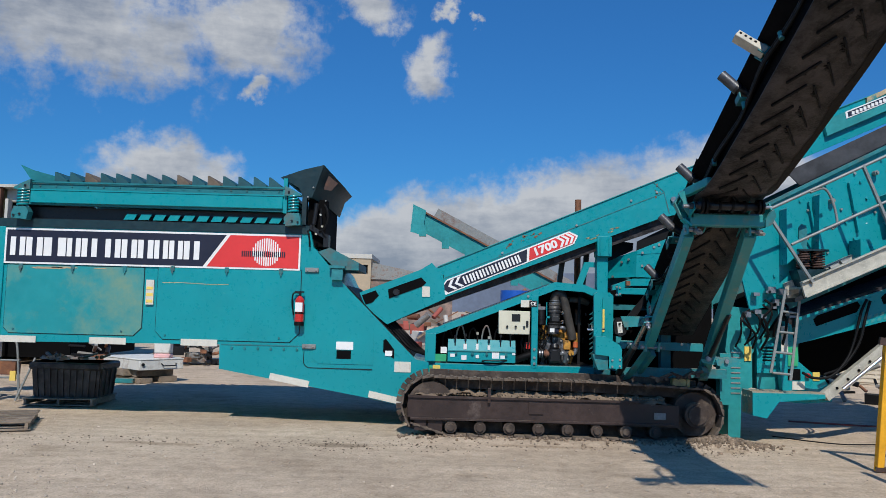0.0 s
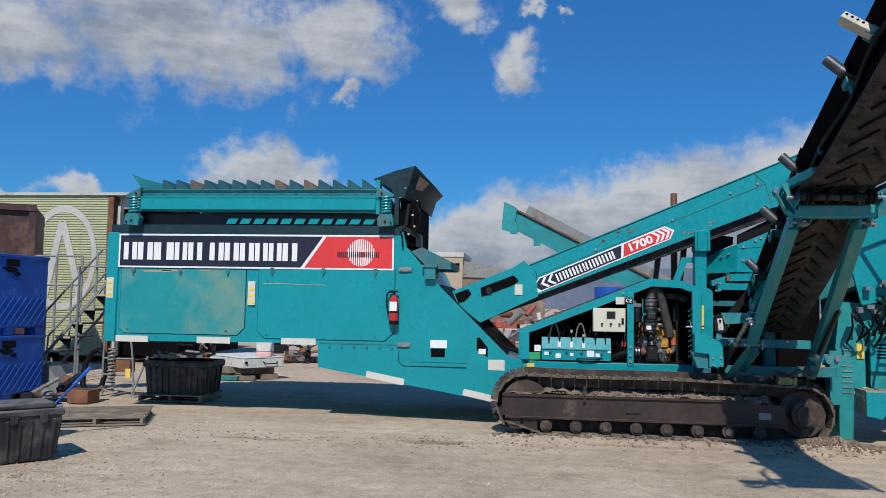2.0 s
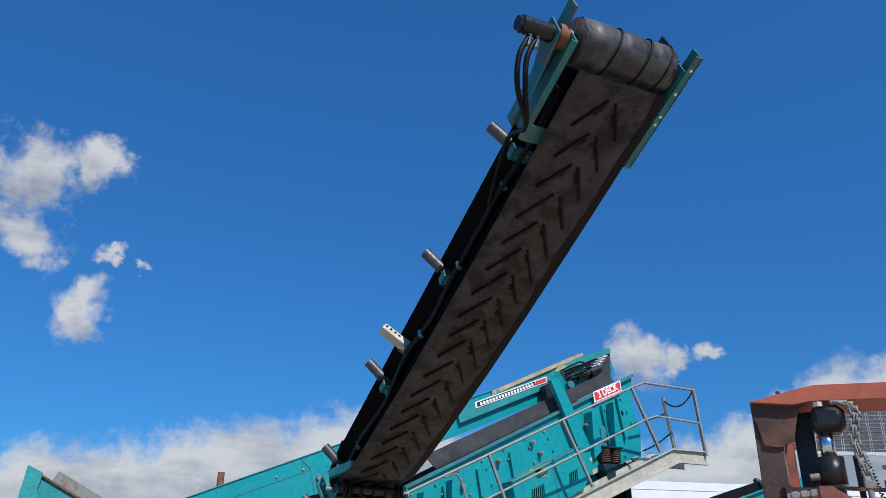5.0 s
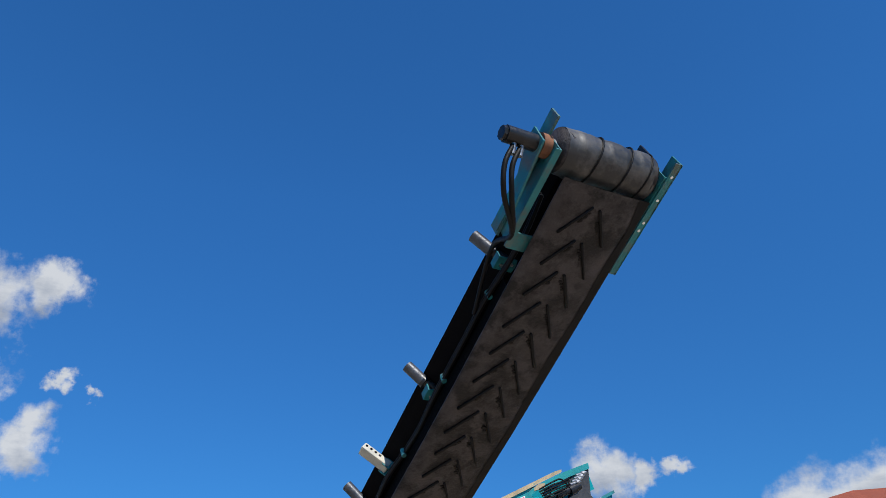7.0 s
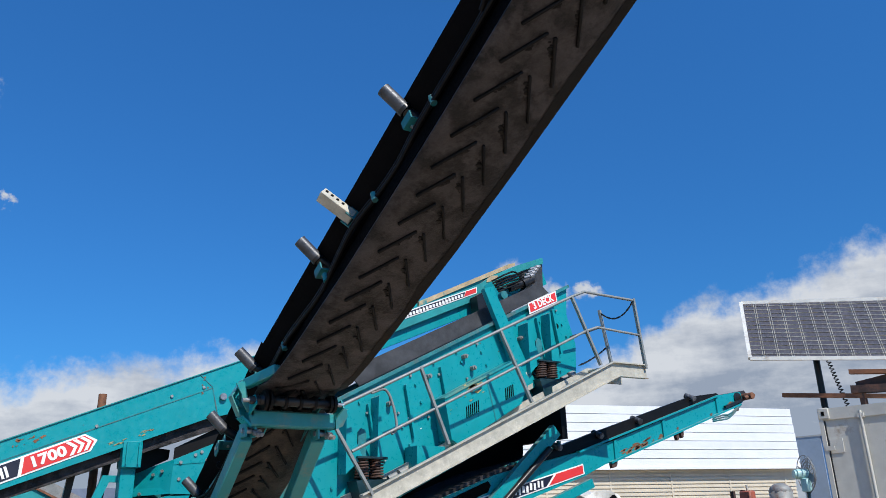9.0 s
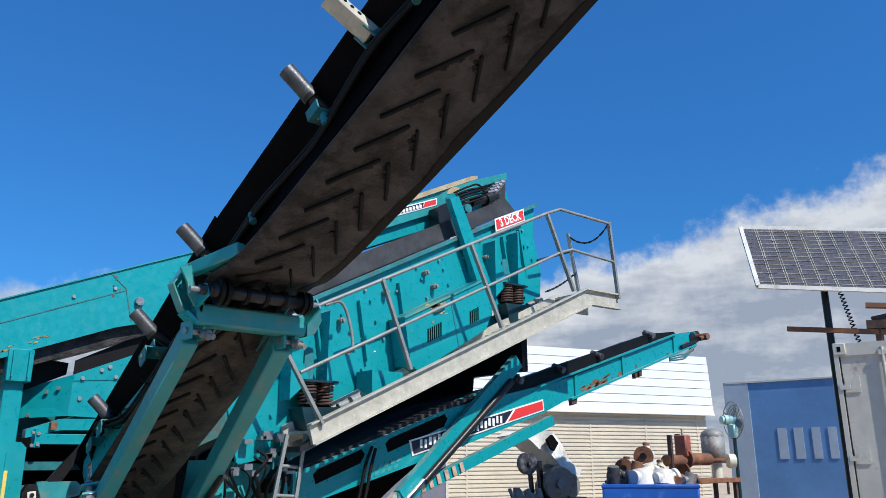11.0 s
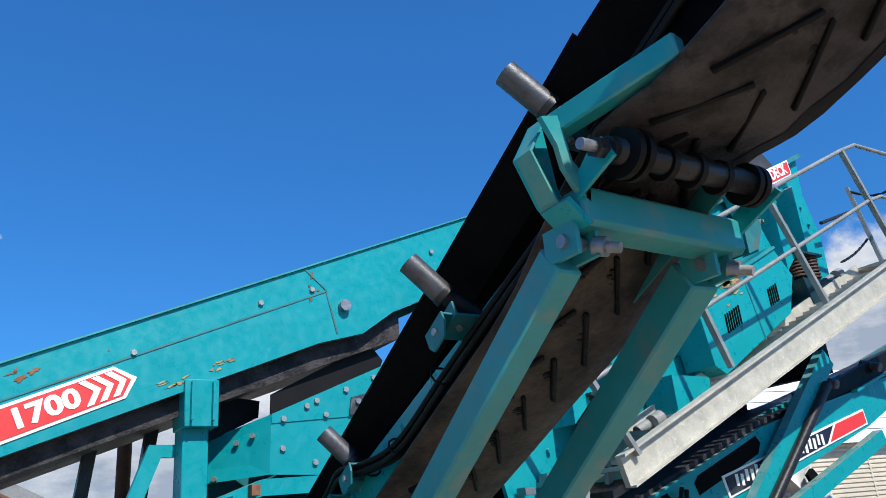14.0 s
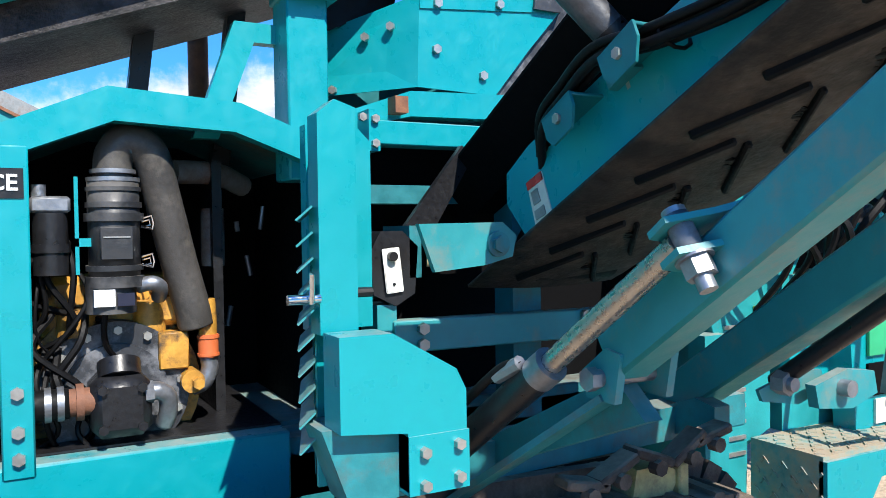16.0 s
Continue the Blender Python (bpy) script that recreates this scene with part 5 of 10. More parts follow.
for x, z in ((5.30, 2.52), (8.46, 4.07)):
    for dx in (-0.11, 0.11):
        part("coil_spring", coil(B(), (x + dx, 11.25, z), (x + dx, 11.25, z + 0.25), 0.085, 0.014, 7), DARKRUST, scr, "dark rusty coil spring")
    each("spring_core", cyl(cyl(B(), (x - 0.11, 11.25, z), (x - 0.11, 11.25, z + 0.25), 0.055, 12), (x + 0.11, 11.25, z), (x + 0.11, 11.25, z + 0.25), 0.055, 12), BLACK, scr)
    each("spring_seat", box(prism(B(), [(x - 0.24, z - 0.03), (x + 0.34, z), (x + 0.30, z - 0.20), (x - 0.15, z - 0.30)], 11.14, 11.42), (x - 0.22, 11.14, z + 0.25), (x + 0.22, 11.45, z + 0.275)), TEAL_K, scr)
    part("spring_link", prism(B(), [(x - 0.16, z + 0.27), (x - 0.04, z + 0.27), (x - 0.03, z + 0.56), (x - 0.05, z + 0.63), (x - 0.11, z + 0.65), (x - 0.15, z + 0.60)], 11.27, 11.30), TEAL_D, scr)
    part("spring_rib", prism(B(), [(x - 0.36, z + 0.05), (x - 0.12, z + 0.27), (x - 0.28, z + 0.60), (x - 0.33, z + 0.88), (x - 0.36, z + 0.86)], 11.20, 11.44), TEAL, scr)
    part("spring_rib", prism(B(), [(x + 0.11, z + 0.27), (x + 0.28, z + 0.25), (x + 0.27, z + 0.50), (x + 0.18, z + 0.60), (x + 0.15, z + 1.10), (x + 0.13, z + 1.08)], 11.22, 11.44), TEAL, scr)
    part("tensioner", cyl(cyl(B(), (x + 0.26, 11.2, z + 0.0), (x + 0.55, 11.2, z + 0.12), 0.04, 10), (x + 0.40, 11.16, z + 0.06), (x + 0.50, 11.16, z + 0.10), 0.06, 10), MACHG, scr)
dk = part("deck_sign", prism(B(), [(8.29, 5.13), (8.91, 5.42), (8.89, 5.61), (8.27, 5.32)], 11.365, 11.372), WHITE, scr, "white-edged red sign")
part("sign_field", prism(B(), [(8.315, 5.165), (8.89, 5.435), (8.87, 5.58), (8.295, 5.31)], 11.360, 11.365), RED, dk)
words("sign_lettering", "3 DECK", 0.165, WHITE, dk, Matrix.Translation((8.59, 11.358, 5.375)) @ pose(0, 0, 0, 90, 0, 0) @ pose(0, 0, 0, 0, 0, 25), "white raised lettering", wide=0.86, bold=0.035)

# head of the main conveyor above the screen
hd = part("conveyor_head", prism(B(), [(5.9, 4.90), (7.80, 5.76), (8.05, 5.94), (8.63, 6.22), (9.22, 6.46), (9.23, 6.35), (8.72, 6.13), (8.15, 5.84), (8.05, 5.62), (5.95, 4.66)], 12.02, 12.09), TEAL_W, machine)
part("head_cover", prism(B(), [(6.6, 5.30), (8.45, 6.22), (8.60, 6.27), (8.60, 6.22), (6.6, 5.22)], 12.05, 13.2), TAN, hd)
part("drive_motor", cyl(cyl(B(), (8.30, 11.9, 5.72), (8.85, 11.9, 5.95), 0.075, 14), (8.60, 11.9, 5.83), (8.72, 11.9, 5.89), 0.10, 14), BLACKMET, hd)
for k in range(4):
    p = Vector((8.62 + 0.05 * k, 11.86, 5.94 + 0.06 * k))
    part("pipe_fitting", cyl(cyl(B(), p, p + Vector((0.24, 0, 0.09)), 0.028, 10), p + Vector((0.14, 0, 0.05)), p + Vector((0.2, 0, 0.075)), 0.042, 8), STEEL, hd)
hs = B()
for k in range(6):
    tube(hs, curve([(7.98, 11.93, 5.58 + 0.045 * k), (8.2, 11.84 - 0.015 * (k % 3), 5.68 + 0.05 * k), (8.42, 11.83, 5.78 + 0.045 * k), (8.62, 11.86, 5.86 + 0.05 * (k % 5))]), 0.016, 7)
each("hydraulic_hose", hs, BLACK, hd)
part("valve_block", box(B(), (8.12, 11.9, 5.62), (8.32, 12.0, 5.76), bev=0.01), TEAL_D, hd)
part("rust_patch", prism(B(), [(7.93, 5.80), (8.16, 5.88), (8.18, 5.96), (8.05, 5.94), (7.94, 5.87)], 12.012, 12.018), TAN, hd, "rusty tan worn patch")
part("bracket_arm", beam(B(), (7.83, 11.85, 5.70), (8.12, 11.6, 5.05), 0.13, 0.14), TEAL, hd)
part("pivot_pin", cyl(B(), (7.98, 11.60, 5.48), (7.98, 11.80, 5.48), 0.07, 16), TEAL_D, hd)
part("head_bracket", prism(B(), [(7.56, 5.46), (7.72, 5.56), (7.82, 5.54), (7.80, 5.30), (7.96, 5.20), (7.92, 5.10), (7.66, 5.10), (7.58, 5.25)], 11.80, 12.0), BLACKMET, hd)
ws = part("web_sign", prism(B(), [(6.25, 4.94), (7.72, 5.58), (7.72, 5.69), (6.23, 5.05)], 12.010, 12.018), WHITE, hd, "white-edged narrow sign")
part("sign_field", prism(B(), [(6.28, 4.97), (7.45, 5.48), (7.47, 5.565), (6.265, 5.045)], 12.006, 12.010), NAVY, ws)
part("sign_field", prism(B(), [(7.45, 5.48), (7.70, 5.59), (7.70, 5.665), (7.49, 5.575)], 12.005, 12.010), RED, ws)
b = B()
for k in range(18):
    xx = 6.33 + 0.062 * k
    zz = 5.03 + (xx - 6.33) * 0.436
    box(b, (xx, 12.003, zz - 0.022), (xx + 0.045, 12.006, zz + 0.030))
each("lettering_block", b, WHITE, ws, "plain white bars in place of lettering")

# -- walkway beside the screen; it stands a little askew
def wy(x, y):
    return y + 0.40 - (x - 5.0) * 0.075


def skew(bm):
    for v in bm.verts:
        v.co.y = wy(v.co.x, v.co.y)
    return bm


WS = [(4.98, 2.30), (9.20, 4.27), (9.90, 4.27), (9.90, 4.05), (9.30, 4.05), (5.04, 2.09)]
wk = part("walkway_stringer", skew(prism(B(), WS, 10.45, 10.50)), GALV, machine, "galvanised walkway stringer")
part("walkway_stringer", skew(prism(B(), WS, 11.0, 11.04)), GALV, wk)
for k in range(34):
    x = 5.05 + 4.15 * k / 34
    z = 2.30 + (x - 4.98) * 0.467 - 0.12
    part("tread", skew(box(B(), (x, 10.5, z), (x + 0.072, 11.0, z + 0.03))), GALV, wk)
part("platform_plate", skew(box(B(), (9.2, 10.5, 4.2), (9.88, 11.0, 4.23))), GALV, wk)
part("stringer_flange", skew(prism(B(), [(4.98, 2.305), (9.20, 4.275), (9.90, 4.275), (9.90, 4.255), (9.20, 4.255), (4.98, 2.285)], 10.40, 10.45)), GALV, wk)
part("stringer_flange", skew(prism(B(), [(5.04, 2.10), (9.30, 4.06), (9.90, 4.06), (9.90, 4.045), (9.30, 4.045), (5.04, 2.085)], 10.40, 10.45)), GALV, wk)
part("handrail", skew(tube(B(), [(4.50, 10.42, 3.29), (8.49, 10.42, 5.25), (8.75, 10.42, 5.36), (9.76, 10.42, 5.33)], 0.022)), GREYTUBE, wk, "grey tubular handrail")
part("handrail", skew(tube(B(), [(4.84, 10.42, 2.82), (8.72, 10.42, 4.72), (8.95, 10.42, 4.80), (9.82, 10.42, 4.75)], 0.02)), GREYTUBE, wk)
for t_, b_ in (((4.50, 3.29), (5.12, 2.30)), ((5.82, 3.95), (6.22, 2.94)), ((7.13, 4.58), (7.61, 3.56)), ((8.49, 5.25), (8.95, 4.20)), ((9.76, 5.36), (9.87, 4.2))):
    part("rail_post", skew(beam(B(), (t_[0], 10.42, t_[1]), (b_[0], 10.42, b_[1]), 0.05, 0.035)), GREYTUBE, wk)
part("rail_post", skew(beam(B(), (9.70, 11.15, 5.33), (9.74, 11.0, 4.2), 0.05, 0.04)), GREYTUBE, wk)
part("handrail", skew(tube(B(), [(9.03, 11.15, 4.80), (9.70, 11.15, 5.04)], 0.02)), BLACKMET, wk)
part("rail_hoop", skew(tube(B(), curve([(5.1, 10.42, 3.56), (5.3, 10.44, 3.62), (5.42, 10.46, 3.45), (5.48, 10.46, 3.15), (5.4, 10.44, 3.05)]), 0.018)), GREYTUBE, wk)


def chain(a, c, sag, r=0.012, n=14):
    b = B()
    a, c = Vector(a), Vector(c)
    pts = [a + (c - a) * (k / n) - Vector((0, 0, sag * 4 * (k / n) * (1 - k / n))) for k in range(n + 1)]
    for k, (p, q) in enumerate(zip(pts, pts[1:])):
        cyl(b, p + (q - p) * -0.15, q + (q - p) * 0.15, r * (1.25 if k % 2 else 0.85), 6)
    return b


part("safety_chain", skew(chain((9.70, 11.15, 5.3), (9.76, 10.42, 5.33), 0.2)), BLACKMET, wk, "dark safety chain")
part("safety_chain", skew(chain((9.12, 11.1, 4.33), (9.71, 11.1, 4.66), 0.03)), BLACKMET, wk)
part("walkway_bracket", skew(prism(B(), [(4.92, 2.02), (5.12, 2.10), (5.12, 2.16), (4.92, 2.08)], 10.5, 10.9)), BLACKMET, wk)

# -- tail conveyor that rises past the screen
TU = [(5.2, 1.80), (7.5, 2.60), (9.2, 2.98), (9.97, 3.17), (11.34, 3.61), (12.87, 4.12), (13.50, 4.23), (13.60, 4.23)]
TL = [(5.2, 1.42), (7.7, 2.12), (9.35, 2.62), (9.8, 2.80), (10.21, 2.91), (11.92, 3.45), (13.45, 3.97), (13.64, 4.04)]


def on(line, x, d=0.0):
    for (x0, z0), (x1, z1) in zip(line, line[1:]):
        if x <= x1:
            break
    return z0 + (x - x0) * (z1 - z0) / (x1 - x0) - d


TY = 11.50
tail = part("conveyor_plate", prism(B(), TU + TL[::-1], TY, TY + 0.05), TEAL, machine, "teal tail conveyor side")
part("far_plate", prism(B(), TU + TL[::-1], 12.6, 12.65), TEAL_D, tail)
part("belt", prism(B(), [(5.0, 1.75)] + [(x, on(TU, x, -0.06)) for x in (7.5, 9.2, 13.8)] + [(13.9, 4.2), (9.2, 2.85), (7.5, 2.45), (5.0, 1.6)], TY + 0.06, 12.58), RUBBER, tail, "black rubber conveyor belt")
part("belt_edge", prism(B(), [(8.1, on(TU, 8.1, -0.08)), (9.47, 3.27), (10.59, 3.60), (11.35, 3.83), (12.1, 4.05), (12.83, 4.16), (12.9, 4.13), (11.34, 3.63), (9.97, 3.19), (8.1, on(TU, 8.1, -0.01))], TY - 0.03, TY + 0.05), BLACK, tail, "black bulging belt edge")
part("head_drum", cyl(B(), (13.48, TY - 0.02, 4.11), (13.48, 12.65, 4.11), 0.11, 16), BLACKMET, tail)
part("head_motor", cyl(cyl(B(), (13.72, TY - 0.18, 4.15), (13.72, TY + 0.1, 4.15), 0.065, 14), (13.55, TY - 0.1, 4.10), (13.86, TY - 0.1, 4.18), 0.04, 10), RUST, tail)
lug = B()
for x, w in ((9.9, 0.16), (11.55, 0.09), (11.68, 0.09), (13.35, 0.10)):
    prism(lug, [(x, on(TL, x, -0.01)), (x + w, on(TL, x + w, -0.01)), (x + w * 0.8, on(TL, x + w, 0.10)), (x + 0.02, on(TL, x, 0.09))], TY - 0.04, TY + 0.02)
each("return_lug", lug, DARKRUST, tail, "rusty lug under the frame")
part("tensioner", beam(B(), (13.0, TY - 0.05, 3.90), (13.86, TY - 0.05, 4.17), 0.05, 0.05), BLACKMET, tail)
ir = B()
for x in (8.75, 9.67, 10.61, 12.08):
    cyl(ir, (x, TY - 0.12, on(TU, x, -0.14)), (x, TY + 0.08, on(TU, x, -0.22)), 0.05, 14)
each("idler_roller", ir, WORNBLK, tail)
sf = B()
for x in (10.02, 11.25, 12.80):
    prism(sf, [(x, on(TU, x)), (x + 0.06, on(TU, x + 0.06)), (x + 0.10, on(TL, x + 0.1)), (x, on(TL, x))], TY - 0.03, TY)
each("stiffener", sf, TEAL, tail)
part("edge_flange", beam(beam(B(), (9.2, TY - 0.03, on(TU, 9.2)), (12.85, TY - 0.03, on(TU, 12.85)), 0.07, 0.03), (9.9, TY - 0.03, on(TL, 9.9)), (13.5, TY - 0.03, 3.99), 0.07, 0.03), TEAL, tail)
rnd = random.Random(19)
rp = B()
for k in range(26):
    x = rnd.uniform(10.15, 11.1) if k < 22 else rnd.uniform(11.2, 13.4)
    blot(rp, x, on(TL, x, -rnd.uniform(0.04, 0.14)), rnd.uniform(0.03, 0.15), rnd.uniform(0.012, 0.04), TY - 0.004, TY - 0.0005, 300 + k)
each("rust_patch", rp, RUST, tail, "rusty worn patch")
hk = B()
for k in range(3):
    tube(hk, curve([(12.6, TY - 0.05, 3.62 + 0.03 * k), (12.85, TY - 0.10, 3.66 + 0.04 * k), (13.1, TY - 0.06, 3.72 + 0.03 * k), (13.5, TY - 0.05, 3.98)]), 0.016, 6)
each("hydraulic_hose", hk, TEAL_D, tail)
cu = B()
for x0, x1 in ((5.45, 6.15), (6.45, 7.45)):
    prism(cu, [(x0, on(TU, x0, 0.10)), (x0 + 0.06, on(TU, x0, 0.04)), (x1 - 0.05, on(TU, x1, 0.06)), (x1, on(TU, x1, 0.12)), (x1 - 0.06, on(TU, x1, 0.22)), (x0 + 0.04, on(TU, x0, 0.20))], TY - 0.004, TY - 0.001)
each("side_opening", cu, HOLE, tail, "dark opening in the side plate")


def ban2(x, d):
    return 2.18 + (x - 6.81) * 0.249 - d


tb = part("banner_border", prism(B(), [(6.81, ban2(6.81, 0)), (9.30, ban2(9.3, 0)), (9.32, ban2(9.3, 0.16)), (6.86, ban2(6.86, 0.20))], TY - 0.012, TY - 0.004), WHITE, tail)
part("banner_field", prism(B(), [(6.84, ban2(6.84, 0.02)), (8.66, ban2(8.66, 0.02)), (8.50, ban2(8.50, 0.155)), (6.88, ban2(6.88, 0.18))], TY - 0.018, TY - 0.012), NAVY, tb)
part("banner_field", prism(B(), [(8.72, ban2(8.72, 0.02)), (9.28, ban2(9.28, 0.02)), (9.29, ban2(9.29, 0.145)), (8.56, ban2(8.56, 0.155))], TY - 0.018, TY - 0.012), RED, tb)
b = B()
for k in range(10):
    xx = 6.98 + 0.15 * k
    letter_block(b, xx + 0.05, ban2(xx + 0.05, 0.09), 0.12, 0.10, TY - 0.023, TY - 0.019, (1, 0, 0, 1, 1, 2)[k % 6])
each("lettering_block", b, WHITE, tb, "plain white bars in place of lettering")
arm = part("lift_arm", beam(B(), (6.60, 11.38, 1.52), (8.70, 11.42, 3.30), 0.10, 0.20), TEAL, machine, "teal lifting arm")
part("ram", cyl(B(), (6.9, 11.30, 1.70), (8.5, 11.34, 3.0), 0.05, 12), BLACKMET, arm, "black hydraulic ram")
part("ram_rod", cyl(B(), (5.75, 11.26, 0.80), (6.9, 11.30, 1.72), 0.03, 12), CHROME, arm, "chrome ram rod")
part("lower_arm", beam(B(), (6.55, 11.40, 1.50), (9.4, 11.44, 2.50), 0.10, 0.14), TEAL, arm)
wt = B()
for k in range(6):
    f0 = 0.10 + 0.045 * k
    beam(wt, (6.60 + 2.85 * f0, 11.345, 1.52 + 1.0 * f0), (6.60 + 2.85 * (f0 + 0.02), 11.345, 1.52 + 1.0 * (f0 + 0.02)), 0.012, 0.12)
each("warning_stripe", wt, STRIPE, arm, "faded pink-orange warning stripe")
part("telescopic_leg", beam(B(), (5.55, 11.40, 0.68), (6.62, 11.42, 1.55), 0.10, 0.15), GALV, arm, "galvanised telescopic leg")
lh = B()
for f in (0.15, 0.3, 0.45, 0.6):
    cyl(lh, (5.55 + 1.07 * f, 11.34, 0.68 + 0.87 * f), (5.55 + 1.07 * f, 11.352, 0.68 + 0.87 * f), 0.02, 10)
each("leg_hole", lh, HOLE, arm)
part("hanging_chain", chain((6.85, 11.30, 1.55), (6.9, 11.30, 0.75), 0.0, 0.014, 16), RUST, arm)
hz = B()
tube(hz, curve([(6.2, 11.42, 2.1), (6.1, 11.40, 1.9), (6.0, 11.40, 1.5), (5.85, 11.36, 1.2), (5.6, 11.3, 0.98), (5.35, 11.3, 0.95), (5.2, 11.32, 1.02)]), 0.02)
tube(hz, curve([(6.25, 11.42, 2.08), (6.17, 11.40, 1.85), (6.05, 11.38, 1.45), (5.8, 11.36, 1.12), (5.5, 11.3, 1.0)]), 0.02)
each("hydraulic_hose", hz, BLACK, arm, "black hydraulic hose")
# near-black block added as the shade beneath the screen
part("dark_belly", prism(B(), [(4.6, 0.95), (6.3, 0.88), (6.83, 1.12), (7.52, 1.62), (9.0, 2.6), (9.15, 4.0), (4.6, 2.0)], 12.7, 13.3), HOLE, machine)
sf_ = part("subframe_rail", prism(B(), [(5.65, 1.98), (7.28, 2.57), (9.52, 3.24), (9.52, 3.08), (7.40, 2.44), (5.65, 1.82)], 11.75, 11.83), TEAL, machine)
for k in range(7):
    x = 6.0 + 0.5 * k
    z = 1.98 + (x - 5.65) * 0.355
    part("subframe_rib", box(B(), (x, 11.70, z - 0.34), (x + 0.05, 11.75, z)), TEAL_D, sf_)
SFT = [(5.65, 1.98), (7.28, 2.57), (9.52, 3.24)]
# pale dashes stand for sunlight falling through the walkway treads
ds = B()
for x0, n_ in ((5.9, 4), (6.45, 5), (7.2, 6), (8.1, 5), (8.75, 6)):
    for k in range(n_):
        x = x0 + 0.085 * k
        z = on(SFT, x, 0.115)
        prism(ds, [(x, z), (x + 0.050, z + 0.018), (x + 0.062, z + 0.080), (x + 0.012, z + 0.062)], 11.744, 11.7495)
each("slot_edge", ds, TEAL_F, sf_, "pale dash painted as sunlight through the treads")
# more such painted sun dashes, on the tail plate
ds = B()
for x0, n_, d_ in ((6.15, 6, 0.10), (6.20, 5, 0.03), (7.52, 4, 0.14), (7.55, 4, 0.04)):
    for k in range(n_):
        x = x0 + 0.095 * k
        z = on(TL, x, -d_)
        prism(ds, [(x, z), (x + 0.055, z + 0.016), (x + 0.062, z + 0.062), (x + 0.008, z + 0.046)], TY - 0.0055, TY - 0.0005)
each("slot_edge", ds, TEAL_F, tail, "pale dash painted as sunlight through the treads")
part("discharge_curtain", box(B(), (9.0, 11.6, 3.2), (9.12, 13.3, 4.6)), BLACK, machine, "black rubber discharge curtain")
part("under_plate", prism(B(), [(4.9, 1.85), (8.9, 3.70), (9.1, 4.05), (4.9, 2.05)], 11.42, 11.46), TEAL_D, machine)

# -- rear leg, steps and ladder
lg = part("rear_leg", prism(B(), [(4.26, 0.02), (4.44, 0.02), (4.46, 0.70), (4.62, 0.76), (4.62, 1.25), (5.05, 1.9), (4.3, 1.95), (4.22, 1.3), (4.26, 1.2)], 11.68, 12.2), TEAL_W, machine)
lb_ = B()
bolts(lb_, [(4.24, 11.68, 0.55 + 0.09 * k) for k in range(7)], r=0.02)
for k in range(9):
    z_ = 0.66 + 0.075 * k
    prism(lb_, [(4.30, z_), (4.44, z_), (4.44, z_ + 0.018), (4.30, z_ + 0.018)], 11.668, 11.68)
each("leg_bolt", lb_, BOLT, lg)
part("leg_flange", box(B(), (4.12, 11.62, 0.50), (4.27, 11.72, 1.25)), TEAL_W, lg)
part("gusset", prism(B(), [(5.18, 1.20), (5.40, 1.02), (5.60, 0.92), (5.72, 0.72), (5.70, 0.60), (5.3, 0.56), (5.0, 0.58), (4.94, 1.2), (5.02, 1.75), (5.12, 1.7)], 11.48, 11.60), TEAL, lg)
part("step_plate", box(B(), (4.46, 11.28, 0.70), (5.50, 11.66, 0.74)), STEPD, lg, "chequer-plate step")
cq = B()
for i in range(16):
    for j in range(7):
        x, y = 4.50 + 0.058 * i, 11.30 + 0.05 * j
        beam(cq, (x, y, 0.742), (x + 0.028 * (1 if (i + j) % 2 else -1), y + 0.028, 0.742), 0.012, 0.008)
stuff(part("chequer_bar", cq, STEPD, lg))
cq = B()
for i in range(7):
    for j in range(5):
        x, z = 11.31 + 0.05 * i, 0.44 + 0.05 * j
        beam(cq, (4.458, x, z), (4.458, x + 0.028 * (1 if (i + j) % 2 else -1), z + 0.028), 0.008, 0.012)
stuff(part("chequer_bar", cq, STEPD, lg))
part("step_riser", prism(B(), [(4.46, 0.72), (4.46, 0.40), (4.66, 0.36), (4.84, 0.60), (5.50, 0.66), (5.50, 0.72)], 11.26, 11.30), TEAL, lg)
part("step_side", prism(B(), [(11.28, 0.70), (11.28, 0.40), (11.66, 0.40), (11.66, 0.70)], 4.46, 4.48, "x"), STEPD, lg)
part("leg_box", box(B(), (4.68, 11.66, 0.74), (5.30, 12.1, 1.50)), TEAL_W, lg)
part("vent_panel", box(B(), (4.66, 11.60, 0.98), (4.98, 11.66, 1.42)), TEAL, lg)
gl = B()
for k in range(5):
    box(gl, (4.74, 11.594, 1.16 + 0.045 * k), (4.94, 11.6, 1.18 + 0.045 * k))
each("vent_slot", gl, HOLE, lg)
part("warning_label", box(B(), (4.50, 11.66, 1.15), (4.60, 11.676, 1.36)), LABELY, lg, "yellow warning label")
part("pale_label", box(B(), (4.96, 11.46, 1.30), (5.06, 11.475, 1.68)), CREAM, lg)
part("green_label", box(B(), (5.06, 11.46, 1.10), (5.20, 11.475, 1.38)), GREENL, lg, "green safety label")
part("yellow_label", box(B(), (5.42, 11.465, 0.90), (5.52, 11.478, 1.02)), LABELY, lg)
part("pale_label", box(B(), (5.12, 11.465, 0.76), (5.30, 11.478, 0.88)), CREAM, lg)
part("dark_opening", box(B(), (5.06, 11.465, 0.90), (5.24, 11.478, 1.06)), HOLE, lg)
part("switch_knob", cyl(B(), (5.34, 11.43, 0.97), (5.34, 11.48, 0.97), 0.035, 12), REDG, lg, "red stop button")
la = part("ladder_rail", beam(B(), (4.94, 11.12, 0.92), (5.08, 11.08, 2.22), 0.05, 0.035), GREYTUBE, machine, "grey access ladder")
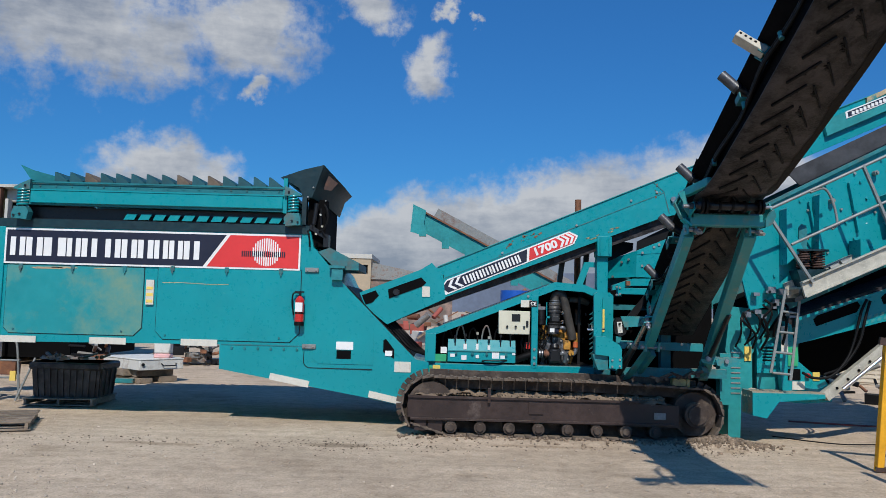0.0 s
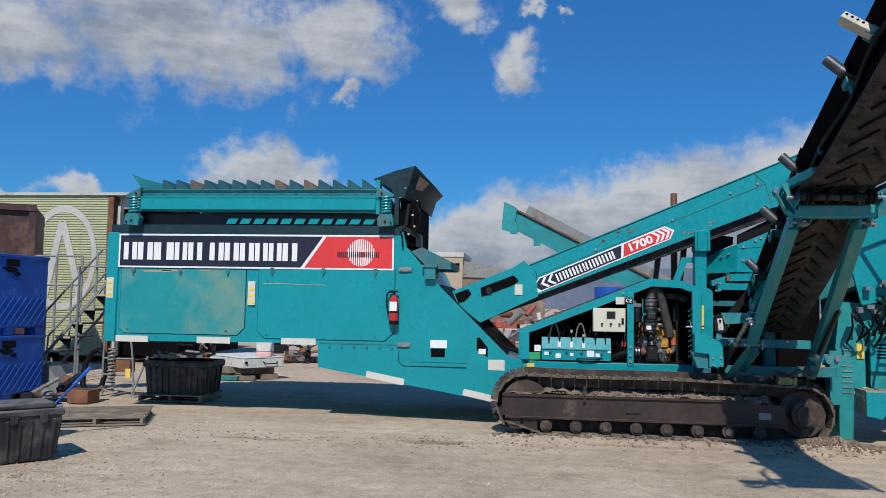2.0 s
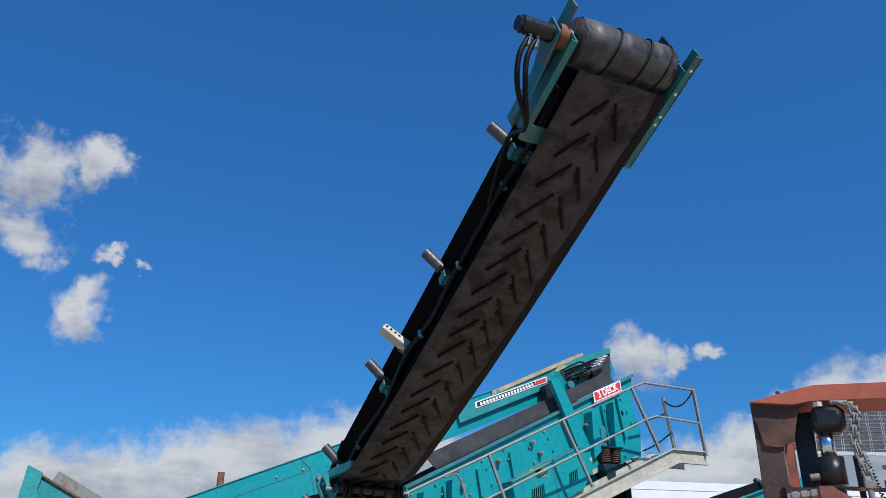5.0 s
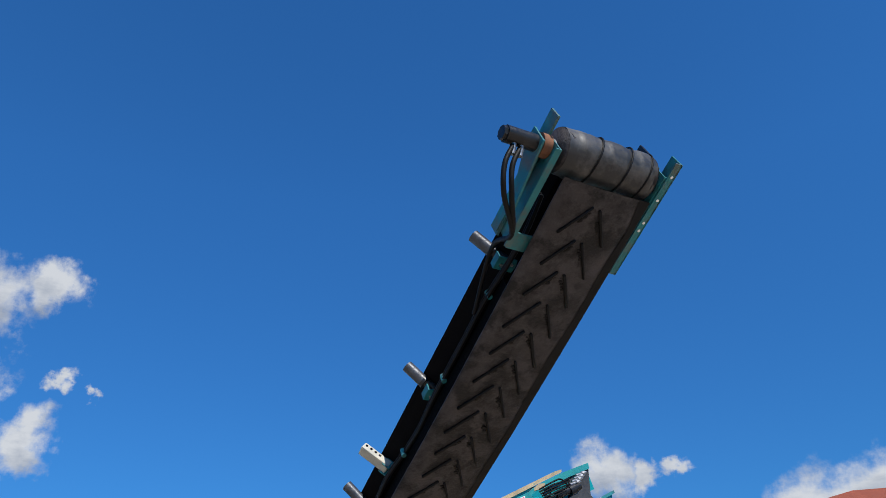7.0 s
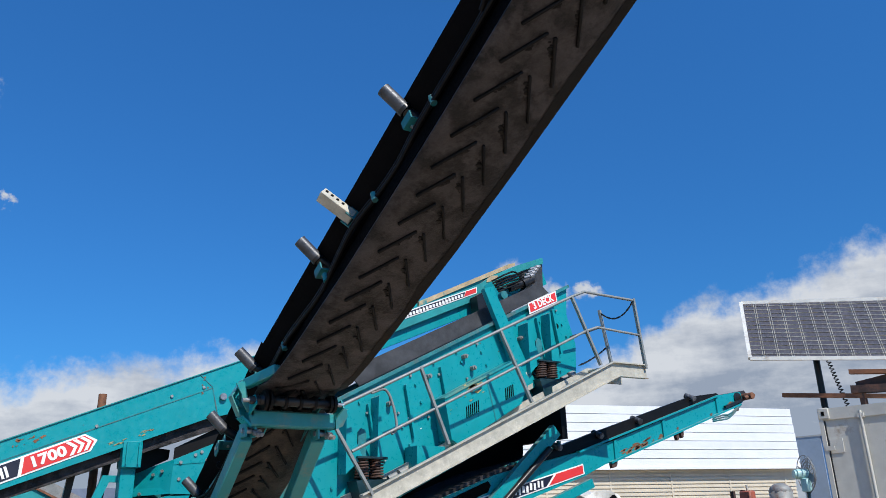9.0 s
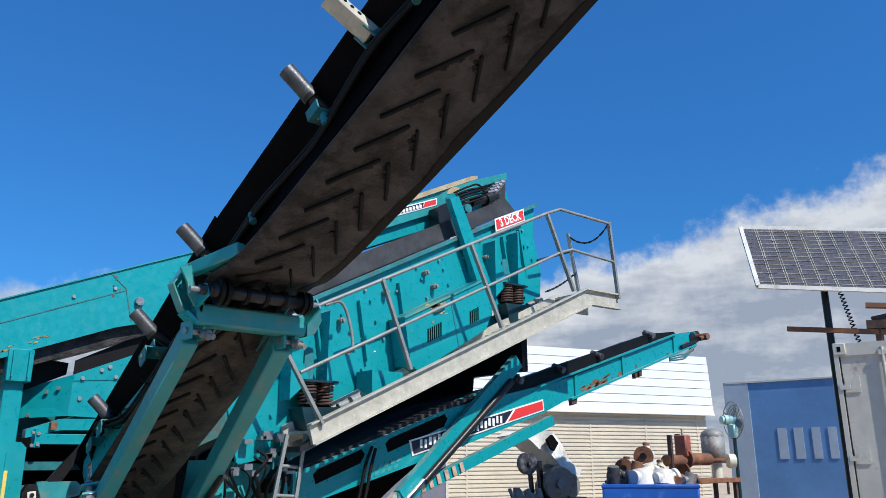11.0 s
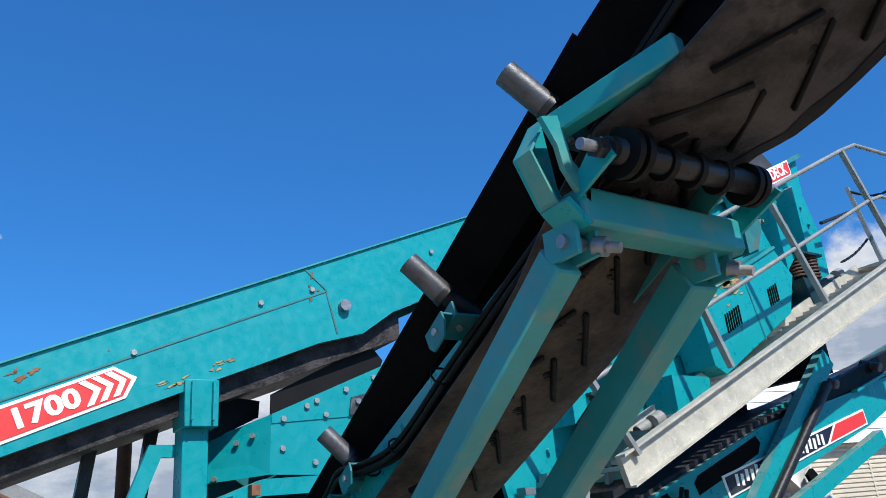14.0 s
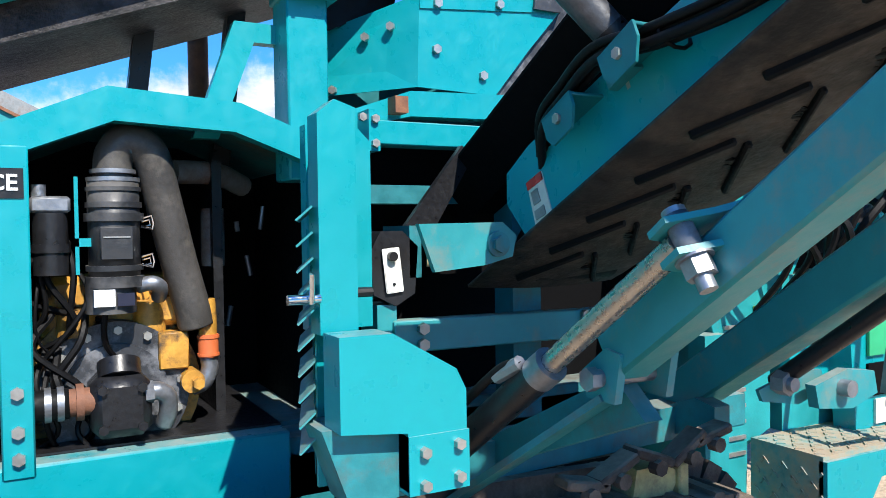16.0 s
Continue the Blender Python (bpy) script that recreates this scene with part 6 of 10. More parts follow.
part("ladder_rail", beam(B(), (4.66, 11.12, 1.02), (4.86, 11.08, 2.20), 0.05, 0.035), GREYTUBE, la)
for k in range(4):
    part("rung", cyl(B(), (4.68 + 0.045 * k, 11.11, 1.02 + 0.29 * k), (4.95 + 0.03 * k, 11.11, 1.0 + 0.29 * k), 0.018, 10), GREYTUBE, la)
ju = B()
rnd = random.Random(33)
for k in range(9):
    x, z = rnd.uniform(4.3, 5.0), rnd.uniform(1.8, 2.2)
    tube(ju, curve([(x, 11.4, z), (x + rnd.uniform(-0.1, 0.1), 11.3, z - 0.1), (x + rnd.uniform(-0.15, 0.15), 11.35, z - 0.3), (x + rnd.uniform(-0.1, 0.2), 11.5, z - 0.5)]), rnd.uniform(0.012, 0.02), 6)
each("hydraulic_hose", ju, BLACK, lg, "black hydraulic hose")
jb = B()
for k in range(14):
    x, z = rnd.uniform(4.35, 5.2), rnd.uniform(1.75, 2.25)
    box(jb, (x, 11.32, z), (x + rnd.uniform(0.04, 0.12), 11.42, z + rnd.uniform(0.03, 0.1)))
each("hydraulic_fitting", jb, STEEL, lg)

# -- side conveyor: two runs with a knee, chevron belt underneath
XL, XR, XC = 2.75, 3.50, 3.125
K0, K1, K2 = Vector((0.268, 11.60, 1.597)), Vector((0, 8.50, 2.945)), Vector((0, 3.55, 5.30))
RETURN = [(11.85, 1.49), (11.60, 1.597), (9.80, 2.38), (9.20, 2.645), (8.80, 2.92), (8.50, 3.085), (8.15, 3.13), (7.40, 3.42), (6.05, 4.02), (4.60, 4.73), (3.60, 5.24)]


def run(p0, p1):
    """Local frame of a run: x across, y up along the belt, z away from the belt's underside."""
    s = (p1 - p0).normalized()
    n = s.cross(Vector((1, 0, 0)))
    m = Matrix((Vector((1, 0, 0)), s, n)).transposed().to_4x4()
    m.translation = p0
    return m, (p1 - p0).length


LOW, LLOW = run(K0, K1)
UPP, LUPP = run(K1, K2)
LINE = curve([(max(0.0, 0.0865 * (y - 8.5)), y, z) for y, z in RETURN], 4)
DIST = [0.0]
for p_, q_ in zip(LINE, LINE[1:]):
    DIST.append(DIST[-1] + (q_ - p_).length)


def belt_frame(s):
    """The belt's frame s metres up its underside."""
    i = max(k for k in range(len(DIST) - 1) if DIST[k] <= s)
    d = (LINE[i + 1] - LINE[i]).normalized()
    n = d.cross(Vector((1, 0, 0)))
    m = Matrix((Vector((1, 0, 0)), d, n)).transposed().to_4x4()
    m.translation = LINE[i] + d * (s - DIST[i])
    return m


def belt_strip(line, x0, x1, thick):
    """A band along the line, a little bowed and frayed at its edges."""
    b = B()
    rows = []
    for i, p in enumerate(line):
        d = (line[min(i + 1, len(line) - 1)] - line[max(i - 1, 0)]).normalized()
        n = d.cross(Vector((1, 0, 0)))
        row = []
        for off in (0.0, thick):
            for k in range(7):
                f = k / 6
                edge = 0.006 * noise.noise((i * 0.9, k * 5.0, 2.0)) if k in (0, 6) else 0.0
                row.append(b.verts.new(p + Vector((x0 + (x1 - x0) * f + edge, 0, 0)) + n * (off + 0.018 * (2 * f - 1) ** 2)))
        rows.append(row)
    for a, c in zip(rows, rows[1:]):
        for k in range(6):
            b.faces.new((a[k], a[k + 1], c[k + 1], c[k]))
            b.faces.new((a[7 + k], c[7 + k], c[8 + k], a[8 + k]))
        b.faces.new((a[0], c[0], c[7], a[7])), b.faces.new((a[6], a[13], c[13], c[6]))
    return b


def belt_edge(line, xa, amp, seed):
    """A dark rubbed border along the belt's edge, with a ragged inner line."""
    b = B()
    rows = []
    for i, p in enumerate(line):
        d = (line[min(i + 1, len(line) - 1)] - line[max(i - 1, 0)]).normalized()
        n = d.cross(Vector((1, 0, 0)))
        inner = xa - (0.075 + amp * noise.noise((i * 0.8, seed, 1.0)))
        row = []
        for x in (inner, (inner + xa) / 2, xa):
            f = (x - XL) / (XR - XL)
            row.append(b.verts.new(p + Vector((x, 0, 0)) + n * (0.018 * (2 * f - 1) ** 2 - 0.003)))
        rows.append(row)
    for a, c in zip(rows, rows[1:]):
        for k in range(2):
            b.faces.new((a[k], a[k + 1], c[k + 1], c[k]))
    return b


KNEE = next(i for i, p_ in enumerate(LINE) if p_.y < 8.76)
side = part("return_belt", belt_strip(LINE[KNEE:], XL, XR, 0.012), RUBBER, machine, "black chevron rubber belt seen from below", True)
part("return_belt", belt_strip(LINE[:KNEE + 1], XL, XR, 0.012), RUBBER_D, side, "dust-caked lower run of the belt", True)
part("edge_rub", belt_edge(LINE[KNEE:], XR - 0.004, 0.05, 3.0), BLACK, side, "dark rubbed belt edge", True)
s = 0.10
crnd = random.Random(15)
caked = bmesh.new()
while s < DIST[-1] - 0.42:
    for xa, xb, sa, sb in ((-0.255, -0.055, 0.0, 0.31), (0.205, 0.005, -0.02, 0.30)):
        cut, wid = crnd.uniform(0.0, 0.05), crnd.uniform(0.018, 0.026)      # some are worn short
        f0 = cut / 0.32
        xs_, ss_ = xa + (xb - xa) * f0, sa + (sb - sa) * f0
        b = B()
        p, q = belt_frame(max(0.0, s + ss_)) @ Vector((XC + xs_, 0, 0.002)), belt_frame(s + sb) @ Vector((XC + xb, 0, 0.0))
        beam(b, p, q, wid, 0.040, belt_frame(s + sb).to_3x3() @ Vector((0, 0, 1)), 0.007)
        part("belt_cleat", b, BLACK, side)
        # small black lumps in the lee of the cleat
        d_ = (q - p).normalized()
        nrm = belt_frame(s + sb).to_3x3() @ Vector((0, 0, 1))
        lee = nrm.cross(d_) * (0.03 if xa < 0 else -0.03)
        k0, k1 = crnd.uniform(0.25, 0.5), crnd.uniform(0.7, 1.0)
        n_ = 9
        for i in range(n_):
            f = k0 + (k1 - k0) * i / (n_ - 1)
            r_ = 0.018 * math.sin(math.pi * (i + 0.6) / (n_ + 0.2)) * crnd.uniform(0.7, 1.4)
            bmesh.ops.create_icosphere(caked, subdivisions=1, radius=1.0, matrix=Matrix.Translation(p + (q - p) * f + lee * crnd.uniform(0.6, 1.3) + nrm * 0.006) @ Matrix.Diagonal((r_ * 1.3, r_ * 1.6, r_ * 0.5, 1)))
    s += 0.285
stuff(part("caked_dirt", caked, BLACK, side, "small black lumps behind the cleats"))


def trough(m, length, w, s0=0.0):
    """The loaded belt: a flat middle and two raised wings."""
    b = B()
    pts = [(XL + 0.05, w), (XL + 0.20, w - 0.16), (XR - 0.20, w - 0.16), (XR - 0.03, w), (XR - 0.03, w + 0.012), (XR - 0.20, w - 0.148), (XL + 0.20, w - 0.148), (XL + 0.05, w + 0.012)]
    a = [b.verts.new(m @ Vector((x, s0, z))) for x, z in pts]
    c = [b.verts.new(m @ Vector((x, length, z))) for x, z in pts]
    for i in range(8):
        j = (i + 1) % 8
        b.faces.new((a[i], c[i], c[j], a[j]))
    for i, j, k, l in ((0, 1, 6, 7), (1, 2, 5, 6), (2, 3, 4, 5)):
        b.faces.new((a[i], a[j], a[k], a[l])), b.faces.new((c[l], c[k], c[j], c[i]))
    return b


part("trough_belt", trough(UPP, LUPP - 0.15, 0.55, -0.15), BELTK, side, "black troughed carrying belt")
part("trough_belt", trough(LOW, LLOW + 0.16, 0.575, -0.55), BELTK, side)


def frame_rail(m, s0, s1, x, z0, z1):
    """A channel drawn out along the run: web and two flanges turned outwards."""
    b = B()
    d, t_ = (-1 if x < XC else 1), 0.012
    prof = [(0, z0), (0.05 * d, z0), (0.05 * d, z0 + t_), (t_ * d, z0 + t_), (t_ * d, z1 - t_), (0.05 * d, z1 - t_), (0.05 * d, z1), (0, z1)]
    a, c = [[b.verts.new(m @ Vector((x + px, s_, pz))) for px, pz in prof] for s_ in (s0, s1)]
    for i in range(8):
        b.faces.new((a[i], c[i], c[(i + 1) % 8], a[(i + 1) % 8]))
    for e in (a, c):
        b.faces.new((e[0], e[1], e[2], e[3])), b.faces.new((e[0], e[3], e[4], e[7])), b.faces.new((e[4], e[5], e[6], e[7]))
    return b


for xu in (2.90, 3.35):
    part("side_channel", frame_rail(UPP, 0.15, LUPP - 1.15, xu, 0.12, 0.30), BELTK, side, "dark conveyor side channel")
part("side_plate", prism(B(), [(11.38, 1.715), (11.50, 1.83), (11.50, 1.94), (11.36, 2.03), (8.80, 3.15), (8.72, 2.98), (9.0, 2.765)], 3.00, 3.012, "x"), TEAL, side, "teal conveyor side plate")
part("side_plate", box(B(), (3.36, 0.0, 0.03), (3.372, LLOW, 0.34), LOW), TEAL_D, side)
part("head_channel", frame_rail(UPP, LUPP - 0.72, LUPP + 0.10, 2.64, 0.0, 0.22), TEAL_D, side, "dirty teal head channel")
part("head_channel", frame_rail(UPP, LUPP - 0.72, LUPP + 0.14, 3.52, 0.02, 0.20), TEAL_D, side, "dirty teal head channel")
sp = B()
for s_ in (0.6, 1.6, 2.6, 3.6, 4.4):
    box(sp, (2.91, s_, 0.16), (3.35, s_ + 0.06, 0.22), UPP)
for s_ in (0.4, 1.4, 2.4):
    box(sp, (2.90, s_, 0.10), (3.34, s_ + 0.06, 0.18), LOW)
each("cross_member", sp, BLACKMET, side)


def hex_bracket(s, x0=2.665, n=0.25):
    """A folded idler bracket on the lower run: top flange, end plate with cut corners, a bolt."""
    b = B()
    box(b, (x0, s - 0.085, n - 0.012), (2.90, s + 0.085, n), LOW, 0.003)
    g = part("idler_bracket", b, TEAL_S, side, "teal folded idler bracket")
    e = [(-0.085, n), (0.085, n), (0.085, n - 0.05), (0.05, n - 0.105), (-0.06, n - 0.105), (-0.085, n - 0.07)]
    b = B()
    a, c = [[b.verts.new(LOW @ Vector((x, s + u, w))) for u, w in e] for x in (x0, x0 + 0.010)]
    b.faces.new(a), b.faces.new(c[::-1])
    for i in range(6):
        b.faces.new((a[i], c[i], c[(i + 1) % 6], a[(i + 1) % 6]))
    part("end_plate", b, TEAL_S, g)
    part("bracket_bolt", cyl(B(), LOW @ Vector((x0 - 0.012, s, n - 0.045)), LOW @ Vector((x0, s, n - 0.045)), 0.017, 6), BOLT, g)
    return g


def wing_roller(m, s, n=0.65, x=2.67):
    """A short guide tube on a bracket, standing out past the belt's edge."""
    e = [(-0.065, 0.11), (0.055, 0.11), (0.055, 0.275), (0.0, 0.29), (-0.065, 0.275)]
    b = B()
    a, c = [[b.verts.new(m @ Vector((x + w_, s + u, n - 0.335 + h_))) for u, w_ in e] for h_ in (0.0, 0.012)]
    b.faces.new(a), b.faces.new(c[::-1])
    for i in range(5):
        b.faces.new((a[i], c[i], c[(i + 1) % 5], a[(i + 1) % 5]))
    box(b, (x + 0.11, s - 0.065, n - 0.325), (x + 0.122, s + 0.055, n - 0.26), m)
    # darker teal: the bracket's shade is put into its colour
    g = part("idler_bracket", b, TEAL_D, side, "darkened teal folded idler bracket")
    each("bracket_bolt", bolts(B(), [m @ Vector((x + 0.16, s - 0.02, n - 0.335)), m @ Vector((x + 0.24, s + 0.01, n - 0.335))], m.to_3x3() @ Vector((0, 0, -1)), 0.014), BOLT, g)
    p1, p0 = m @ Vector((x, s, n)), m @ Vector((x + 0.135, s - 0.01, n - 0.165))
    part("guide_tube", cyl(B(), p0, p1, 0.053, 22), TUBEG, g, "dark grey steel guide tube")
    part("tube_end", cyl(B(), p1, p1 + (p1 - p0).normalized() * 0.002, 0.046, 20), HOLE, g)
    part("roller_stub", cyl(B(), m @ Vector((x + 0.11, s - 0.01, n - 0.14)), m @ Vector((x + 0.30, s - 0.03, n - 0.26)), 0.042, 14), BLACKMET, g)
    q0 = p0 + (p0 - p1).normalized() * -0.012
    part("tube_weld", cyl(B(), q0, q0 + (p0 - p1).normalized() * 0.03, 0.056, 20), BLACKMET, g)


for s_ in (-0.08, 1.44, 3.02, 4.45):
    wing_roller(UPP, s_)
for s_, n_, x_ in ((0.93, 0.555, 2.655), (2.32, 0.5566, 2.615)):
    wing_roller(LOW, s_, n_, x_)
for s_ in (0.72, 1.05, 2.27):
    hex_bracket(s_)
pm = UPP @ Matrix.Translation((2.685, 2.0, 0.555)) @ pose(0, 0, 0, 0, 42, 0)
pb = part("perforated_arm", box(B(), (-0.09, -0.05, -0.045), (0.22, 0.05, 0.035), pm, 0.004), GALV, side, "pale galvanised perforated arm")
ho = B()
for k in range(4):
    cyl(ho, pm @ Vector((-0.06 + 0.052 * k, 0.049, 0.005)), pm @ Vector((-0.06 + 0.052 * k, 0.053, 0.005)), 0.013, 12)
each("arm_hole", ho, HOLE, pb)
part("arm_bracket", box(box(B(), (0.16, -0.056, -0.06), (0.30, -0.046, 0.05), pm), (0.16, 0.036, -0.06), (0.30, 0.046, 0.05), pm), TEAL_D, pb)
each("arm_bolt", bolts(B(), [pm @ Vector((0.19, -0.056, 0.0))], pm.to_3x3() @ Vector((0, -1, 0)), 0.018, 0.02), BOLT, pb)
# hoses along the channel
for dz, r in ((0.20, 0.017), (0.235, 0.012)):
    pts = [UPP @ Vector((2.80 + 0.014 * math.sin(k * 1.9), LUPP * k / 16, dz + 0.03 * math.sin(k * 1.3))) for k in range(16)]
    part("hydraulic_hose", tube(B(), curve(pts, 4), r), BLACK, side, "black hydraulic hose")
tz = B()
for k in range(5):
    cyl(tz, UPP @ Vector((2.80, 0.6 + 0.9 * k, 0.18)), UPP @ Vector((2.80, 0.6 + 0.9 * k, 0.255)), 0.024, 8)
each("hose_clip", tz, TEAL_D, side)
# a bundle of hoses along the lower plate, looped over the brackets, with steel ends by the tail
for k, r in enumerate((0.016, 0.013, 0.012, 0.014, 0.010, 0.012)):
    o, z_ = 0.020 * (k % 3) - 0.02, 0.030 * (k // 3) + 0.012 * (k % 2)
    pts = [(2.84 + o, LLOW - 0.1, 0.10 + z_), (2.80 + o, 2.6, 0.09 + z_), (2.82 + o, 2.05, 0.12 + z_), (2.79 + o, 1.5, 0.10 + z_), (2.74 + o, 1.16, 0.18 + z_), (2.71 + o, 0.94, 0.268 + z_), (2.73 + o, 0.72, 0.285 + z_), (2.74 + o, 0.56, 0.27 + z_), (2.80 + o, 0.42, 0.20 + z_), (2.84, 0.33 - 0.02 * k, 0.17 + 0.5 * z_)]
    h_ = part("hydraulic_hose", tube(B(), curve([LOW @ Vector(p) for p in pts], 6), r, 8), BLACK, side, "black hydraulic hose", True)
    if k < 4:
        p = LOW @ Vector(pts[-1])
        part("hose_ferrule", cyl(B(), p, p + Vector((0.02, 0.09, -0.05)), 0.020, 10), STEEL, h_)
for s_, n_ in ((1.5, 0.12), (1.16, 0.20), (2.05, 0.14), (0.72, 0.30)):
    part("cable_tie", tube(B(), [LOW @ Vector((2.775 + 0.055 * math.cos(a), s_, n_ + 0.045 * math.sin(a))) for a in [k / 10 * 6.2832 for k in range(11)]], 0.006, 6), BLACK, side)
rg = part("hose_bracket", prism(B(), [(0.20, 0.10), (0.40, 0.10), (0.42, 0.24), (0.34, 0.27), (0.20, 0.22)], 2.84, 2.852, "x"), TEAL, side)
rg.data.transform(LOW)
# head end
hp = UPP @ Vector((0, LUPP + 0.03, 0.175))
part("head_drum", cyl(B(), (2.69, hp.y, hp.z), (3.48, hp.y, hp.z), 0.168, 28), RUBBER, side, "drum wrapped in black rubber", True)
wr = B()
rings = []
for k in range(41):
    f = k / 40
    x = 2.70 + 0.77 * f
    step = 0.006 * (int(f * 6.3 + 0.4 * noise.noise((f * 9, 0, 4.0))) % 2)
    ring = []
    for a in range(28):
        t_ = 2 * math.pi * a / 28
        r_ = 0.172 + step + 0.007 * noise.noise((f * 7 + 0.35 * math.sin(t_), math.cos(t_) * 2, math.sin(t_) * 2)) + 0.003 * noise.noise((f * 30, math.cos(t_) * 6, math.sin(t_) * 6))
        ring.append(wr.verts.new((x, hp.y + r_ * math.cos(t_), hp.z + r_ * math.sin(t_))))
    rings.append(ring)
for p_, q_ in zip(rings, rings[1:]):
    for a in range(28):
        wr.faces.new((p_[a], p_[(a + 1) % 28], q_[(a + 1) % 28], q_[a]))
part("rubber_wrap", wr, BLKP, side, "loosely wound torn black rubber sheet", True)
for k, x in enumerate((2.98, 3.22, 3.38)):
    b = tube(B(), [(x + 0.05 * math.sin(a) + 0.02 * k, hp.y + 0.181 * math.cos(a), hp.z + 0.181 * math.sin(a)) for a in [6.2832 * j / 24 for j in range(25)]], 0.007, 6)
    part("wrap_edge", b, BLACK, side)
XM = 2.52
hm = part("motor_bracket", prism(B(), [(hp.y + 0.42, hp.z - 0.33), (hp.y + 0.34, hp.z - 0.34), (hp.y - 0.10, hp.z - 0.05), (hp.y - 0.02, hp.z + 0.14), (hp.y + 0.1, hp.z + 0.1)], XM, XM + 0.016, "x"), TEAL_D, side)
part("hydraulic_motor", cyl(cyl(B(), (XM - 0.24, hp.y, hp.z), (XM, hp.y, hp.z), 0.064, 18), (XM - 0.27, hp.y, hp.z), (XM - 0.23, hp.y, hp.z), 0.054, 8), BLACKMET, hm, "dark hydraulic motor")
part("drum_coupling", cyl(cyl(B(), (XM + 0.03, hp.y, hp.z), (XM + 0.10, hp.y, hp.z), 0.088, 20), (XM + 0.1, hp.y, hp.z), (2.7, hp.y, hp.z), 0.04, 12), RUST, hm, "rusty coupling")
part("bearing", cyl(B(), (2.60, hp.y, hp.z), (2.66, hp.y, hp.z), 0.07, 14), STEEL, hm)
for dx in (-0.17, -0.11):
    part("hose_ferrule", cyl(B(), (XM + dx, hp.y + 0.01, hp.z - 0.06), (XM + dx - 0.01, hp.y + 0.03, hp.z - 0.14), 0.022, 10), STEEL, hm)
    part("motor_hose", tube(B(), curve([(XM + dx, hp.y + 0.01, hp.z - 0.06), (XM + dx - 0.07, hp.y + 0.04, hp.z - 0.24), (XM + dx - 0.03, hp.y + 0.14, hp.z - 0.42), (XM + 0.04, hp.y + 0.45, hp.z - 0.48), UPP @ Vector((2.66, LUPP - 0.9, 0.27)), UPP @ Vector((2.78, LUPP - 1.5, 0.24))]), 0.019), BLACK, hm)
part("head_cross_plate", box(B(), (2.62, LUPP - 0.74, 0.02), (2.86, LUPP - 0.60, 0.035), UPP), TEAL_D, side)
part("scraper_arm", box(B(), (2.60, LUPP - 0.75, 0.20), (2.62, LUPP + 0.26, 0.34), UPP), TEAL_D, side)
part("scraper_arm", box(B(), (3.46, LUPP - 0.2, 0.24), (3.48, LUPP + 0.20, 0.40), UPP), BLACKMET, side)
part("head_side_plate", box(box(B(), (3.575, LUPP - 0.72, 0.0), (3.59, LUPP + 0.27, 0.15), UPP), (3.53, LUPP - 0.72, 0.0), (3.59, LUPP + 0.27, 0.012), UPP), TEAL_D, side)
sh_ = B()
for k in range(4):
    cyl(sh_, UPP @ Vector((3.56, LUPP - 0.36 + (0.05, 0.12, 0.32, 0.52)[k], -0.0005)), UPP @ Vector((3.56, LUPP - 0.36 + (0.05, 0.12, 0.32, 0.52)[k], 0.0)), 0.012, 10)
each("plate_slot", sh_, WHITE, side)
# knee frame: a crossbeam under the belt, cheeks, and arms up the run
kn = part("knee_crossbeam", box(B(), (2.72, 8.60, 2.79), (3.56, 8.75, 2.935), bev=0.018), TEAL_A, machine, "teal folding knee frame")
part("knee_end", prism(B(), [(3.56, 2.79), (3.63, 2.82), (3.68, 2.92), (3.66, 2.99), (3.56, 2.935)], 8.60, 8.75), TEAL_D, kn)
# the cheek: a six-sided back plate with a rim, and a bent strip in front
HEXC = [(2.735, 2.80), (2.645, 2.885), (2.565, 3.05), (2.655, 3.20), (2.71, 3.20), (2.74, 2.98), (2.76, 2.93)]
part("knee_cheek", prism(B(), HEXC, 8.735, 8.75), TEAL, kn, "six-sided teal cheek plate")
b = B()
for p, q in zip(HEXC[:4], HEXC[1:4]):
    prism(b, [p, q, (q[0] + 0.011, q[1]), (p[0] + 0.011, p[1])], 8.655, 8.735)
each("cheek_rim", b, TEAL_F, kn)
part("cheek_floor", prism(B(), [(2.645, 2.86), (2.735, 2.785), (2.75, 2.80), (2.66, 2.875)], 8.60, 8.735), TEAL, kn)
part("knee_rib", prism(B(), [(2.585, 3.155), (2.66, 3.175), (2.675, 3.12), (2.70, 3.01), (2.765, 2.945), (2.755, 2.87), (2.70, 2.91), (2.655, 2.98), (2.64, 3.06)], 8.60, 8.622), TEAL_F, kn, "faded bent strip")
part("knee_arm", beam(B(), (2.69, 8.66, 3.16), (2.79, 8.16, 3.215), 0.07, 0.09, (0, 0, 1), 0.008), TEAL_F, kn)
rr = part("return_roller", cyl(B(), (2.76, 8.47, 3.0), (3.47, 8.44, 2.99), 0.046, 18), BLACKMET, kn, "black disc return roller", True)
for x, r in ((2.80, 0.088), (2.845, 0.090), (2.99, 0.064), (3.13, 0.066), (3.27, 0.064), (3.42, 0.080), (3.46, 0.080)):
    part("roller_disc", cyl(B(), (x - 0.013, 8.465, 2.995), (x + 0.013, 8.465, 2.995), r, 22), BLACK, rr)
each("roller_shaft", cyl(cyl(B(), (2.60, 8.46, 2.985), (2.76, 8.47, 3.0), 0.02, 10), (3.46, 8.44, 2.99), (3.56, 8.44, 2.99), 0.02, 10), STEEL, rr)
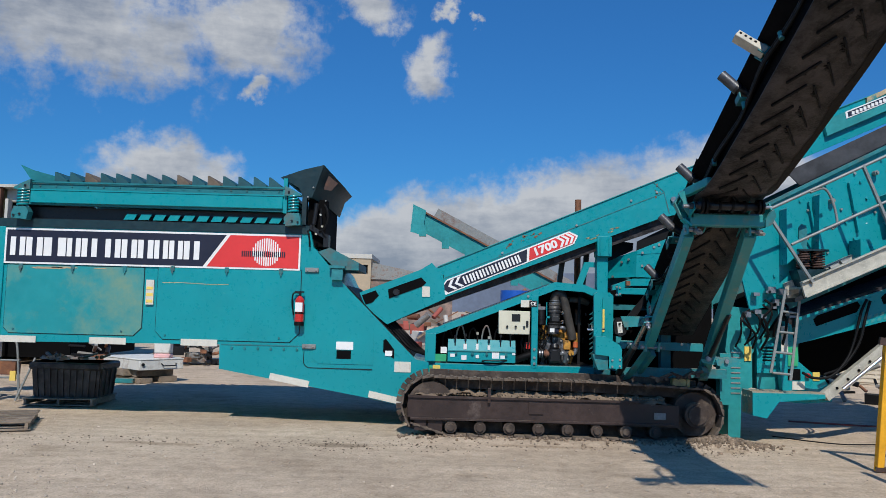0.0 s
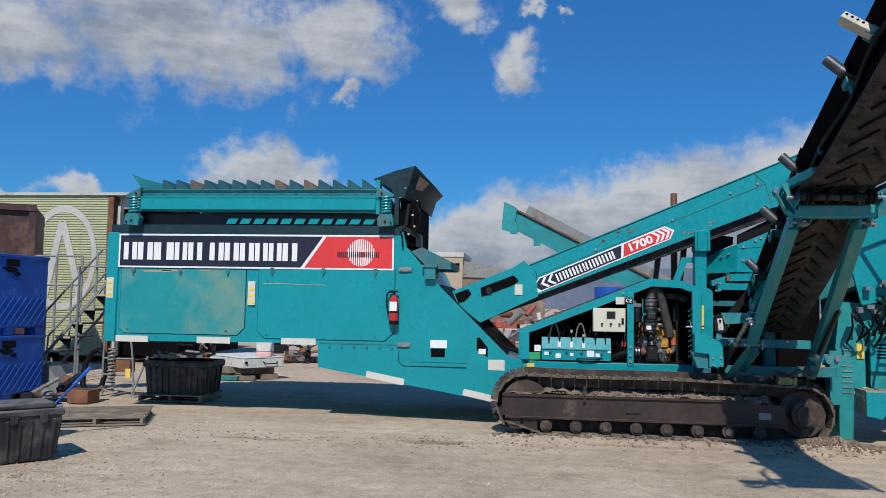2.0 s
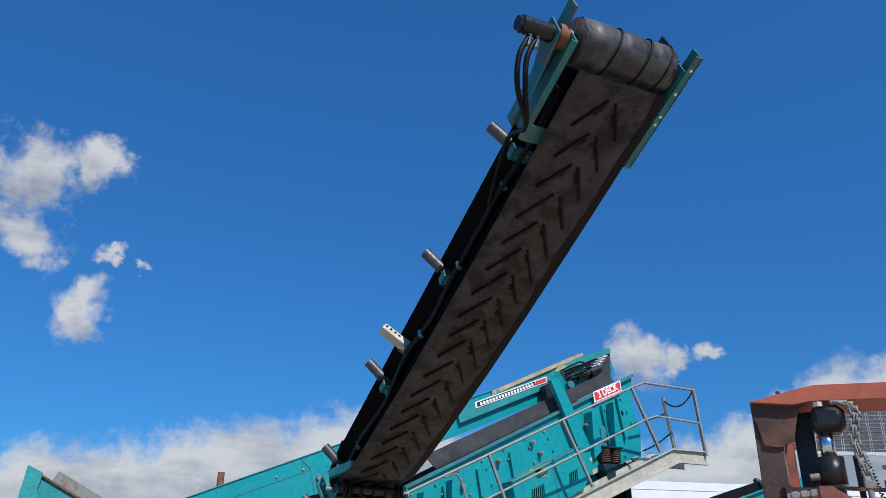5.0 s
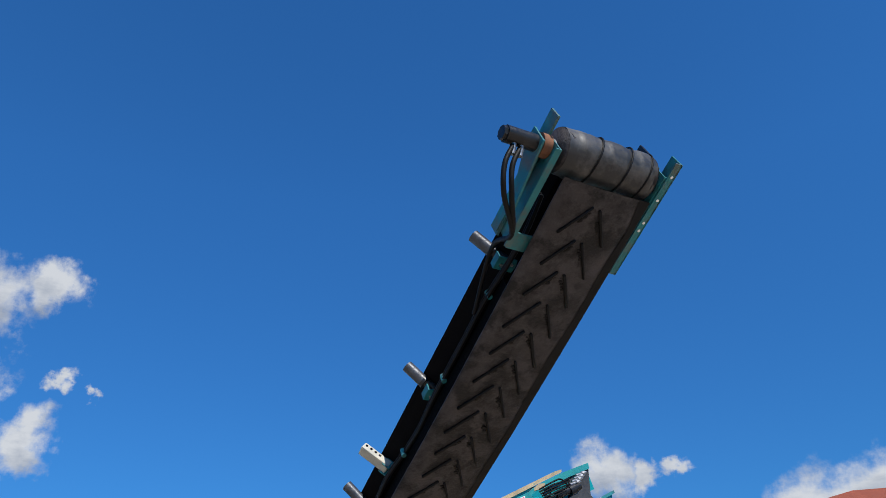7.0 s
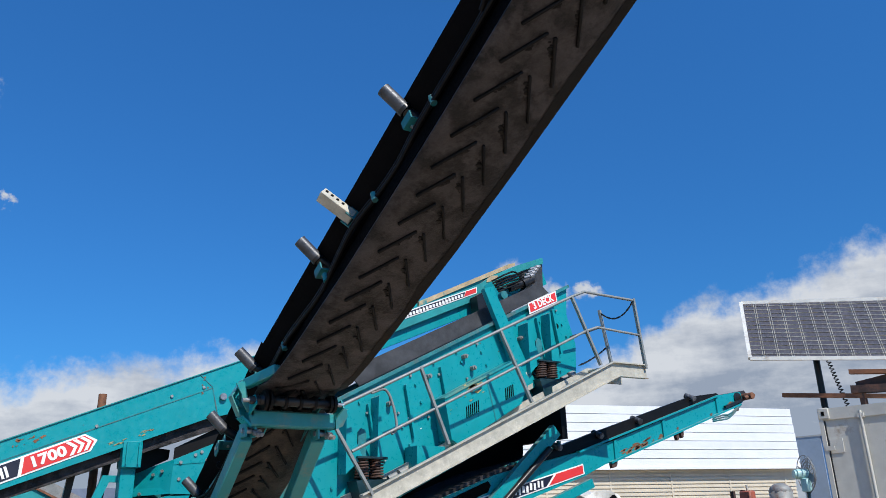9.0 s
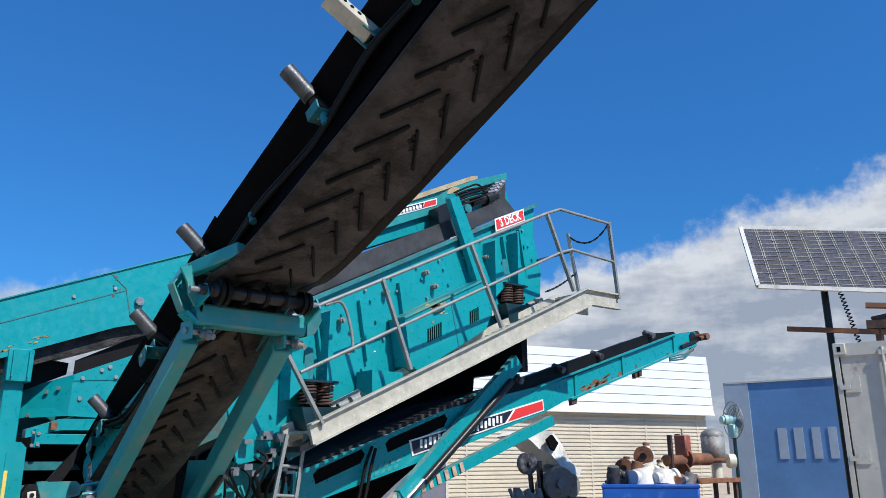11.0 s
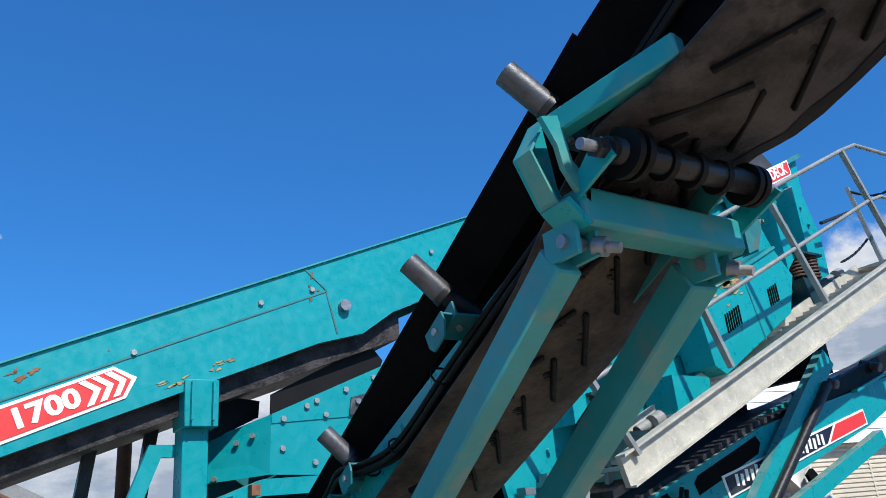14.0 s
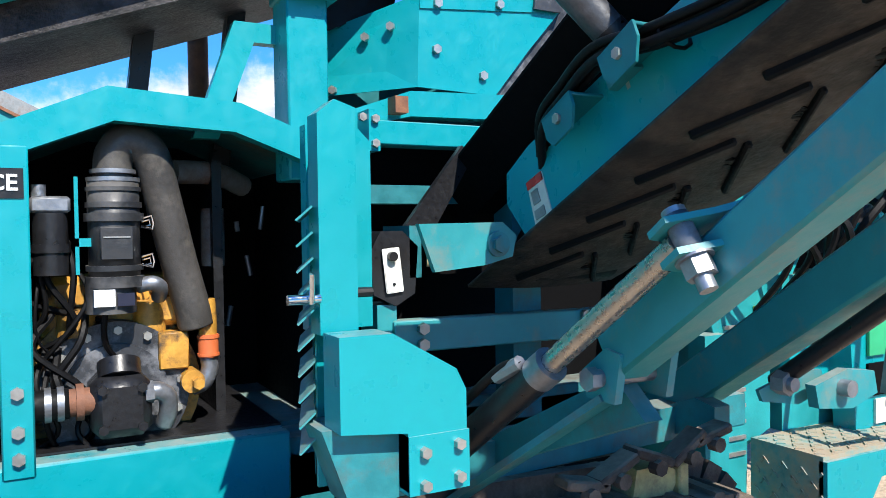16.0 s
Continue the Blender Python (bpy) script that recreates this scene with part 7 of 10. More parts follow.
each("roller_bracket", prism(prism(B(), [(8.43, 2.955), (8.47, 3.04), (8.51, 3.04), (8.62, 2.95), (8.62, 2.88)], 2.71, 2.725, "x"), [(8.40, 2.96), (8.46, 3.04), (8.62, 2.95), (8.62, 2.86)], 3.535, 3.55, "x"), TEAL, kn)
each("shaft_nut", cyl(cyl(B(), (2.665, 8.466, 2.99), (2.71, 8.468, 2.995), 0.036, 6), (2.725, 8.468, 2.997), (2.75, 8.47, 3.0), 0.042, 16), BLACKMET, kn)
each("knee_bolt", bolts(B(), [(2.675, 8.735, 2.98), (2.66, 8.735, 3.05)], r=0.026, h=0.03), TEAL_D, kn)
# support arms
A1 = ((2.755, 8.78, 2.725), (2.83, 10.70, 1.40))
A2 = ((3.45, 8.78, 2.75), (3.88, 11.70, 0.905))
for (p, q) in (A1, A2):
    w_, h_ = (0.115, 0.135) if p[0] < 3 else (0.135, 0.165)
    a = part("support_arm", beam(B(), p, q, w_, h_, (0, 0, 1), 0.01), TEAL_A, machine, "teal box-section support arm")
    each("pivot_lug", box(box(B(), (p[0] - 0.055, 8.64, 2.70), (p[0] - 0.035, 8.80, 2.82)), (p[0] + 0.035, 8.64, 2.70), (p[0] + 0.055, 8.80, 2.82)), TEAL_A, a)
    part("pivot_pin", cyl(B(), (p[0] - 0.07, 8.70, 2.755), (p[0] + 0.07, 8.70, 2.755), 0.024, 14), STEEL, a)
    part("pin_collar", cyl(B(), (p[0] + 0.05, 8.665, 2.742), (p[0] + 0.068, 8.625, 2.728), 0.036, 16), STEEL, a)
    part("pin_head", cyl(B(), (p[0] + 0.066, 8.63, 2.728), (p[0] + 0.086, 8.585, 2.712), 0.020, 12), MACHG, a)
    if p[0] > 3:
        part("foot_pin", cyl(B(), (q[0] - 0.1, q[1] - 0.02, q[2] + 0.02), (q[0] + 0.1, q[1] - 0.02, q[2] + 0.02), 0.03, 12), STEEL, a)
LG = Matrix.Translation((2.715, 10.355, 1.712)) @ pose(0, 0, 0, -31, 0, 0)


def lugged(bm):
    bmesh.ops.transform(bm, matrix=LG, verts=bm.verts)
    return bm


LUG = [(-0.06, -0.02), (-0.05, 0.05), (0.03, 0.07), (0.12, 0.03), (0.13, -0.10), (0.06, -0.06)]
lu = part("ram_lug", lugged(prism(B(), LUG, 0.030, 0.046, "z")), TEAL_A, machine, "teal ram lug plates")
part("ram_lug", lugged(prism(B(), LUG, -0.046, -0.030, "z")), TEAL_A, lu)
part("lug_pin", lugged(cyl(B(), (0, 0, -0.05), (0, 0, 0.06), 0.030, 16)), WORNBLK, lu, "", True)
part("lug_nut", lugged(cyl(cyl(B(), (0, 0, -0.092), (0, 0, -0.048), 0.036, 6), (0, 0, -0.125), (0, 0, -0.09), 0.021, 12)), STEEL, lu)
part("lug_washer", lugged(cyl(B(), (0, 0, -0.052), (0, 0, -0.046), 0.044, 16)), STEEL, lu)
part("pin_cap", lugged(cyl(B(), (0, 0, 0.046), (0, 0, 0.075), 0.028, 12)), STEEL, lu)
part("ram_barrel", cyl(B(), (2.56, 11.36, 0.93), (2.66, 10.80, 1.37), 0.046, 18), BLACKMET, lu, "black hydraulic ram")
part("ram_rod", cyl(B(), (2.66, 10.80, 1.37), (2.71, 10.37, 1.70), 0.031, 16), ROD, lu, "dull steel ram rod")
part("ram_collar", cyl(B(), (2.655, 10.83, 1.347), (2.664, 10.78, 1.386), 0.050, 18), STEEL, lu)
part("ram_hose", tube(B(), curve([(2.52, 11.32, 1.04), (2.56, 11.05, 1.25), (2.60, 10.92, 1.36), (2.62, 10.86, 1.37)]), 0.014), BLACK, lu)
part("ram_fitting", cyl(B(), (2.60, 10.95, 1.33), (2.62, 10.86, 1.38), 0.022, 8), STEEL, lu)
part("ram_guard", beam(B(), (2.66, 11.32, 0.86), (2.80, 10.70, 1.30), 0.10, 0.02), TEAL_D, lu)
each("foot_clevis", prism(prism(B(), [(10.645, 1.29), (10.755, 1.29), (10.775, 1.36), (10.68, 1.43), (10.62, 1.42)], 2.76, 2.785, "x"), [(10.645, 1.29), (10.755, 1.29), (10.775, 1.36), (10.68, 1.43), (10.62, 1.42)], 2.935, 2.96, "x"), TEAL_A, lu)
part("clevis_pin", cyl(B(), (2.73, 10.70, 1.35), (3.0, 10.70, 1.35), 0.024, 16), STEEL, lu)
part("clevis_nut", cyl(B(), (2.715, 10.70, 1.35), (2.745, 10.70, 1.35), 0.032, 6), STEEL, lu)
cr = part("arm_carrier", beam(B(), (2.60, 11.40, 0.96), (4.15, 11.50, 0.96), 0.14, 0.13), TEAL_D, machine)
part("carrier_bracket", prism(B(), [(11.20, 0.98), (11.45, 0.90), (11.45, 1.02), (11.30, 1.08), (11.20, 1.06)], 3.72, 3.80, "x"), TEAL_D, cr)
part("carrier_bracket", prism(B(), [(10.62, 1.24), (11.40, 0.92), (11.40, 1.02), (10.74, 1.34)], 2.84, 2.90, "x"), TEAL_D, cr)
part("worn_bracket", prism(B(), [(3.28, 0.80), (3.46, 0.79), (3.50, 0.86), (3.44, 0.90), (3.30, 0.90)], 11.16, 11.3), PRIMER, cr, "bracket in worn yellowish primer")
part("worn_bracket", box(B(), (3.48, 11.14, 0.77), (3.53, 11.26, 0.90), bev=0.008), PRIMER, cr)
ck = B()
for x_, z_, a_ in ((3.18, 0.93, 25), (3.34, 0.95, -20), (3.50, 0.96, 32), (3.62, 0.99, 12), (3.05, 0.90, -12)):
    box(ck, (-0.09, -0.04, -0.018), (0.09, 0.05, 0.018), Matrix.Translation((x_, 11.14, z_)) @ pose(0, 0, 0, 0, -a_, 0), 0.008)
    cyl(ck, (x_, 11.08, z_ - 0.03), (x_, 11.12, z_ - 0.03), 0.028, 8)
each("clamp_plate", ck, TRACKM, cr, "rusty dirt-caked clamp plate")
part("adjuster_lug", prism(B(), [(3.78, 1.20), (3.95, 1.24), (4.10, 1.22), (4.12, 1.14), (3.98, 1.10), (3.80, 1.12)], 10.82, 10.86), TEAL_A, cr)
part("adjuster_pin", cyl(B(), (3.92, 10.78, 1.18), (3.92, 10.88, 1.18), 0.03, 12), STEEL, cr)
part("adjuster_lug", prism(B(), [(3.60, 1.19), (3.80, 1.24), (3.92, 1.23), (3.95, 1.16), (3.80, 1.12), (3.62, 1.15)], 10.90, 10.915), TEAL_A, cr)
part("adjuster_nut", cyl(cyl(B(), (3.692, 10.85, 1.21), (3.692, 10.90, 1.21), 0.042, 6), (3.692, 10.83, 1.21), (3.692, 10.855, 1.21), 0.024, 12), STEEL, cr)
part("arm_ram", cyl(B(), (3.72, 10.93, 1.20), (3.70, 10.10, 1.815), 0.032, 14), BLACKMET, cr)
# cross beam and plates at the tail of the side conveyor
tb2 = part("tail_crossbeam", beam(B(), (2.68, 11.84, 1.335), (3.95, 11.90, 1.315), 0.08, 0.125, (0, 0, 1), 0.006), TEAL_A, machine)
each("beam_bolt", bolts(B(), [(2.80, 11.80, z) for z in (1.30, 1.362)] + [(3.62, 11.84, 1.36)], r=0.024), BOLT, tb2)
part("tail_post", box(B(), (2.62, 11.82, 0.95), (2.70, 11.98, 1.46)), TEAL_A, tb2)
part("tail_bracket", prism(B(), [(2.60, 1.762), (2.93, 1.766), (2.985, 1.72), (2.97, 1.645), (2.86, 1.618), (2.66, 1.60)], 11.42, 11.445), TEAL_A, tb2, "teal tail bearing plate")
part("tail_bracket", prism(B(), [(2.75, 1.56), (2.80, 1.56), (2.80, 1.76), (2.75, 1.76)], 11.80, 12.05), TEAL_D, tb2)
part("pivot_washer", cyl(B(), (2.905, 11.405, 1.689), (2.905, 11.42, 1.689), 0.044, 18), TEAL_D, tb2)
part("pivot_bolt", cyl(B(), (2.905, 11.385, 1.689), (2.905, 11.41, 1.689), 0.030, 6), TEAL_D, tb2)
part("tail_drum", cyl(B(), (XL + 0.56, 11.80, 1.64), (XR + 0.2, 11.80, 1.64), 0.12, 20), BLACK, tb2)
part("switch_hood", prism(B(), [(2.60, 1.50), (2.585, 1.66), (2.63, 1.74), (2.72, 1.74), (2.785, 1.68), (2.77, 1.50), (2.69, 1.455)], 11.80, 11.90), BLACKMET, tb2, "dark hooded switch box")
part("switch_plate", box(B(), (-0.036, -0.006, -0.085), (0.036, 0.0, 0.085), Matrix.Translation((2.672, 11.79, 1.592)) @ pose(0, 0, 0, 0, -6, 0), 0.004), FOAM, tb2, "white switch plate")
each("switch_knob", cyl(cyl(B(), (2.665, 11.76, 1.645), (2.665, 11.785, 1.645), 0.018, 10), (2.675, 11.78, 1.54), (2.675, 11.785, 1.54), 0.006, 8), BLACKMET, tb2)
part("yellow_sticker", box(B(), (2.83, 11.812, 1.60), (2.86, 11.82, 1.66)), PRIMER, tb2)
wl = part("warning_label", prism(B(), [(11.363, 1.899), (11.279, 1.935), (11.218, 1.787), (11.315, 1.755)], 2.994, 2.999, "x"), CREAM, side, "cream warning label with a red head")
part("label_head", prism(B(), [(11.363, 1.899), (11.279, 1.935), (11.268, 1.908), (11.354, 1.873)], 2.990, 2.994, "x"), REDG, wl)
each("label_print", prism(prism(B(), [(11.335, 1.865), (11.30, 1.88), (11.28, 1.835), (11.318, 1.82)], 2.990, 2.994, "x"), [(11.315, 1.80), (11.262, 1.822), (11.25, 1.79), (11.305, 1.77)], 2.990, 2.994, "x"), MACHG, wl, "dark print bars")

# -- post, feed box and chute behind the side conveyor
ps = part("support_post", box(B(), (2.39, 12.14, 1.95), (2.56, 12.34, 2.72), bev=0.008), TEAL, machine)
part("post_cap", box(B(), (2.375, 12.06, 2.68), (2.60, 12.34, 2.99), bev=0.006), TEAL, ps)
part("post_rib", box(box(B(), (2.41, 12.02, 2.72), (2.425, 12.06, 2.97)), (2.55, 12.02, 2.72), (2.565, 12.06, 2.97)), TEAL, ps)
part("brace_frame", prism(B(), [(2.05, 2.12), (2.15, 2.12), (2.30, 2.52), (2.40, 2.52), (2.40, 2.60), (2.22, 2.60)], 12.3, 12.36), TEAL, ps)
part("dark_strut", beam(beam(B(), (1.85, 12.7, 2.0), (1.95, 12.7, 2.8), 0.08, 0.08), (2.25, 12.8, 2.0), (2.35, 12.8, 2.8), 0.08, 0.08), BLACKMET, ps)
fb = part("feed_box", prism(B(), [(3.02, 2.385), (3.035, 2.80), (3.95, 3.19), (4.02, 3.12), (3.80, 2.80), (3.62, 2.60), (3.43, 2.372)], 12.25, 12.262), TEAL, machine, "teal feed box plates with bolts")
b = B()
a = [b.verts.new(v) for v in ((3.034, 12.242, 2.735), (3.66, 12.242, 2.79), (3.95, 12.242, 3.185), (3.036, 12.242, 2.80))]
c = [b.verts.new(v) for v in ((3.034, 12.254, 2.735), (3.66, 12.254, 2.79), (3.95, 12.254, 3.185), (3.036, 12.254, 2.80))]
b.faces.new(a), b.faces.new(c[::-1])
for i in range(4):
    b.faces.new((a[i], c[i], c[(i + 1) % 4], a[(i + 1) % 4]))
part("feed_box_fold", b, TEAL, fb)
b = B()
a = [b.verts.new(v) for v in ((3.02, 12.25, 2.385), (2.60, 12.62, 2.36), (2.66, 12.62, 2.66), (3.035, 12.25, 2.80))]
c = [b.verts.new(v) for v in ((3.02, 12.262, 2.385), (2.60, 12.634, 2.36), (2.66, 12.634, 2.66), (3.035, 12.262, 2.80))]
b.faces.new(a), b.faces.new(c[::-1])
for i in range(4):
    b.faces.new((a[i], c[i], c[(i + 1) % 4], a[(i + 1) % 4]))
part("feed_box_side", b, TEAL, fb)
part("feed_backing", box(B(), (2.64, 12.70, 2.06), (4.3, 12.72, 2.60)), TEAL_S, fb)
each("feed_bolt", bolts(B(), [(3.115, 12.25, 2.56), (3.36, 12.25, 2.46), (3.12, 12.242, 2.765), (3.30, 12.242, 2.86), (3.38, 12.242, 2.90), (3.62, 12.242, 2.99), (3.86, 12.242, 3.09), (3.45, 12.242, 2.80)], r=0.022) , BOLT, fb)
each("feed_bolt", bolts(B(), [(2.93, 12.33, 2.66), (2.84, 12.41, 2.62), (2.72, 12.515, 2.39)], (-0.66, -0.75, 0), 0.02, 0.022), BOLT, fb)
sg_ = part("scuffed_plate", prism(B(), [(3.64, 2.80), (3.66, 2.93), (3.88, 2.985), (3.80, 2.80)], 12.222, 12.236), WORNBLK, fb, "worn dark steel plate")
each("plate_bolt", bolts(B(), [(3.71, 12.222, 2.90)], r=0.024), STEEL, sg_)
part("rubber_skirt", prism(B(), [(3.035, 2.80), (3.95, 3.19), (3.97, 3.24), (3.90, 3.32), (3.80, 3.335), (3.40, 3.13), (3.04, 2.945)], 12.27, 12.285), BLACK, fb, "torn black rubber skirt")
part("rubber_skirt", prism(B(), [(3.43, 2.372), (3.62, 2.60), (3.80, 2.80), (4.02, 3.12), (4.3, 3.2), (4.3, 2.372)], 12.29, 12.305), WORNBLK, fb, "scuffed black rubber sheet")
part("rubber_skirt", prism(B(), [(2.60, 2.62), (2.70, 2.66), (3.03, 2.82), (3.04, 2.94), (2.86, 2.96), (2.72, 3.02), (2.64, 2.95)], 12.50, 12.515), BLACK, fb)
part("feed_ledge", prism(B(), [(2.64, 2.16), (2.64, 2.24), (2.95, 2.35), (3.9, 2.38), (3.9, 2.26), (2.95, 2.24)], 12.18, 12.3), TEAL, fb)
part("feed_ledge", box(B(), (2.72, 12.08, 2.10), (3.9, 12.2, 2.20), bev=0.005), TEAL, fb)
part("ledge_plate", box(B(), (2.70, 12.06, 2.07), (2.75, 12.2, 2.24)), TEAL, fb)
each("ledge_bolt", bolts(B(), [(2.725, 12.06, 2.10), (2.725, 12.06, 2.20), (2.685, 12.10, 2.09), (2.685, 12.10, 2.21)], r=0.018), BOLT, fb)
part("rust_block", box(B(), (2.84, 12.10, 2.24), (2.90, 12.18, 2.31)), RUST, fb)
part("side_guide", prism(B(), [(2.78, 1.70), (3.10, 2.10), (3.16, 2.06), (2.96, 1.74)], 12.0, 12.03), BLACKMET, fb)
# near-black block added as the shade behind the feed box
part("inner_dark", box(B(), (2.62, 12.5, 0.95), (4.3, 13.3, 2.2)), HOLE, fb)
part("inner_frame", box(box(box(B(), (2.66, 12.2, 1.86), (3.2, 12.32, 1.94)), (2.66, 12.2, 1.60), (3.0, 12.32, 1.72)), (3.35, 12.0, 0.9), (3.5, 12.15, 2.1)), TEAL_D, fb)

# -- the open radiator door, standing out towards the camera
def swung(bm):
    """The door stands askew: its hinge edge lies further over than its free edge."""
    for v in bm.verts:
        v.co.x += 0.30 * (v.co.y - 11.2) / 0.86
    return bm


dr = part("radiator_door", swung(box(B(), (2.16, 11.20, 1.02), (2.22, 12.06, 2.02), bev=0.006)), TEAL, machine, "open louvred teal door")
# thin darker sheet carries the shade of the door's inner face
part("door_lining", swung(box(B(), (2.154, 11.24, 1.05), (2.158, 12.04, 2.0))), TEAL_S, dr, "dark sheet for the shaded inner face")
for k in range(10):
    z = 1.18 + 0.07 * k
    part("louvre", swung(box(B(), (2.10, 11.13, -0.003), (2.16, 11.42, 0.003), Matrix.Translation((0, 0, z)) @ Matrix.Translation((2.16, 0, 0)) @ pose(0, 0, 0, 0, -40, 0) @ Matrix.Translation((-2.16, 0, 0)))), TEAL_A, dr)
part("door_edge", prism(B(), [(2.15, 1.46), (2.26, 1.46), (2.26, 2.08), (2.20, 2.10), (2.15, 2.06)], 11.12, 11.2), TEAL, dr)
part("door_return", prism(B(), [(2.31, 1.40), (2.55, 1.40), (2.55, 2.06), (2.50, 2.11), (2.31, 2.11)], 11.70, 11.76), TEAL, dr)
part("corner_box", prism(B(), [(2.15, 1.22), (2.15, 1.47), (2.30, 1.47), (2.49, 1.36), (2.52, 1.30), (2.52, 1.04), (2.34, 1.04), (2.34, 1.20)], 10.98, 11.10), TEAL, dr, "teal folded corner guard")
part("corner_box", box(B(), (2.34, 10.975, 1.03), (2.525, 11.10, 1.19)), TEAL, dr)
part("corner_box", prism(B(), [(2.12, 1.22), (2.42, 1.22), (2.42, 1.02), (2.20, 1.00)], 11.04, 11.2), TEAL_D, dr)
each("guard_bolt", bolts(B(), [(2.385, 10.975, 1.055), (2.385, 10.975, 1.145), (2.49, 10.975, 1.155), (2.49, 10.975, 1.065)], r=0.016), BOLT, dr)
part("latch", tube(cyl(B(), (2.06, 11.12, 1.56), (2.15, 11.12, 1.56), 0.014, 10), [(2.12, 11.10, 1.55), (2.115, 11.08, 1.63)], 0.008), CHROME, dr, "chrome door latch")
part("latch", cyl(B(), (2.26, 11.14, 1.57), (2.31, 11.14, 1.57), 0.014, 8), BLACKMET, dr)
part("yellow_label", box(B(), (2.36, 11.69, 1.52), (2.42, 11.698, 1.86)), LABELY, dr, "yellow warning label strip")

# -- engine
eng = part("engine_block", box(B(), (1.50, 12.42, 0.98), (2.0, 13.1, 1.46), bev=0.03), ENGYEL, machine, "yellow diesel engine")
part("bell_housing", cyl(B(), (1.752, 12.40, 1.14), (1.752, 12.46, 1.14), 0.325, 36), ENGYEL, eng, "yellow bell housing")
# black sheet laid over the bay floor to darken it
part("bay_floor", box(B(), (1.36, 12.16, 0.972), (2.34, 13.2, 0.98)), BLACKMET, eng)
part("flywheel_housing", cyl(cyl(B(), (1.748, 12.30, 1.145), (1.748, 12.42, 1.145), 0.268, 44), (1.748, 12.28, 1.145), (1.748, 12.30, 1.145), 0.185, 36), WORNBLK, eng, "worn black round pump drive plate")
each("housing_bolt", bolts(B(), [(1.748 + 0.235 * math.cos(a), 12.30, 1.145 + 0.235 * math.sin(a)) for a in [radians(-20 + 27 * k) for k in range(9)]], r=0.017, h=0.02), BOLT, eng)
pump = part("hydraulic_pump", box(B(), (1.645, 12.08, 1.015), (1.85, 12.30, 1.235), bev=0.035), BLACKMET, eng, "black hydraulic pump")
each("pump_bolt", bolts(B(), [(1.682, 12.08, 1.055), (1.813, 12.08, 1.055), (1.682, 12.08, 1.195), (1.813, 12.08, 1.195)], r=0.018, h=0.016), BLACKMET, pump)
part("pump_neck", cyl(B(), (1.747, 12.16, 1.22), (1.747, 12.19, 1.275), 0.075, 18), BLACKMET, pump)
part("pump_flange", box(B(), (1.690, 12.10, 1.07), (1.805, 12.082, 1.16), bev=0.008), BLACKMET, pump)
pf = part("pump_fitting", cyl(cyl(B(), (1.57, 12.15, 1.15), (1.67, 12.15, 1.15), 0.050, 16), (1.60, 12.15, 1.15), (1.625, 12.15, 1.15), 0.066, 16), RUST, eng)
each("hose_clamp", cyl(cyl(B(), (1.50, 12.15, 1.15), (1.522, 12.15, 1.15), 0.062, 16), (1.54, 12.15, 1.15), (1.562, 12.15, 1.15), 0.062, 16), STEEL, pf)
part("suction_hose", tube(B(), curve([(1.58, 12.15, 1.15), (1.42, 12.16, 1.14), (1.2, 12.2, 1.06), (1.0, 12.3, 0.95)]), 0.055, 12), BLACK, pf, "", True)
part("pump_elbow", tube(B(), curve([(1.83, 12.12, 1.165), (1.87, 12.12, 1.168), (1.905, 12.13, 1.14), (1.91, 12.15, 1.08), (1.90, 12.18, 1.03)]), 0.034, 12), STEEL, pf, "bright steel elbow", True)
part("elbow_nut", cyl(B(), (1.825, 12.12, 1.165), (1.855, 12.12, 1.166), 0.042, 6), STEEL, pf)
CX = 1.745
ac = part("air_cleaner", cyl(B(), (CX, 12.22, 1.58), (CX, 12.22, 1.95), 0.090, 28), BLKP, eng, "black air cleaner canister", True)
part("cleaner_base", cyl(cyl(B(), (CX - 0.015, 12.22, 1.455), (CX - 0.015, 12.22, 1.56), 0.088, 24), (CX, 12.22, 1.55), (CX, 12.22, 1.59), 0.102, 24), BLKP, ac)
for z0, z1, r in ((1.61, 1.63, 0.100), (1.79, 1.82, 0.104), (1.84, 1.86, 0.098), (1.90, 1.915, 0.096)):
    part("cleaner_band", cyl(B(), (CX, 12.22, z0), (CX, 12.22, z1), r, 22), BLKP, ac)
part("cleaner_badge", box(B(), (CX - 0.055, 12.122, 1.65), (CX + 0.055, 12.14, 1.77), bev=0.004), BLKP, ac)
part("badge_line", box(B(), (CX - 0.045, 12.118, 1.73), (CX + 0.045, 12.122, 1.735)), MACHG, ac)
part("cleaner_label", box(B(), (1.665, 12.120, 1.485), (1.735, 12.145, 1.545)), WHITE, ac, "white part label")
part("cleaner_label", box(B(), (1.742, 12.120, 1.485), (1.80, 12.145, 1.53)), NAVY, ac, "blue part label")
each("clamp", cyl(cyl(B(), (CX, 12.22, 1.935), (CX, 12.22, 1.95), 0.093, 22), (CX, 12.22, 1.965), (CX, 12.22, 1.98), 0.080, 22), STEEL, ac)
cps = B()
for z in (1.64, 1.78):
    tube(cps, [(CX + 0.09, 12.18, z + 0.02), (CX + 0.125, 12.16, z + 0.03), (CX + 0.13, 12.16, z), (CX + 0.125, 12.16, z - 0.02), (CX + 0.09, 12.18, z - 0.01)], 0.005, 6)
    tube(cps, [(CX + 0.09, 12.17, z + 0.008), (CX + 0.115, 12.15, z + 0.015), (CX + 0.117, 12.15, z - 0.005), (CX + 0.09, 12.17, z - 0.012)], 0.004, 6)
each("clip", cps, CHROME, ac)
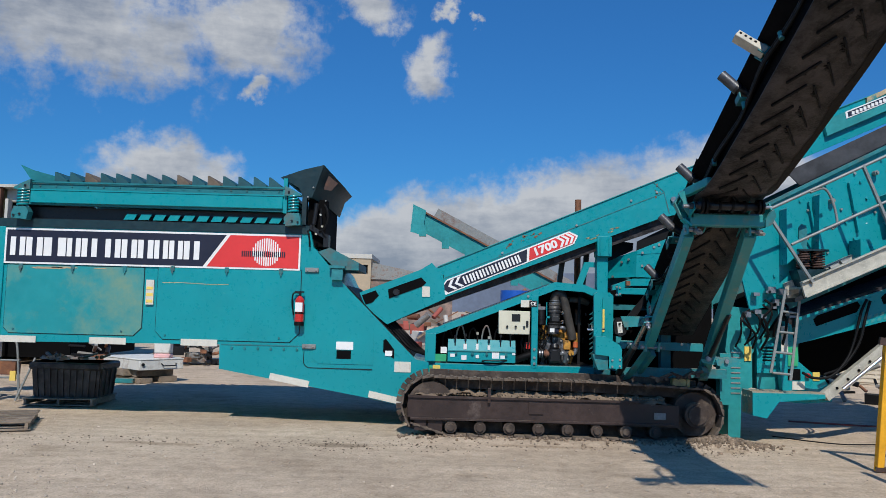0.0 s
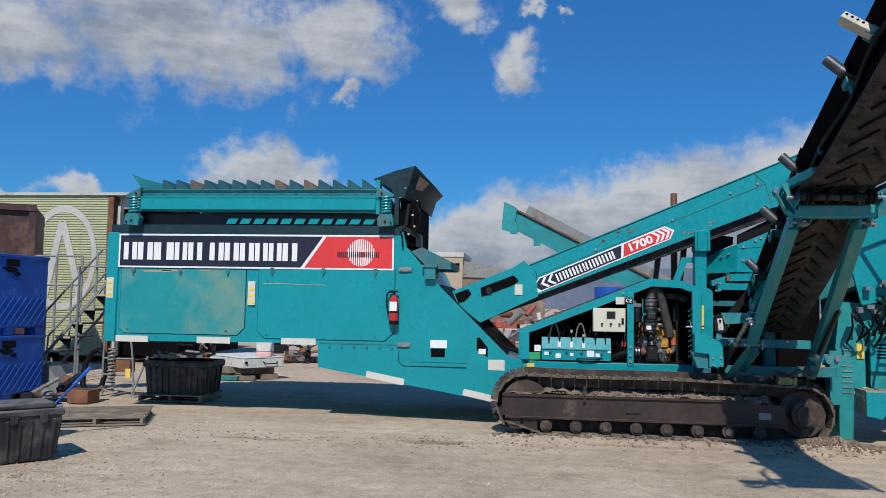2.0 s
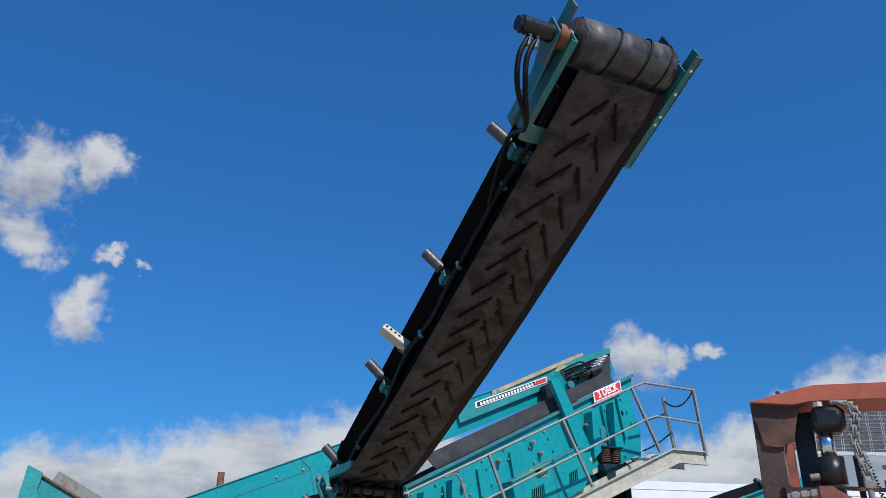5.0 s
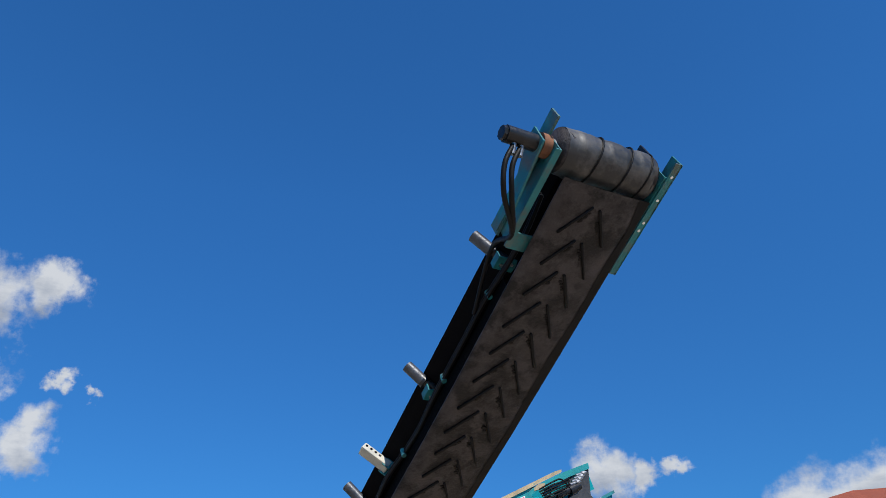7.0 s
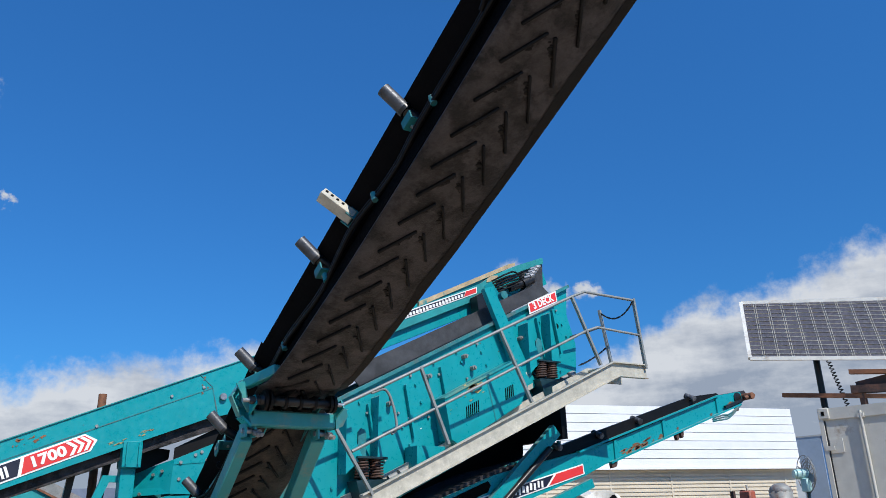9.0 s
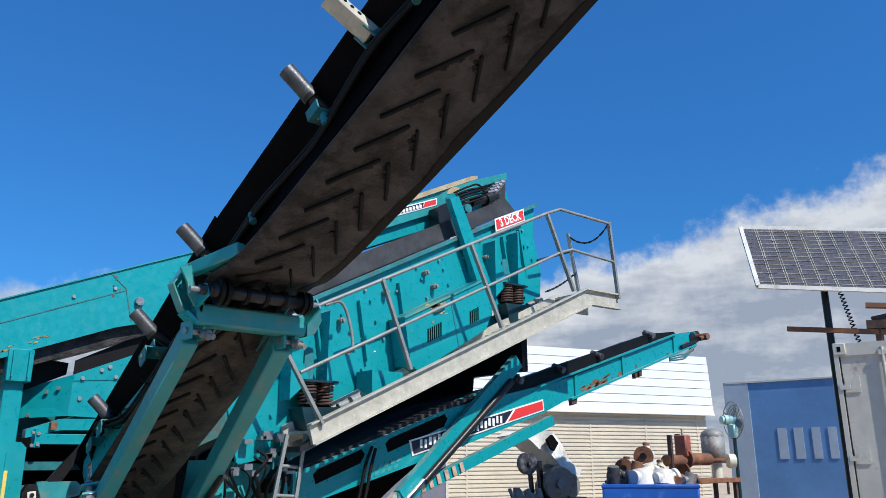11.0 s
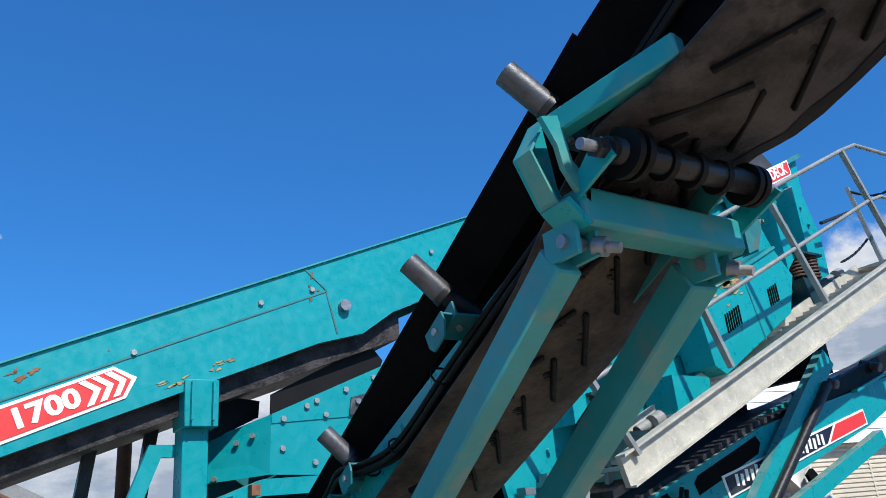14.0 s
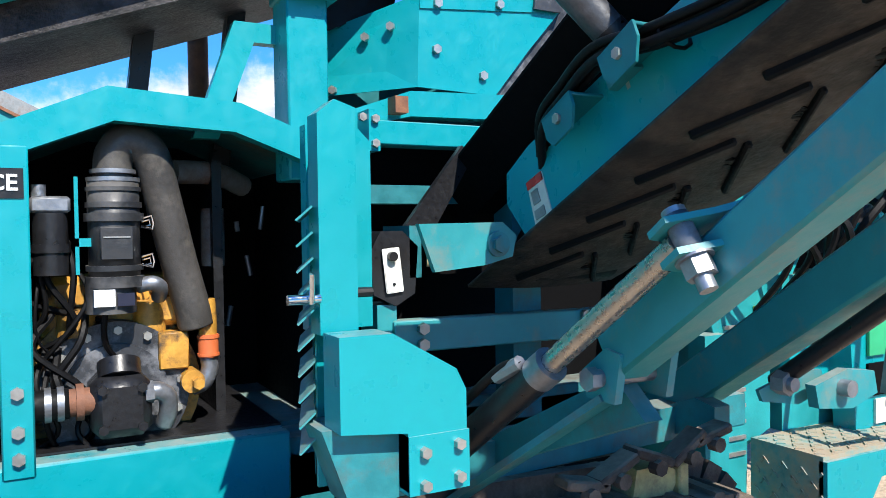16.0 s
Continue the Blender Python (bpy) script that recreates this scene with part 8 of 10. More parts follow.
part("chrome_elbow", tube(B(), curve([(1.82, 12.2, 1.55), (1.87, 12.18, 1.56), (1.90, 12.2, 1.54), (1.90, 12.25, 1.50)]), 0.028, 10), STEEL, ac, "", True)
part("teal_bracket", box(box(B(), (1.612, 12.18, 1.60), (1.625, 12.20, 1.95)), (1.612, 12.18, 1.70), (1.68, 12.20, 1.73)), TEAL, ac)
part("intake_elbow", tube(B(), curve([(CX, 12.22, 1.94), (CX + 0.005, 12.22, 2.03), (1.80, 12.21, 2.085), (1.875, 12.22, 2.04), (1.925, 12.25, 1.86), (1.985, 12.28, 1.62), (2.03, 12.29, 1.45), (2.045, 12.30, 1.38)], 8), 0.069, 18), HOSEG, ac, "black rubber intake hose", True)
part("rocker_cover", box(B(), (1.52, 12.44, 1.40), (2.02, 12.75, 1.58), bev=0.03), ENGYEL, ac)
part("water_housing", cyl(box(B(), (1.88, 12.34, 1.38), (2.0, 12.46, 1.50), bev=0.02), (1.94, 12.32, 1.45), (1.94, 12.36, 1.45), 0.045, 14), ENGYEL, ac)
part("turbo_pipe", tube(B(), curve([(2.0, 12.5, 2.0), (2.2, 12.6, 2.0), (2.35, 12.75, 1.96)]), 0.05, 12), MACHG, eng)
part("exhaust_bellows", cyl(B(), (2.18, 12.6, 1.6), (2.18, 12.6, 1.85), 0.05, 14), MACHG, eng)
part("coolant_pipe", tube(B(), curve([(2.085, 12.3, 1.48), (2.09, 12.3, 1.40), (2.09, 12.3, 1.34)]), 0.036, 12), ENGYEL, eng)
part("orange_cuff", cyl(cyl(cyl(B(), (2.09, 12.295, 1.25), (2.09, 12.295, 1.34), 0.040, 14), (2.09, 12.295, 1.255), (2.09, 12.295, 1.265), 0.044, 14), (2.09, 12.295, 1.325), (2.09, 12.295, 1.335), 0.044, 14), BRASSC, eng, "orange hose cuff")
part("coolant_pipe", tube(B(), curve([(2.09, 12.3, 1.25), (2.095, 12.3, 1.20), (2.07, 12.3, 1.15), (2.03, 12.32, 1.13)]), 0.034, 12), STEEL, eng, "", True)
part("yellow_bracket", box(B(), (1.90, 12.27, 1.215), (2.012, 12.4, 1.36), bev=0.006), ENGYEL, eng)
part("yellow_boss", cyl(cyl(B(), (2.02, 12.24, 1.165), (2.02, 12.36, 1.165), 0.045, 14), (2.035, 12.20, 1.16), (2.035, 12.24, 1.16), 0.022, 6), ENGYEL, eng)
part("back_panel", box(B(), (2.16, 12.5, 0.93), (2.20, 13.3, 2.05)), BLACKMET, eng)
each("oil_filter", cyl(cyl(B(), (1.62, 12.36, 1.36), (1.62, 12.36, 1.46), 0.07, 16), (1.88, 12.36, 1.36), (1.88, 12.36, 1.48), 0.06, 16), ENGYEL, eng)
ff = part("fuel_filter", cyl(cyl(B(), (1.535, 12.22, 1.60), (1.535, 12.22, 1.82), 0.058, 20), (1.535, 12.22, 1.68), (1.535, 12.22, 1.71), 0.066, 16), BLACKMET, eng, "black fuel filter")
part("filter_head", cyl(box(B(), (1.47, 12.17, 1.82), (1.60, 12.28, 1.88), bev=0.01), (1.50, 12.2, 1.88), (1.50, 12.2, 1.92), 0.025, 10), STEEL, ff)
wi = B()
rnd = random.Random(12)
for k in range(14):
    x, z = rnd.uniform(1.5, 1.75), rnd.uniform(1.1, 1.9)
    tube(wi, curve([(x, 12.3, z), (x + rnd.uniform(-0.1, 0.1), 12.22, z - 0.12), (x + rnd.uniform(-0.12, 0.12), 12.25, z - 0.3), (x + rnd.uniform(-0.2, 0.2), 12.35, z - 0.42)]), rnd.uniform(0.006, 0.014), 6)
for k in range(12):
    x, z = rnd.uniform(1.0, 1.38), rnd.uniform(1.35, 1.45)
    tube(wi, curve([(x, 12.2, z), (x + rnd.uniform(-0.05, 0.05), 12.16, z - 0.12), (x + rnd.uniform(-0.05, 0.05), 12.2, z - 0.28), (x + 0.05, 12.3, z - 0.45)]), rnd.uniform(0.010, 0.02), 6)
each("engine_hose", wi, BLACK, eng, "tangle of black hoses and wires")
part("red_fitting", box(B(), (1.30, 12.15, 1.22), (1.36, 12.2, 1.32)), REDG, eng)
fit_ = B()
for k in range(4):
    x, z = rnd.uniform(2.2, 2.5), rnd.uniform(1.0, 1.95)
    cyl(fit_, (x, 12.9, z), (x + rnd.uniform(-0.02, 0.02), 12.9, z + rnd.uniform(0.04, 0.12)), 0.012, 8)
each("radiator_fitting", fit_, STEEL, eng)

# ---------------- yard to the left ----------------
def tote(x, y, w, d, h, rz, label, lidded=True, name="storage_tote", z=0.01):
    t = thing(name, label, "storage box", (x, y, z))
    m = Matrix.Translation((x, y, z)) @ pose(0, 0, 0, 0, 0, rz)
    b = B()
    lo = [(-w / 2 + 0.05, -d / 2 + 0.05), (w / 2 - 0.05, -d / 2 + 0.05), (w / 2 - 0.05, d / 2 - 0.05), (-w / 2 + 0.05, d / 2 - 0.05)]
    up = [(-w / 2, -d / 2), (w / 2, -d / 2), (w / 2, d / 2), (-w / 2, d / 2)]
    va = [b.verts.new(m @ Vector((*p, 0))) for p in lo]
    vb = [b.verts.new(m @ Vector((*p, h * 0.8))) for p in up]
    b.faces.new(va[::-1]), b.faces.new(vb)
    for i in range(4):
        b.faces.new((va[i], va[(i + 1) % 4], vb[(i + 1) % 4], vb[i]))
    part("body", b, BLKP, t)
    r = B()
    n = max(4, int(w / 0.11))
    for k in range(n):
        xx = -w / 2 + 0.08 + (w - 0.16) * k / (n - 1)
        beam(r, (xx * 0.93, -d / 2 + 0.04, 0.03), (xx, -d / 2 - 0.005, h * 0.72), 0.035, 0.03, (0, 1, 0))
    for k in range(4):
        yy = -d / 2 + 0.08 + (d - 0.16) * k / 3
        for sgn in (-1, 1):
            beam(r, (sgn * (w / 2 - 0.04), yy * 0.92, 0.03), (sgn * (w / 2 + 0.005), yy, h * 0.72), 0.035, 0.03, (1, 0, 0))
    bmesh.ops.transform(r, matrix=m, verts=r.verts)
    each("rib", r, BLKP, t)
    if lidded:
        part("lid", box(box(B(), (-w / 2 - 0.025, -d / 2 - 0.025, h * 0.78), (w / 2 + 0.025, d / 2 + 0.025, h * 0.9), m, 0.015), (-w / 2 + 0.05, -d / 2 + 0.05, h * 0.9), (w / 2 - 0.05, d / 2 - 0.05, h), m, 0.02), BLKP, t, "dusty black lid")
        c = B()
        for k in (-0.3, 0.0, 0.3):
            box(c, (k * w - 0.04, -d / 2 - 0.04, h * 0.68), (k * w + 0.04, -d / 2 - 0.02, h * 0.84), m)
        each("latch", c, BLKP, t)
    return t


tote(-5.86, 8.15, 0.98, 0.66, 0.62, 47, "black ribbed plastic tote with dusty closed lid on dirt")
tt = tote(-6.40, 13.75, 1.16, 0.8, 0.75, 3, "black plastic tote filled with loose tools on a pallet", False, "tool_tote", 0.125)
part("rim", box(B(), (-7.01, 13.32, 0.60), (-5.79, 14.18, 0.725), bev=0.03), BLKP, tt)
tj = thing("tool_heap", "heap of loose metal tools on a black tote", "tools", (-6.45, 13.7, 0.725))
b = B()
rnd = random.Random(21)
for k in range(16):
    p = Vector((-6.45 + rnd.uniform(-0.45, 0.45), 13.7 + rnd.uniform(-0.28, 0.28), 0.745 + rnd.uniform(0, 0.05)))
    beam(b, p, p + Vector((rnd.uniform(-0.25, 0.25), rnd.uniform(-0.1, 0.1), rnd.uniform(0.0, 0.08))), 0.05, 0.04)
each("tool", b, MACHG, tj)


def bucket(x, y, z, r, h, mat, label):
    t = thing("bucket", label, "bucket", (x, y, z))
    b = cyl(B(), (x, y, z), (x, y, z + h), r * 0.85, 20, r)
    part("pail", b, mat, t, smooth=False)
    part("rim", cyl(B(), (x, y, z + h * 0.85), (x, y, z + h), r * 1.05, 20), mat, t)
    return t


bucket(-6.35, 9.6, 0.0, 0.19, 0.42, FOAM, "white plastic bucket on dirt beside the black tote")
th = thing("push_broom", "blue-handled brush leaning in a white bucket", "brush", (-6.3, 9.6, 0.4))
part("handle", cyl(B(), (-6.33, 9.6, 0.32), (-5.85, 9.7, 0.86), 0.016, 10), BLUEP, th)
part("grip", cyl(B(), (-6.02, 9.66, 0.67), (-5.82, 9.70, 0.90), 0.024, 10), BLUEP, th)


def pallet(x, y, w, d, rz, label="weathered grey wooden pallet lying on dirt"):
    t = thing("pallet", label, "pallet", (x, y, 0))
    m = Matrix.Translation((x, y, 0.012)) @ pose(0, 0, 0, 0, 0, rz)
    for k in range(3):
        xx = -w / 2 + 0.05 + (w - 0.1) * k / 2
        part("stringer", box(B(), (xx - 0.02, -d / 2, 0.015), (xx + 0.02, d / 2, 0.10), m), WOOD, t)
    for k in range(7):
        yy = -d / 2 + (d - 0.11) * k / 6
        part("deck_board", box(B(), (-w / 2, yy, 0.10), (w / 2, yy + 0.10, 0.118), m), WOOD, t)
    for k in range(3):
        yy = -d / 2 + (d - 0.11) * k / 2
        part("base_board", box(B(), (-w / 2, yy, 0.0), (w / 2, yy + 0.10, 0.015), m), WOOD, t)
    return t


pallet(-6.42, 11.05, 1.35, 1.25, 22)
pallet(-6.45, 13.75, 1.2, 1.0, 2)


def pallet_bin(x, y, z, w, d, h, rz, label):
    t = thing("pallet_bin", label, "bulk bin", (x, y, z), "stacked blue bins")
    m = Matrix.Translation((x, y, z)) @ pose(0, 0, 0, 0, 0, rz)
    part("wall", box(B(), (-w / 2, -d / 2, 0.13), (w / 2, d / 2, h), m, 0.03), BLUEP, t)
    part("rim", box(B(), (-w / 2 - 0.012, -d / 2 - 0.012, h - 0.05), (w / 2 + 0.012, d / 2 + 0.012, h + 0.005), m, 0.01), BLUEP, t)
    for xx in (-w / 2 + 0.02, -0.12, w / 2 - 0.26):
        for yy in (-d / 2 + 0.02, -0.1, d / 2 - 0.24):
            part("foot", box(B(), (xx, yy, 0.0), (xx + 0.24, yy + 0.22, 0.14), m, 0.01), BLUEP, t)
    ri = B()
    n = 11
    for k in range(n):
        a = -d / 2 + 0.05 + (d - 0.1) * k / n
        beam(ri, (w / 2 + 0.004, a, 0.16), (w / 2 + 0.004, min(d / 2 - 0.04, a + 0.42), 0.16 + min(0.5, 0.5 * (min(d / 2 - 0.04, a + 0.42) - a) / 0.42)), 0.018, 0.012, (1, 0, 0))
        a = -w / 2 + 0.05 + (w - 0.1) * k / n
    bmesh.ops.transform(ri, matrix=m, verts=ri.verts)
    each("diagonal_rib", ri, BLUEP, t)
    st = B()
    for k, (u, v_, a, c_) in enumerate(((-0.05, h - 0.26, 0.16, 0.06), (0.10, h - 0.33, 0.08, 0.04), (-0.2, h - 0.24, 0.06, 0.03))):
        rr_ = random.Random(int(h * 100) + k)
        q = [(math.cos(6.2832 * i / 14) * a * rr_.uniform(0.6, 1.1), math.sin(6.2832 * i / 14) * c_ * rr_.uniform(0.6, 1.1)) for i in range(14)]
        prism(st, [(u + i_, v_ + j_) for i_, j_ in q], w / 2 + 0.013, w / 2 + 0.016, "x")
    bmesh.ops.transform(st, matrix=m, verts=st.verts)
    each("black_smear", st, BLACK, t)
    part("handle_slot", box(B(), (w / 2 + 0.001, -0.16, h - 0.2), (w / 2 + 0.008, 0.14, h - 0.08), m), BLACK, t)
    return t


pallet_bin(-9.72, 12.55, 0.0, 1.48, 1.72, 1.14, -6, "blue plastic bulk bin standing on dirt with a torn label")
pallet_bin(-9.73, 12.54, 1.145, 1.50, 1.74, 1.40, -6, "blue plastic bulk bin stacked on another")

# brown steel box behind the bins
t = thing("steel_container", "dark brown steel container with rusty door frames", "container", (-12.5, 15.5, 0))
m = Matrix.Translation((-11.25, 16.3, 0)) @ pose(0, 0, 0, 0, 0, 30)
part("wall", box(B(), (-4.2, 0.0, 0.0), (0.0, 2.4, 3.85), m), BROWNBOX, t)
for x in (-4.2, -2.1, -0.14):
    part("door_post", box(B(), (x, -0.08, 0.0), (x + 0.14, 0.0, 3.9), m), BROWNBOX, t)
for z in (0.0, 3.76):
    part("door_rail", box(B(), (-4.2, -0.1, z), (0.0, 0.0, z + 0.14), m), BROWNBOX, t)
for x in (-3.2, -1.1):
    part("lock_rod", cyl(B(), m @ Vector((x, -0.1, 0.3)), m @ Vector((x, -0.1, 3.6)), 0.03, 8), RUST, t)

# cream building with ribbed siding and a round mark
t = thing("cream_building", "cream metal-sided building with a large white round mark", "building", (-14.5, 21, 0))
part("wall", box(B(), (-19.0, 21.0, 0.2), (-12.2, 27.0, 4.8)), SIDING_C, t)
for k in range(62):
    z = 0.25 + 0.073 * k
    o = part("siding_rib", box(B(), (-19.0, 20.975, z), (-12.2, 21.0, z + 0.035)), SIDING_C, t)
part("corner_trim", box(B(), (-12.25, 20.94, 0.2), (-12.08, 21.1, 4.85)), RUST, t, "rusty corner trim")
part("roof_edge", box(B(), (-19.0, 20.9, 4.8), (-11.6, 27, 4.88)), CONTW, t)
part("dark_doorway", box(B(), (-12.05, 21.5, 0.2), (-10.2, 26, 4.5)), HOLE, t)
part("side_trim", box(box(B(), (-12.05, 21.2, 4.45), (-10.6, 21.5, 4.8)), (-11.98, 21.0, 0.2), (-11.9, 21.2, 4.5)), CONTW, t)
ring = B()
bmesh.ops.create_circle(ring, segments=40, radius=1.05)
ci = [v for v in ring.verts]
outer = ci
inner = [ring.verts.new(v.co * 0.86) for v in outer]
for i in range(40):
    j = (i + 1) % 40
    ring.faces.new((outer[i], outer[j], inner[j], inner[i]))
bmesh.ops.transform(ring, matrix=Matrix.Translation((-13.6, 20.968, 3.0)) @ pose(0, 0, 0, 90, 0, 0) @ Matrix.Diagonal((1.0, 1.45, 1, 1)), verts=ring.verts)
prism(ring, [(-14.2, 1.9), (-13.98, 1.9), (-13.6, 3.9), (-13.75, 4.1)], 20.965, 20.968)
prism(ring, [(-13.1, 1.9), (-12.9, 1.9), (-13.55, 4.1), (-13.7, 3.9)], 20.961, 20.964)
part("round_mark", ring, CONTW, t, "faded white ring mark")
sh = thing("dry_shrub", "leafless brown shrub behind the roof", "shrub", (-11.6, 24, 0))
b = bmesh.new()
rnd = random.Random(6)
for k in range(420):
    a, rr_, z = rnd.uniform(0, 6.28), abs(rnd.gauss(0, 0.55)), rnd.uniform(4.6, 5.5)
    p = Vector((-11.6 + rr_ * math.cos(a), 24 + rr_ * math.sin(a), z - rr_ * 0.35))
    q = p + Vector((rnd.uniform(-0.2, 0.2), rnd.uniform(-0.2, 0.2), rnd.uniform(0.0, 0.22)))
    cyl(b, p, q, 0.009, 3)
stuff(part("crown", b, SHRUBM, sh))
part("trunk", cyl(B(), (-11.6, 24, 0), (-11.6, 24, 4.8), 0.12, 8, 0.06), SHRUBM, sh)

# steel stairs and hand truck by the hopper's end
t = thing("steel_stairs", "grey steel stairs with dark treads and handrails", "stairs", (-9.2, 14.2, 0))
for k in range(8):
    x, z = -9.75 + 0.23 * k, 0.24 + 0.27 * k
    part("tread", box(B(), (x, 13.9, z), (x + 0.27, 14.7, z + 0.03)), BLACKMET, t)
    part("riser", prism(B(), [(x + 0.02, z), (x + 0.27, z), (x + 0.25, z - 0.20)], 13.93, 13.96), HOLE, t)
    part("nosing", box(B(), (x - 0.01, 13.885, z), (x + 0.29, 13.9, z + 0.035)), GALV, t, "pale tread edge")
for y in (13.9, 14.7):
    part("stringer", beam(B(), (-9.85, y, 0.05), (-8.0, y, 2.22), 0.04, 0.05), GREYTUBE, t)
    part("handrail", tube(B(), [(-9.8, y, 0.1), (-9.75, y, 1.05), (-8.2, y, 2.75), (-7.7, y, 2.75)], 0.02), GREYTUBE, t)
    for k in range(3):
        x = -9.3 + 0.5 * k
        part("baluster", cyl(B(), (x, y, 0.7 + 0.585 * k), (x, y, 1.55 + 0.55 * k), 0.018, 8), GREYTUBE, t)
part("landing_post", tube(B(), [(-8.62, 13.85, 0), (-8.62, 13.85, 2.42), (-7.9, 13.85, 2.42)], 0.024), GREYTUBE, t)
part("bucket_scoop", prism(B(), [(-9.55, 0.0), (-8.75, 0.0), (-8.70, 0.25), (-8.95, 0.62), (-9.2, 0.40), (-9.5, 0.36)], 13.5, 13.85), MACHG, t, "grey sheet steel scoop")
t = thing("steel_rack", "grey steel rail frame beside the stairs", "rail frame", (-10.9, 16.2, 0))
for x in (-11.0, -10.5, -9.9):
    part("post", cyl(B(), (x, 16.0, 0), (x, 16.0, 2.75), 0.025, 8), GREYTUBE, t)
for z in (1.4, 2.1, 2.74):
    part("rail", cyl(B(), (-11.0, 16.0, z), (-9.9, 16.0, z), 0.022, 8), GREYTUBE, t)
t = thing("hand_truck", "grey tubular steel cart with coiled hose standing on dirt", "cart", (-7.7, 13.9, 0))
part("frame", tube(tube(B(), curve([(-8.05, 13.85, 0.02), (-8.05, 13.85, 0.9), (-7.98, 13.85, 1.05), (-7.6, 13.85, 1.05), (-7.5, 13.85, 0.9), (-7.42, 13.85, 0.02)], 4), 0.02), [(-8.05, 13.85, 0.4), (-7.45, 13.85, 0.4)], 0.018), GREYTUBE, t)
part("crossbar", tube(tube(B(), [(-8.05, 13.85, 0.7), (-7.45, 13.85, 0.7)], 0.018), [(-7.4, 13.7, 0.02), (-7.2, 13.9, 0.75)], 0.02), GREYTUBE, t)
part("coiled_hose", coil(B(), (-7.86, 13.8, 0.1), (-7.86, 13.8, 0.9), 0.06, 0.02, 12), MACHG, t)
part("hose_reel", tube(B(), [(-8.25 + 0.22 * math.cos(k / 12 * 6.283), 13.9 + 0.1 * math.sin(k / 12 * 6.283), 0.42 + 0.42 * math.sin(k / 12 * 6.283)) for k in range(13)], 0.05), BLACK, t, "black coiled hose")
part("yellow_tag", box(B(), (-7.58, 13.8, 0.35), (-7.48, 13.83, 0.52)), LABELY, t)
part("gauge_box", box(B(), (-7.8, 13.82, 0.45), (-7.5, 14.0, 0.68)), RUST, t)
# white panel and pink container under the hopper, scrap beyond
t = thing("white_machine_panel", "flat white machine cabinet lying on timber blocks", "panel", (-6.63, 17.25, 0))
mp_ = Matrix.Translation((-6.63, 17.25, 0)) @ pose(0, 0, 0, 0, 0, 50)
part("body", box(B(), (0, 0, 0.28), (1.07, 1.65, 0.50), mp_, 0.012), FOAM, t)
part("top", box(B(), (-0.01, -0.01, 0.50), (1.08, 1.66, 0.53), mp_, 0.008), FOAM, t)
part("handle", tube(B(), [mp_ @ Vector(p) for p in ((0.52, 0.0, 0.42), (0.55, -0.05, 0.37), (0.85, -0.05, 0.37), (0.88, 0.0, 0.42))], 0.014, 8), BLACKMET, t, "black bent handle")
part("lock", cyl(B(), mp_ @ Vector((0.07, 0.0, 0.41)), mp_ @ Vector((0.07, -0.03, 0.41)), 0.035, 10), BLACKMET, t)
each("block", box(box(box(B(), (0.05, 0.05, 0.0), (0.35, 1.6, 0.10), mp_), (0.55, 0.05, 0.0), (0.95, 1.6, 0.12), mp_), (0.1, 0.3, 0.12), (1.0, 0.6, 0.28), mp_), WOOD, t)
part("skid", box(B(), (-0.1, 0.5, 0.14), (0.3, 1.6, 0.28), mp_), WOOD, t)
part("teal_plank", box(B(), (-7.9, 17.35, 0.0), (-6.8, 17.55, 0.09)), TEAL_D, t)
t = thing("fluid_jug", "translucent jug of pink fluid on the white panel", "jug", (-6.35, 17.9, 0.53))
part("jug_body", box(B(), (-6.54, 17.78, 0.53), (-6.17, 18.02, 0.63), bev=0.02), PINK, t)
part("jug_top", box(B(), (-6.54, 17.78, 0.63), (-6.17, 18.02, 0.90), bev=0.03), FOAM, t)


def scrap(name, label, places, seed, mats):
    """A heap of bent bars, plates and pipes."""
    rnd_ = random.Random(seed)
    for cx, cy, w, d, h, n in places:
        t_ = thing(name, label, "scrap heap", (cx, cy, 0))
        for mi, mat in enumerate(mats):
            b_ = B()
            for k in range(n):
                u = rnd_.uniform(-1, 1)
                p = Vector((cx + u * w, cy + rnd_.uniform(-d, d), rnd_.uniform(0.03, h * (1 - 0.6 * abs(u)))))
                q = p + Vector((rnd_.uniform(-0.6, 0.6), rnd_.uniform(-0.4, 0.4), rnd_.uniform(-0.02, 0.35)))
                if k % 3 == 0:
                    cyl(b_, p, q, rnd_.uniform(0.02, 0.09), 10)
                elif k % 3 == 1:
                    beam(b_, p, q, rnd_.uniform(0.04, 0.22), rnd_.uniform(0.02, 0.08))
                else:
                    s = rnd_.uniform(0.08, 0.28)
                    box(b_, (-s, -s, 0), (s, s, s * 1.2), Matrix.Translation((p.x, p.y, max(0.0, p.z - s))) @ pose(0, 0, 0, 0, 0, rnd_.uniform(0, 90)), 0.01)
            each("scrap_piece", b_, mat, t_)


scrap("scrap_heap", "heap of rusty machine parts and pipes on dirt", [(-7.5, 23.2, 0.9, 0.6, 0.95, 13), (-9.7, 21.5, 0.7, 0.4, 0.7, 7), (-8.6, 13.2, 0.8, 0.3, 0.2, 6)], 5, [RUST, MACHG, BLACKMET])
scrap("scrap_heap", "dark rubber strips and scrap in a heap", [(-7.75, 8.7, 0.8, 0.5, 0.3, 7)], 8, [BLACK, BLACKMET])
t = thing("rusty_flange", "red rusty pump flange on a heap of rubber", "pump part", (-7.15, 9.4, 0.4))
